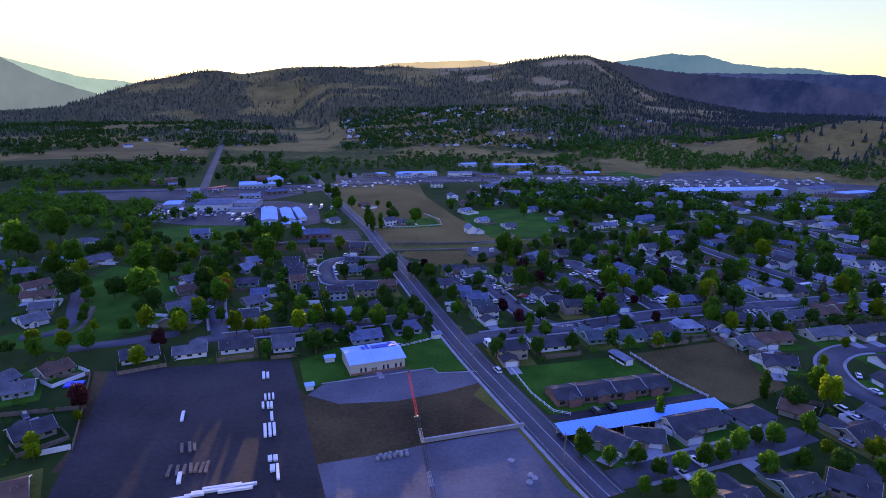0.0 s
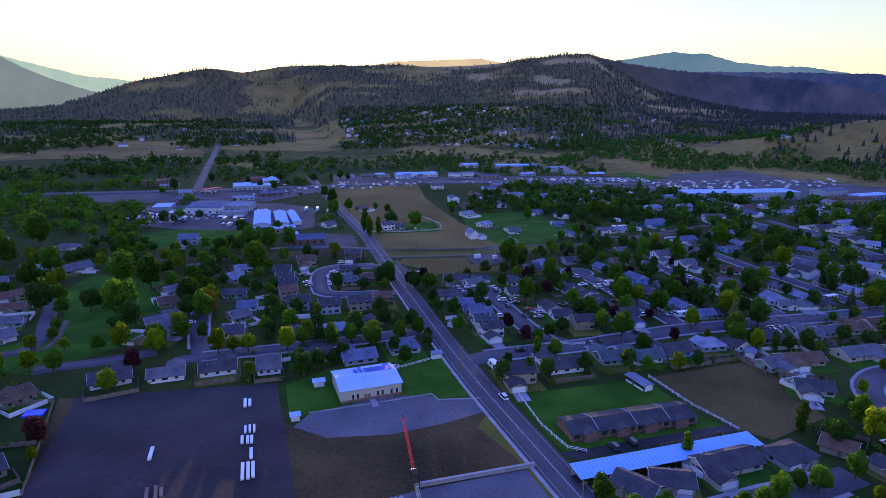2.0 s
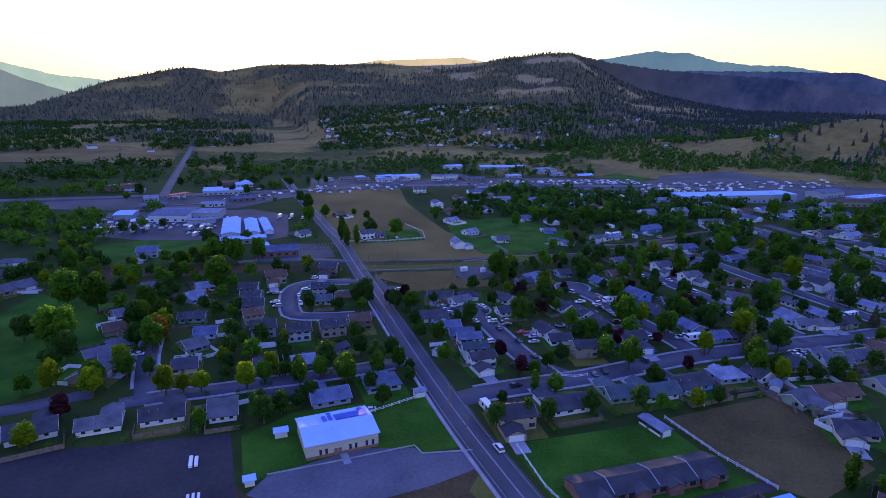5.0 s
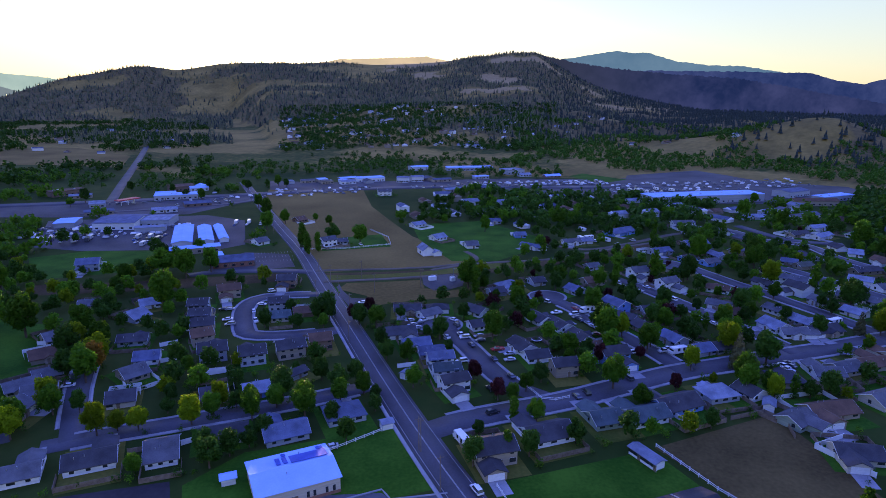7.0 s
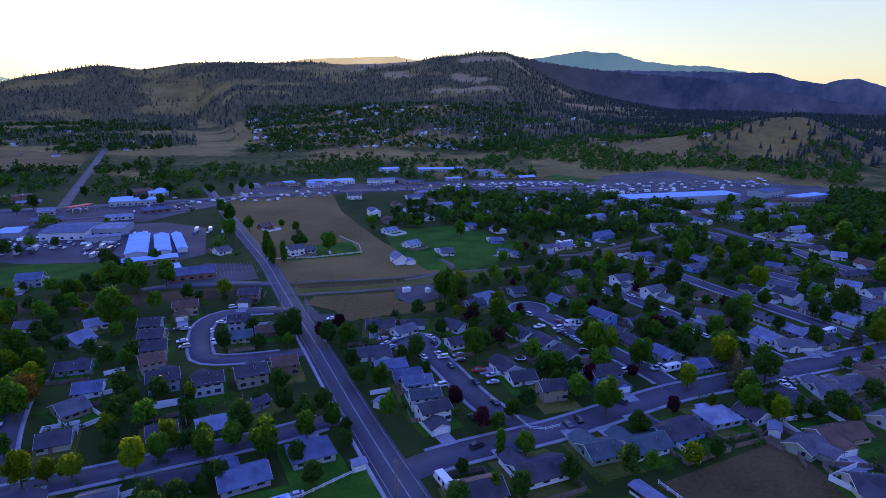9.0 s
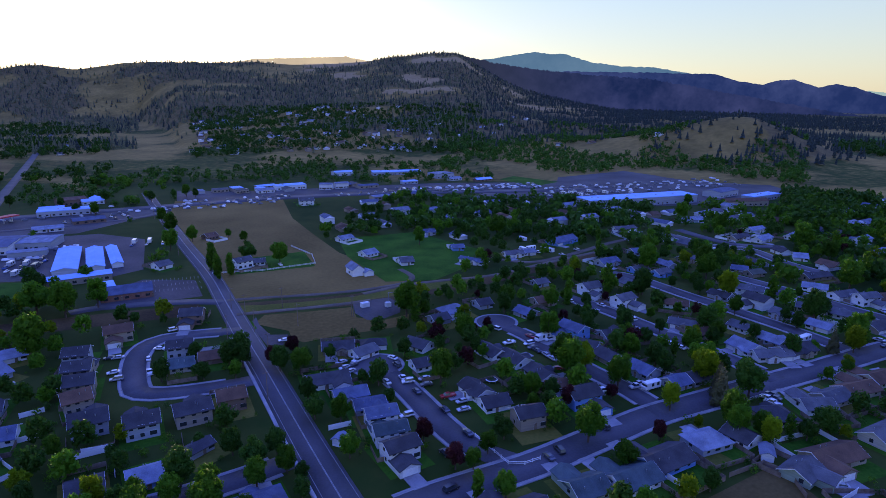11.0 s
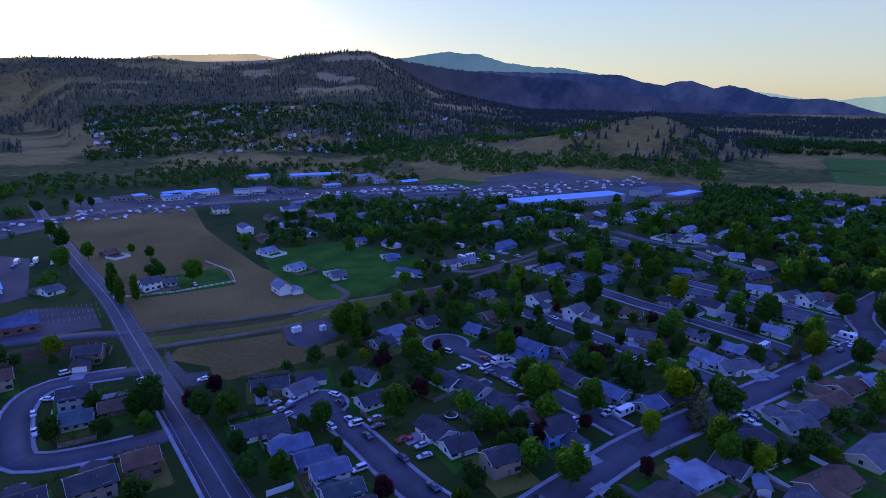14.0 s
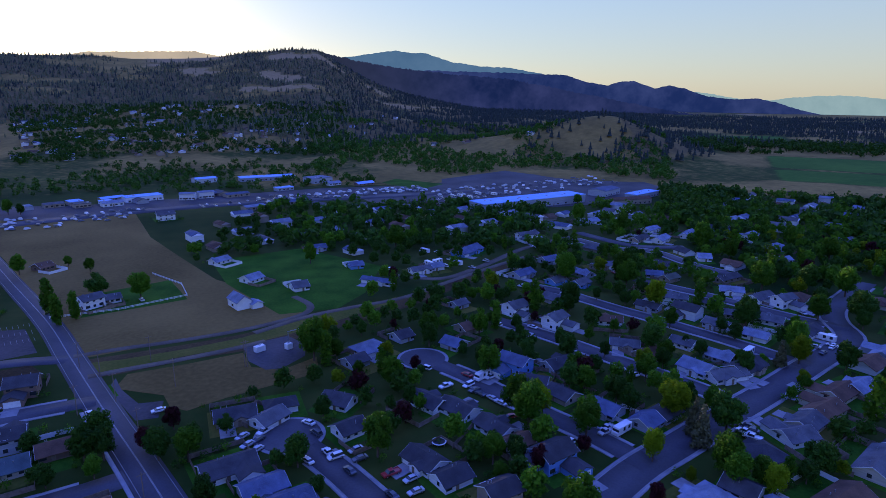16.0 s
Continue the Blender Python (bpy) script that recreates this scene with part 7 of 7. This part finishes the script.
for x, y in ((18.1, 170.0), (23.3, 163.0), (22.7, 159.8), (24.2, 161.8)):
    bm = bmesh.new()
    bmesh.ops.create_icosphere(bm, subdivisions=2, radius=1.1)
    for v in bm.verts:
        v.co *= rg.uniform(0.75, 1.15)
        v.co.z = max(v.co.z * 0.5, -0.1)
    tagged(new("rubble_heap", mesh_of(bm, "rubble_heap", "concrete")), "small heap of pale rubble", "rubble").matrix_world = pose(x, y, 0.1)

pool = tagged(new("above_ground_pool"), "square blue covered pool on a lawn", "pool")
pool.matrix_world = pose(-139.6, 208.3, 0, 0, 0, 16.5)
bm = bmesh.new()
box(bm, -3.2, -2.2, 0, 3.2, 2.2, 0.7)
bmesh.ops.bevel(bm, geom=bm.edges[:], offset=0.15, segments=2, affect="EDGES")
part("cover", mesh_of(bm, "cover", "blue_tarp"), pool)

tramp = tagged(new("trampoline"), "round trampoline with a pale rim on a lawn", "trampoline")
tramp.matrix_world = pose(49.7, 332.6, 0)
bm = bmesh.new()
bmesh.ops.create_circle(bm, cap_ends=True, segments=28, radius=1.95, matrix=Matrix.Translation((0, 0, 0.85)))
part("mat", mesh_of(bm, "mat", "black"), tramp)
bm = bmesh.new()
ring = [[bm.verts.new((r * math.cos(a), r * math.sin(a), z)) for a in np.linspace(0, 2 * math.pi, 29)[:-1]] for r, z in ((1.9, 0.83), (1.9, 0.93), (2.3, 0.93), (2.3, 0.83))]
for k in range(28):
    for i in range(4):
        bm.faces.new((ring[i][k], ring[i][(k + 1) % 28], ring[(i + 1) % 4][(k + 1) % 28], ring[(i + 1) % 4][k]))
part("rim", mesh_of(bm, "rim", "vinyl"), tramp, "pale padded rim")
for k in range(6):
    bm = bmesh.new()
    box(bm, -0.04, -0.04, 0, 0.04, 0.04, 0.85)
    part("leg", mesh_of(bm, "leg", "metal"), tramp, "", pose(2.1 * math.cos(k * 1.047), 2.1 * math.sin(k * 1.047), 0))

# the substation: cabinets, posts and a frame of steel
for x, y, w in ((5.9, 422.3, 4.2), (17.3, 420.9, 2.6)):
    th = tagged(new("transformer"), "pale steel transformer cabinet in a gravel yard", "transformer", "substation")
    th.matrix_world = pose(x, y, 0.05, 0, 0, 25)
    bm = bmesh.new()
    box(bm, -w / 2, -1.2, 0, w / 2, 1.2, 2.4)
    bmesh.ops.bevel(bm, geom=bm.edges[:], offset=0.1, segments=1, affect="EDGES")
    part("cabinet", mesh_of(bm, "cabinet", "vinyl"), th)
    for s in (-0.6, 0, 0.6):
        bm = bmesh.new()
        bmesh.ops.create_cone(bm, cap_ends=True, segments=8, radius1=0.14, radius2=0.08, depth=0.9, matrix=Matrix.Translation((s, 0, 2.85)))
        part("insulator", mesh_of(bm, "insulator", "metal"), th)
gantry = tagged(new("steel_gantry"), "galvanised steel gantry of a substation", "gantry")
gantry.matrix_world = pose(22.6, 426.9, 0, 0, 0, 18.3)
for u in (-5, 0, 5):
    bm = bmesh.new()
    box(bm, u - 0.1, -0.1, 0, u + 0.1, 0.1, 6)
    part("post", mesh_of(bm, "post", "metal"), gantry)
bm = bmesh.new()
box(bm, -5.3, -0.1, 5.6, 5.3, 0.1, 5.85)
part("beam", mesh_of(bm, "beam", "metal"), gantry)

# ---- parked cars in the lots ----
def park(x, y, rot, n_u, n_v, du, dv, seed, share):
    rg = random.Random(seed)
    for i in range(n_u):
        for j in range(n_v):
            if rg.random() < share:
                px, py = along(x, y, rot, i * du + rg.uniform(-0.4, 0.4), j * dv + rg.uniform(-0.6, 0.6))
                if free((px, py), 0) or taken[int((px - G0[0]) / GS), int((py - G0[1]) / GS)] == 2:
                    car(px, py, rot + 90 + rg.uniform(-6, 6), rg.choice(("white", "white", "white", "silver", "dark", "blue")), rg.choice(("sedan", "suv", "pickup", "rv")))


park(-271.3, 511.4, 15, 14, 5, 4.2, 8.5, 1, 0.62)
park(-206.0, 506.3, 2, 6, 5, 4.0, 8.0, 2, 0.8)
park(-151.3, 573.7, 7, 6, 2, 5.0, 9, 3, 0.7)
park(-224.6, 656.3, 37, 10, 2, 5, 12, 4, 0.6)
park(202.2, 729.9, 19, 16, 3, 5, 14, 5, 0.55)
park(-17.0, 775.5, 14, 18, 2, 5.5, 11, 6, 0.55)
park(96.0, 502.9, 23, 8, 3, 6, 9, 7, 0.5)

# rows of vehicles in the far lots, too many to tell apart
rw = np.random.default_rng(61)
unit = np.array([(-2.3, -0.9, 0.3), (2.3, -0.9, 0.3), (2.3, 0.9, 0.3), (-2.3, 0.9, 0.3), (-2.2, -0.85, 0.95), (2.2, -0.85, 0.85), (2.2, 0.85, 0.85), (-2.2, 0.85, 0.95),
                 (-1.5, -0.7, 1.5), (0.7, -0.7, 1.5), (0.7, 0.7, 1.5), (-1.5, 0.7, 1.5)])
uf = np.array([(0, 1, 5, 4), (1, 2, 6, 5), (2, 3, 7, 6), (3, 0, 4, 7), (4, 5, 9, 8), (5, 6, 10, 9), (6, 7, 11, 10), (7, 4, 8, 11), (8, 9, 10, 11)])
for paint, n in (("white", 70), ("silver", 200), ("dark", 380)):
    VV, FF = [], []
    for k in range(n):
        s = rw.integers(0, 4)
        u, v = rw.uniform(0, 1), rw.uniform(-1, 1)
        if s == 0:
            x, y, rot = 42.7 + 175.7 * u, 799.8 + 24.5 * u + 19 * v, 25
        elif s == 1:
            x, y, rot = 219.2 + 239.9 * u, 771.5 + 54.2 * u + 36 * v, 27
        elif s == 2:
            x, y, rot = -323.0 + 264.9 * u, 689.2 + 75.1 * u + 26 * v, 35
        else:
            x, y, rot = -294.5 + 107.8 * u, 545.6 + 10.3 * u + 22 * v, 20
        if not free((x, y), 0) and taken[int((x - G0[0]) / GS), int((y - G0[1]) / GS)] in (1, 3):
            continue
        a = radians(rot + rw.choice((0, 90)) + rw.normal(0, 4))
        w = unit * [1, 1, rw.uniform(0.9, 1.5)]
        VV.append(np.column_stack([w[:, 0] * math.cos(a) - w[:, 1] * math.sin(a) + x, w[:, 0] * math.sin(a) + w[:, 1] * math.cos(a) + y, w[:, 2] + 0.1]))
        FF.append(uf + 12 * (len(VV) - 1))
    tagged(new("far_vehicles", raw_mesh("far_vehicles", np.concatenate(VV), np.concatenate(FF), "paint_" + paint)), paint + " vehicles parked in rows far off", "vehicles", kind="stuff")

# driveway cars before houses
rg = random.Random(8)
for x, y, rot, L, D, kind in list(house_places)[:190]:
    if rg.random() < 0.42:
        px, py = along(x, y, rot, rg.uniform(-0.3, 0.3) * L, -D / 2 - 8.5)
        if free((px, py), 2):
            car(px, py, rot + 90 + rg.uniform(-5, 5), rg.choice(("white", "silver", "dark", "black", "red", "blue", "white")), rg.choice(("sedan", "suv", "pickup", "sedan")))


# ---- trees between the houses ----
def grove(corners, spacing, r0, r1, kinds, seed, keep=1.0, most=400):
    rg = random.Random(seed)
    xs, ys = [c[0] for c in corners], [c[1] for c in corners]
    spots = [(x + rg.uniform(-0.45, 0.45) * spacing, y + rg.uniform(-0.45, 0.45) * spacing) for x in np.arange(min(xs), max(xs), spacing) for y in np.arange(min(ys), max(ys), spacing)]
    made = 0
    for x, y in spots:
        r = rg.uniform(r0, r1)
        if made < most and rg.random() < keep and inside(corners, np.array(x), np.array(y)) and free((x, y), r * 0.45):
            tree(x, y, r, rg.choice(kinds))
            made += 1


grove([(42.9, 249.7), (291.9, 223.5), (411.7, 417.6), (401.8, 561.3), (213.6, 555.8), (18.7, 479.1), (-14.1, 347.3)], 8.5, 2.0, 4.6, "bbbdddddyrp", 21, 0.85, 620)
grove([(-167.9, 249.8), (-27.2, 252.7), (-27.9, 289.6), (-83.2, 431.4), (-258.5, 466.8), (-301.6, 343.4)], 8.5, 1.9, 4.6, "bbyydddd", 22, 0.8, 330)
grove([(-209.0, 118.3), (-127.5, 117.3), (-142.8, 227.6), (-225.1, 242.7)], 9, 1.7, 3.6, "bbydd", 23, 0.5, 30)
grove([(103.0, 114.5), (292.5, 154.9), (300.0, 223.0), (128.5, 234.9), (92.2, 193.8)], 11, 1.8, 4.0, "bbbyd", 24, 0.5, 60)
grove([(-11.9, 502.0), (205.0, 539.0), (220.9, 653.9), (43.7, 743.8), (-24.3, 620.6)], 11, 2.5, 4.8, "ddbd", 25, 0.7, 160)


# the trees past the nearest three hundred, joined by kind
for kind, rows in surplus.items():
    VV = []
    for x, y, r, v, a in rows:
        crown_mesh(kind, v)
        V = crowns[kind if kind in "pc" else "b", v, 0][0][0] + np.array([0, 0, 0.3])
        V = V.reshape(-1, 4, 3)[::7 if kind not in "pc" else 3]
        mid = V.mean(1, keepdims=True)
        V = (mid + (V - mid) * (1.9 if kind not in "pc" else 1.2)).reshape(-1, 3)
        ca_, sa_ = math.cos(a), math.sin(a)
        VV.append(np.stack([V[:, 0] * ca_ - V[:, 1] * sa_, V[:, 0] * sa_ + V[:, 1] * ca_, V[:, 2]], 1) * r * 1.02 + [x, y, 0])
    VV = np.concatenate(VV)
    tagged(new("street_trees", raw_mesh("street_trees", VV, np.arange(len(VV)).reshape(-1, 4), {"p": "leaf_b"}.get(kind, "leaf_" + kind))), "leafy trees standing between the houses", "trees", kind="stuff")


# ---- woods, joined ----
def wood(name, label, xy, z, sizes, cards, m, seed, conifer=False, tall=1.0, leaf=1.0):
    """Many trees as one mesh of leaf cards or of stepped needle cones."""
    rg = np.random.default_rng(seed)
    n = len(xy)
    base = np.column_stack([xy, z])
    if conifer:
        k = 6
        ang = np.linspace(0, 2 * np.pi, k, endpoint=False)
        V, F = [], []
        for lo, hi, w in ((0.12, 0.55, 0.24), (0.36, 0.8, 0.17), (0.62, 1.0, 0.10)):
            jit = rg.uniform(0.65, 1.3, (n, k))
            zz = lo + rg.uniform(-0.06, 0.06, (n, k))
            rim = np.stack([np.cos(ang)[None] * w * jit, np.sin(ang)[None] * w * jit, zz], 2) * sizes[:, None, None]
            tip = np.stack([rg.normal(0, 0.01, n), rg.normal(0, 0.01, n), np.full(n, hi)], 1) * sizes[:, None]
            V.append(np.concatenate([rim, tip[:, None]], 1) + base[:, None])
        V = np.concatenate(V, 0)
        i = np.arange(len(V))[:, None] * (k + 1)
        a = np.arange(k)[None]
        F = np.stack([i + a, i + (a + 1) % k, i + k + 0 * a], 2).reshape(-1, 3)
        return tagged(new(name, raw_mesh(name, V.reshape(-1, 3), F, m)), label, "woods", kind="stuff")
    d = rg.normal(size=(n, cards, 3))
    d /= np.linalg.norm(d, axis=2)[:, :, None]
    lob = rg.normal(scale=0.28, size=(n, cards, 3))
    p = base[:, None] + (d * rg.uniform(0.5, 1.0, (n, cards, 1)) * [0.5, 0.5, 0.42 * tall] + lob * 0.35 + [0, 0, 0.55 * tall]) * sizes[:, None, None]
    nr = d + rg.normal(scale=0.5, size=d.shape)
    nr /= np.linalg.norm(nr, axis=2)[:, :, None]
    t = np.cross(nr, rg.normal(size=d.shape))
    t /= np.linalg.norm(t, axis=2)[:, :, None]
    b = np.cross(nr, t)
    s = (sizes[:, None] * leaf * rg.uniform(0.08, 0.17, (n, cards)))[:, :, None]
    q = np.stack([p - t * s - b * s * 0.7, p + t * s - b * s * 0.6, p + t * s * 0.9 + b * s * 0.7, p - t * s + b * s * 0.6], 2)
    V = q.reshape(-1, 3)
    return tagged(new(name, raw_mesh(name, V, np.arange(len(V)).reshape(-1, 4), m)), label, "woods", kind="stuff")


def sprinkle(n, az0, az1, r0, r1, seed):
    rg = np.random.default_rng(seed)
    a, r = np.radians(rg.uniform(az0, az1, n)), np.sqrt(rg.uniform(r0 ** 2, r1 ** 2, n))
    return np.column_stack([EYE[0] + r * np.sin(a), EYE[1] + r * np.cos(a)]), rg


# hillside conifers
xy, rw = sprinkle(90000, -50, 66, 930, 3650, 31)
cv = cover(xy[:, 0], xy[:, 1])
rr_ = np.hypot(xy[:, 0], xy[:, 1] - 90)
aa_ = np.degrees(np.arctan2(xy[:, 0], xy[:, 1] - 90))
zz_ = height(xy[:, 0], xy[:, 1])
keep = (rw.random(len(xy)) < cv * 0.46 + 0.02) & ((zz_ > 5) | (aa_ < -17) & (rr_ > 1350) & (fbm(xy[:, 0] / 330, xy[:, 1] / 330, 8) > 0.5) | (aa_ > 34) & (rr_ > 1500) & (fbm(xy[:, 0] / 240, xy[:, 1] / 240, 18) > 0.4))
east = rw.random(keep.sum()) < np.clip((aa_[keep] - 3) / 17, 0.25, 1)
xy = xy[keep]
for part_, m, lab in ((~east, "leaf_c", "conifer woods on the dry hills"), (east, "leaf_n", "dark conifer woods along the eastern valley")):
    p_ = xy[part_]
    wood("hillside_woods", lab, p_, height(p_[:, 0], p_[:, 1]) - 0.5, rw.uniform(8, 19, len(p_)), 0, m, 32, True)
def broad(name, label, az0, az1, r0, r1, n, dens, seed, m, lo=6, hi=13, cards=46, zone=None):
    xy, rw = sprinkle(n, az0, az1, r0, r1, seed)
    f = fbm(xy[:, 0] / 120, xy[:, 1] / 120, seed)
    ok = (f > 1 - dens) & (height(xy[:, 0], xy[:, 1]) < 75)
    ok &= np.array([free(p, 2) for p in xy])
    if zone is not None:
        ok &= inside(zone, xy[:, 0], xy[:, 1])
    xy = xy[ok]
    wood(name, label, xy, height(xy[:, 0], xy[:, 1]), rw.uniform(lo, hi, len(xy)), cards, m, seed)


broad("river_woods", "dense broadleaf woods along the river", 36, 66, 425, 790, 1500, 0.56, 41, "leaf_d")
broad("river_woods", "leafy green woods along the river", 36, 66, 425, 790, 900, 0.56, 53, "leaf_b", 5, 10)
broad("field_hedge", "dark line of trees between green fields", 42, 66, 1330, 1400, 300, 0.6, 51, "leaf_d")
broad("field_hedge", "dark woods behind green fields", 40, 66, 1400, 1640, 1300, 0.62, 52, "leaf_d", 8, 16, 20)
broad("river_woods", "broadleaf woods beyond the houses", 30, 51, 390, 760, 1000, 0.47, 42, "leaf_b", 5, 11)
broad("town_trees", "scattered leafy trees among far houses", 0, 26, 480, 660, 480, 0.56, 43, "leaf_d", 5, 12)
broad("town_trees", "dark shade trees among far houses", 4, 28, 480, 670, 300, 0.52, 44, "leaf_d", 5, 12)
broad("west_woods", "leafy trees among the western houses", -52, -15, 440, 930, 1500, 0.56, 45, "leaf_b", 5, 12)
broad("valley_woods", "dark belt of woods across the valley", -52, -19, 840, 2650, 5200, 0.5, 46, "leaf_d", 7, 15, 30)
broad("hill_foot_trees", "scattered trees at the foot of the hills", 8, 38, 880, 1750, 5200, 0.56, 47, "leaf_d", 5, 11, 26)

broad("highway_trees", "dark shade trees along the highway", -34, 34, 560, 980, 1500, 0.5, 50, "leaf_d", 5, 10, 34)
broad("slope_trees", "scattered trees between the hillside houses", -13, 12, 1150, 2100, 4800, 0.68, 48, "leaf_d", 5, 11, 30)
broad("slope_trees", "scattered trees on the grassy slope", -11, 10, 960, 1250, 500, 0.38, 49, "leaf_d", 4, 8, 30)

# ---- hillside and valley houses ----
rg = random.Random(77)
for az0, az1, r0, r1, n in ((-13, 8, 1150, 1900, 170), (6, 16, 1220, 1850, 16), (-33, -21, 1230, 2000, 12), (18, 31, 1190, 1430, 10)):
    for _ in range(n):
        a, r = radians(rg.uniform(az0, az1)), rg.uniform(r0, r1)
        x, y = EYE[0] + r * math.sin(a), EYE[1] + r * math.cos(a)
        z = float(height(np.array(x), np.array(y)))
        far_rows.append((x, y, z - 0.5, rg.uniform(0, 180), rg.uniform(11, 18), rg.uniform(8, 11), rg.choice((2.8, 2.8, 5.2))))

# far houses as one body of walls and roofs for each tone
for k, (wm, rm) in enumerate((("wall_white", "roof_gray"), ("wall_light", "roof_light"), ("wall_tan", "roof_brown"), ("wall_white", "roof_blue"))):
    VV, FF, MI = [], [], []
    for x, y, z, rot, L, D, hw in far_rows[k::4]:
        e = 0.5
        w = np.array([(-L / 2, -D / 2, -1), (L / 2, -D / 2, -1), (L / 2, D / 2, -1), (-L / 2, D / 2, -1), (-L / 2, -D / 2, hw), (L / 2, -D / 2, hw), (L / 2, D / 2, hw), (-L / 2, D / 2, hw),
                      (-L / 2 - e, -D / 2 - e, hw - 0.1), (L / 2 + e, -D / 2 - e, hw - 0.1), (L / 2 + e, D / 2 + e, hw - 0.1), (-L / 2 - e, D / 2 + e, hw - 0.1), (-L / 2 - e, 0, hw + D * 0.22), (L / 2 + e, 0, hw + D * 0.22), (L / 2 + e, 0.01, hw + D * 0.22), (-L / 2 - e, 0.01, hw + D * 0.22)])
        a = radians(rot)
        FF.append(np.array([(0, 1, 5, 4), (1, 2, 6, 5), (2, 3, 7, 6), (3, 0, 4, 7), (8, 9, 13, 12), (10, 11, 15, 14), (11, 8, 12, 15), (9, 10, 14, 13)]) + 16 * len(VV))
        VV.append(np.column_stack([w[:, 0] * math.cos(a) - w[:, 1] * math.sin(a) + x, w[:, 0] * math.sin(a) + w[:, 1] * math.cos(a) + y, w[:, 2] + z]))
        MI += [0, 0, 0, 0, 1, 1, 0, 0]
    me = raw_mesh("far_houses", np.concatenate(VV), np.concatenate(FF), wm, rm)
    me.polygons.foreach_set("material_index", np.array(MI, np.int32))
    tagged(new("far_houses", me), "far houses scattered over town and hillside", "houses", kind="stuff")

# shrubs and hedges about the houses
rw = np.random.default_rng(91)
spots = []
for x, y, rot, L, D, kind in house_places:
    for _ in range(22):
        u, v = rw.uniform(-L / 2 - 5, L / 2 + 5), rw.choice((-1, 1)) * rw.uniform(D / 2 + 0.6, D / 2 + 9)
        p = along(x, y, rot, u, v)
        c_ = ((np.array(p) - G0) / GS).astype(int)
        if not (0 <= c_[0] < GN[0] and 0 <= c_[1] < GN[1]) or taken[c_[0], c_[1]] in (0, 4):
            spots.append(p)
spots = np.array(spots)
for k, m in enumerate(("leaf_d", "leaf_b", "leaf_b")):
    xy = spots[k::3] if k < 2 else spots[2::6]
    wood("garden_shrubs", "low garden shrubs and hedges about the houses", xy, np.zeros(len(xy)), rw.uniform(1.2, 3.2, len(xy)), 56, m, 92 + k, leaf=0.62)
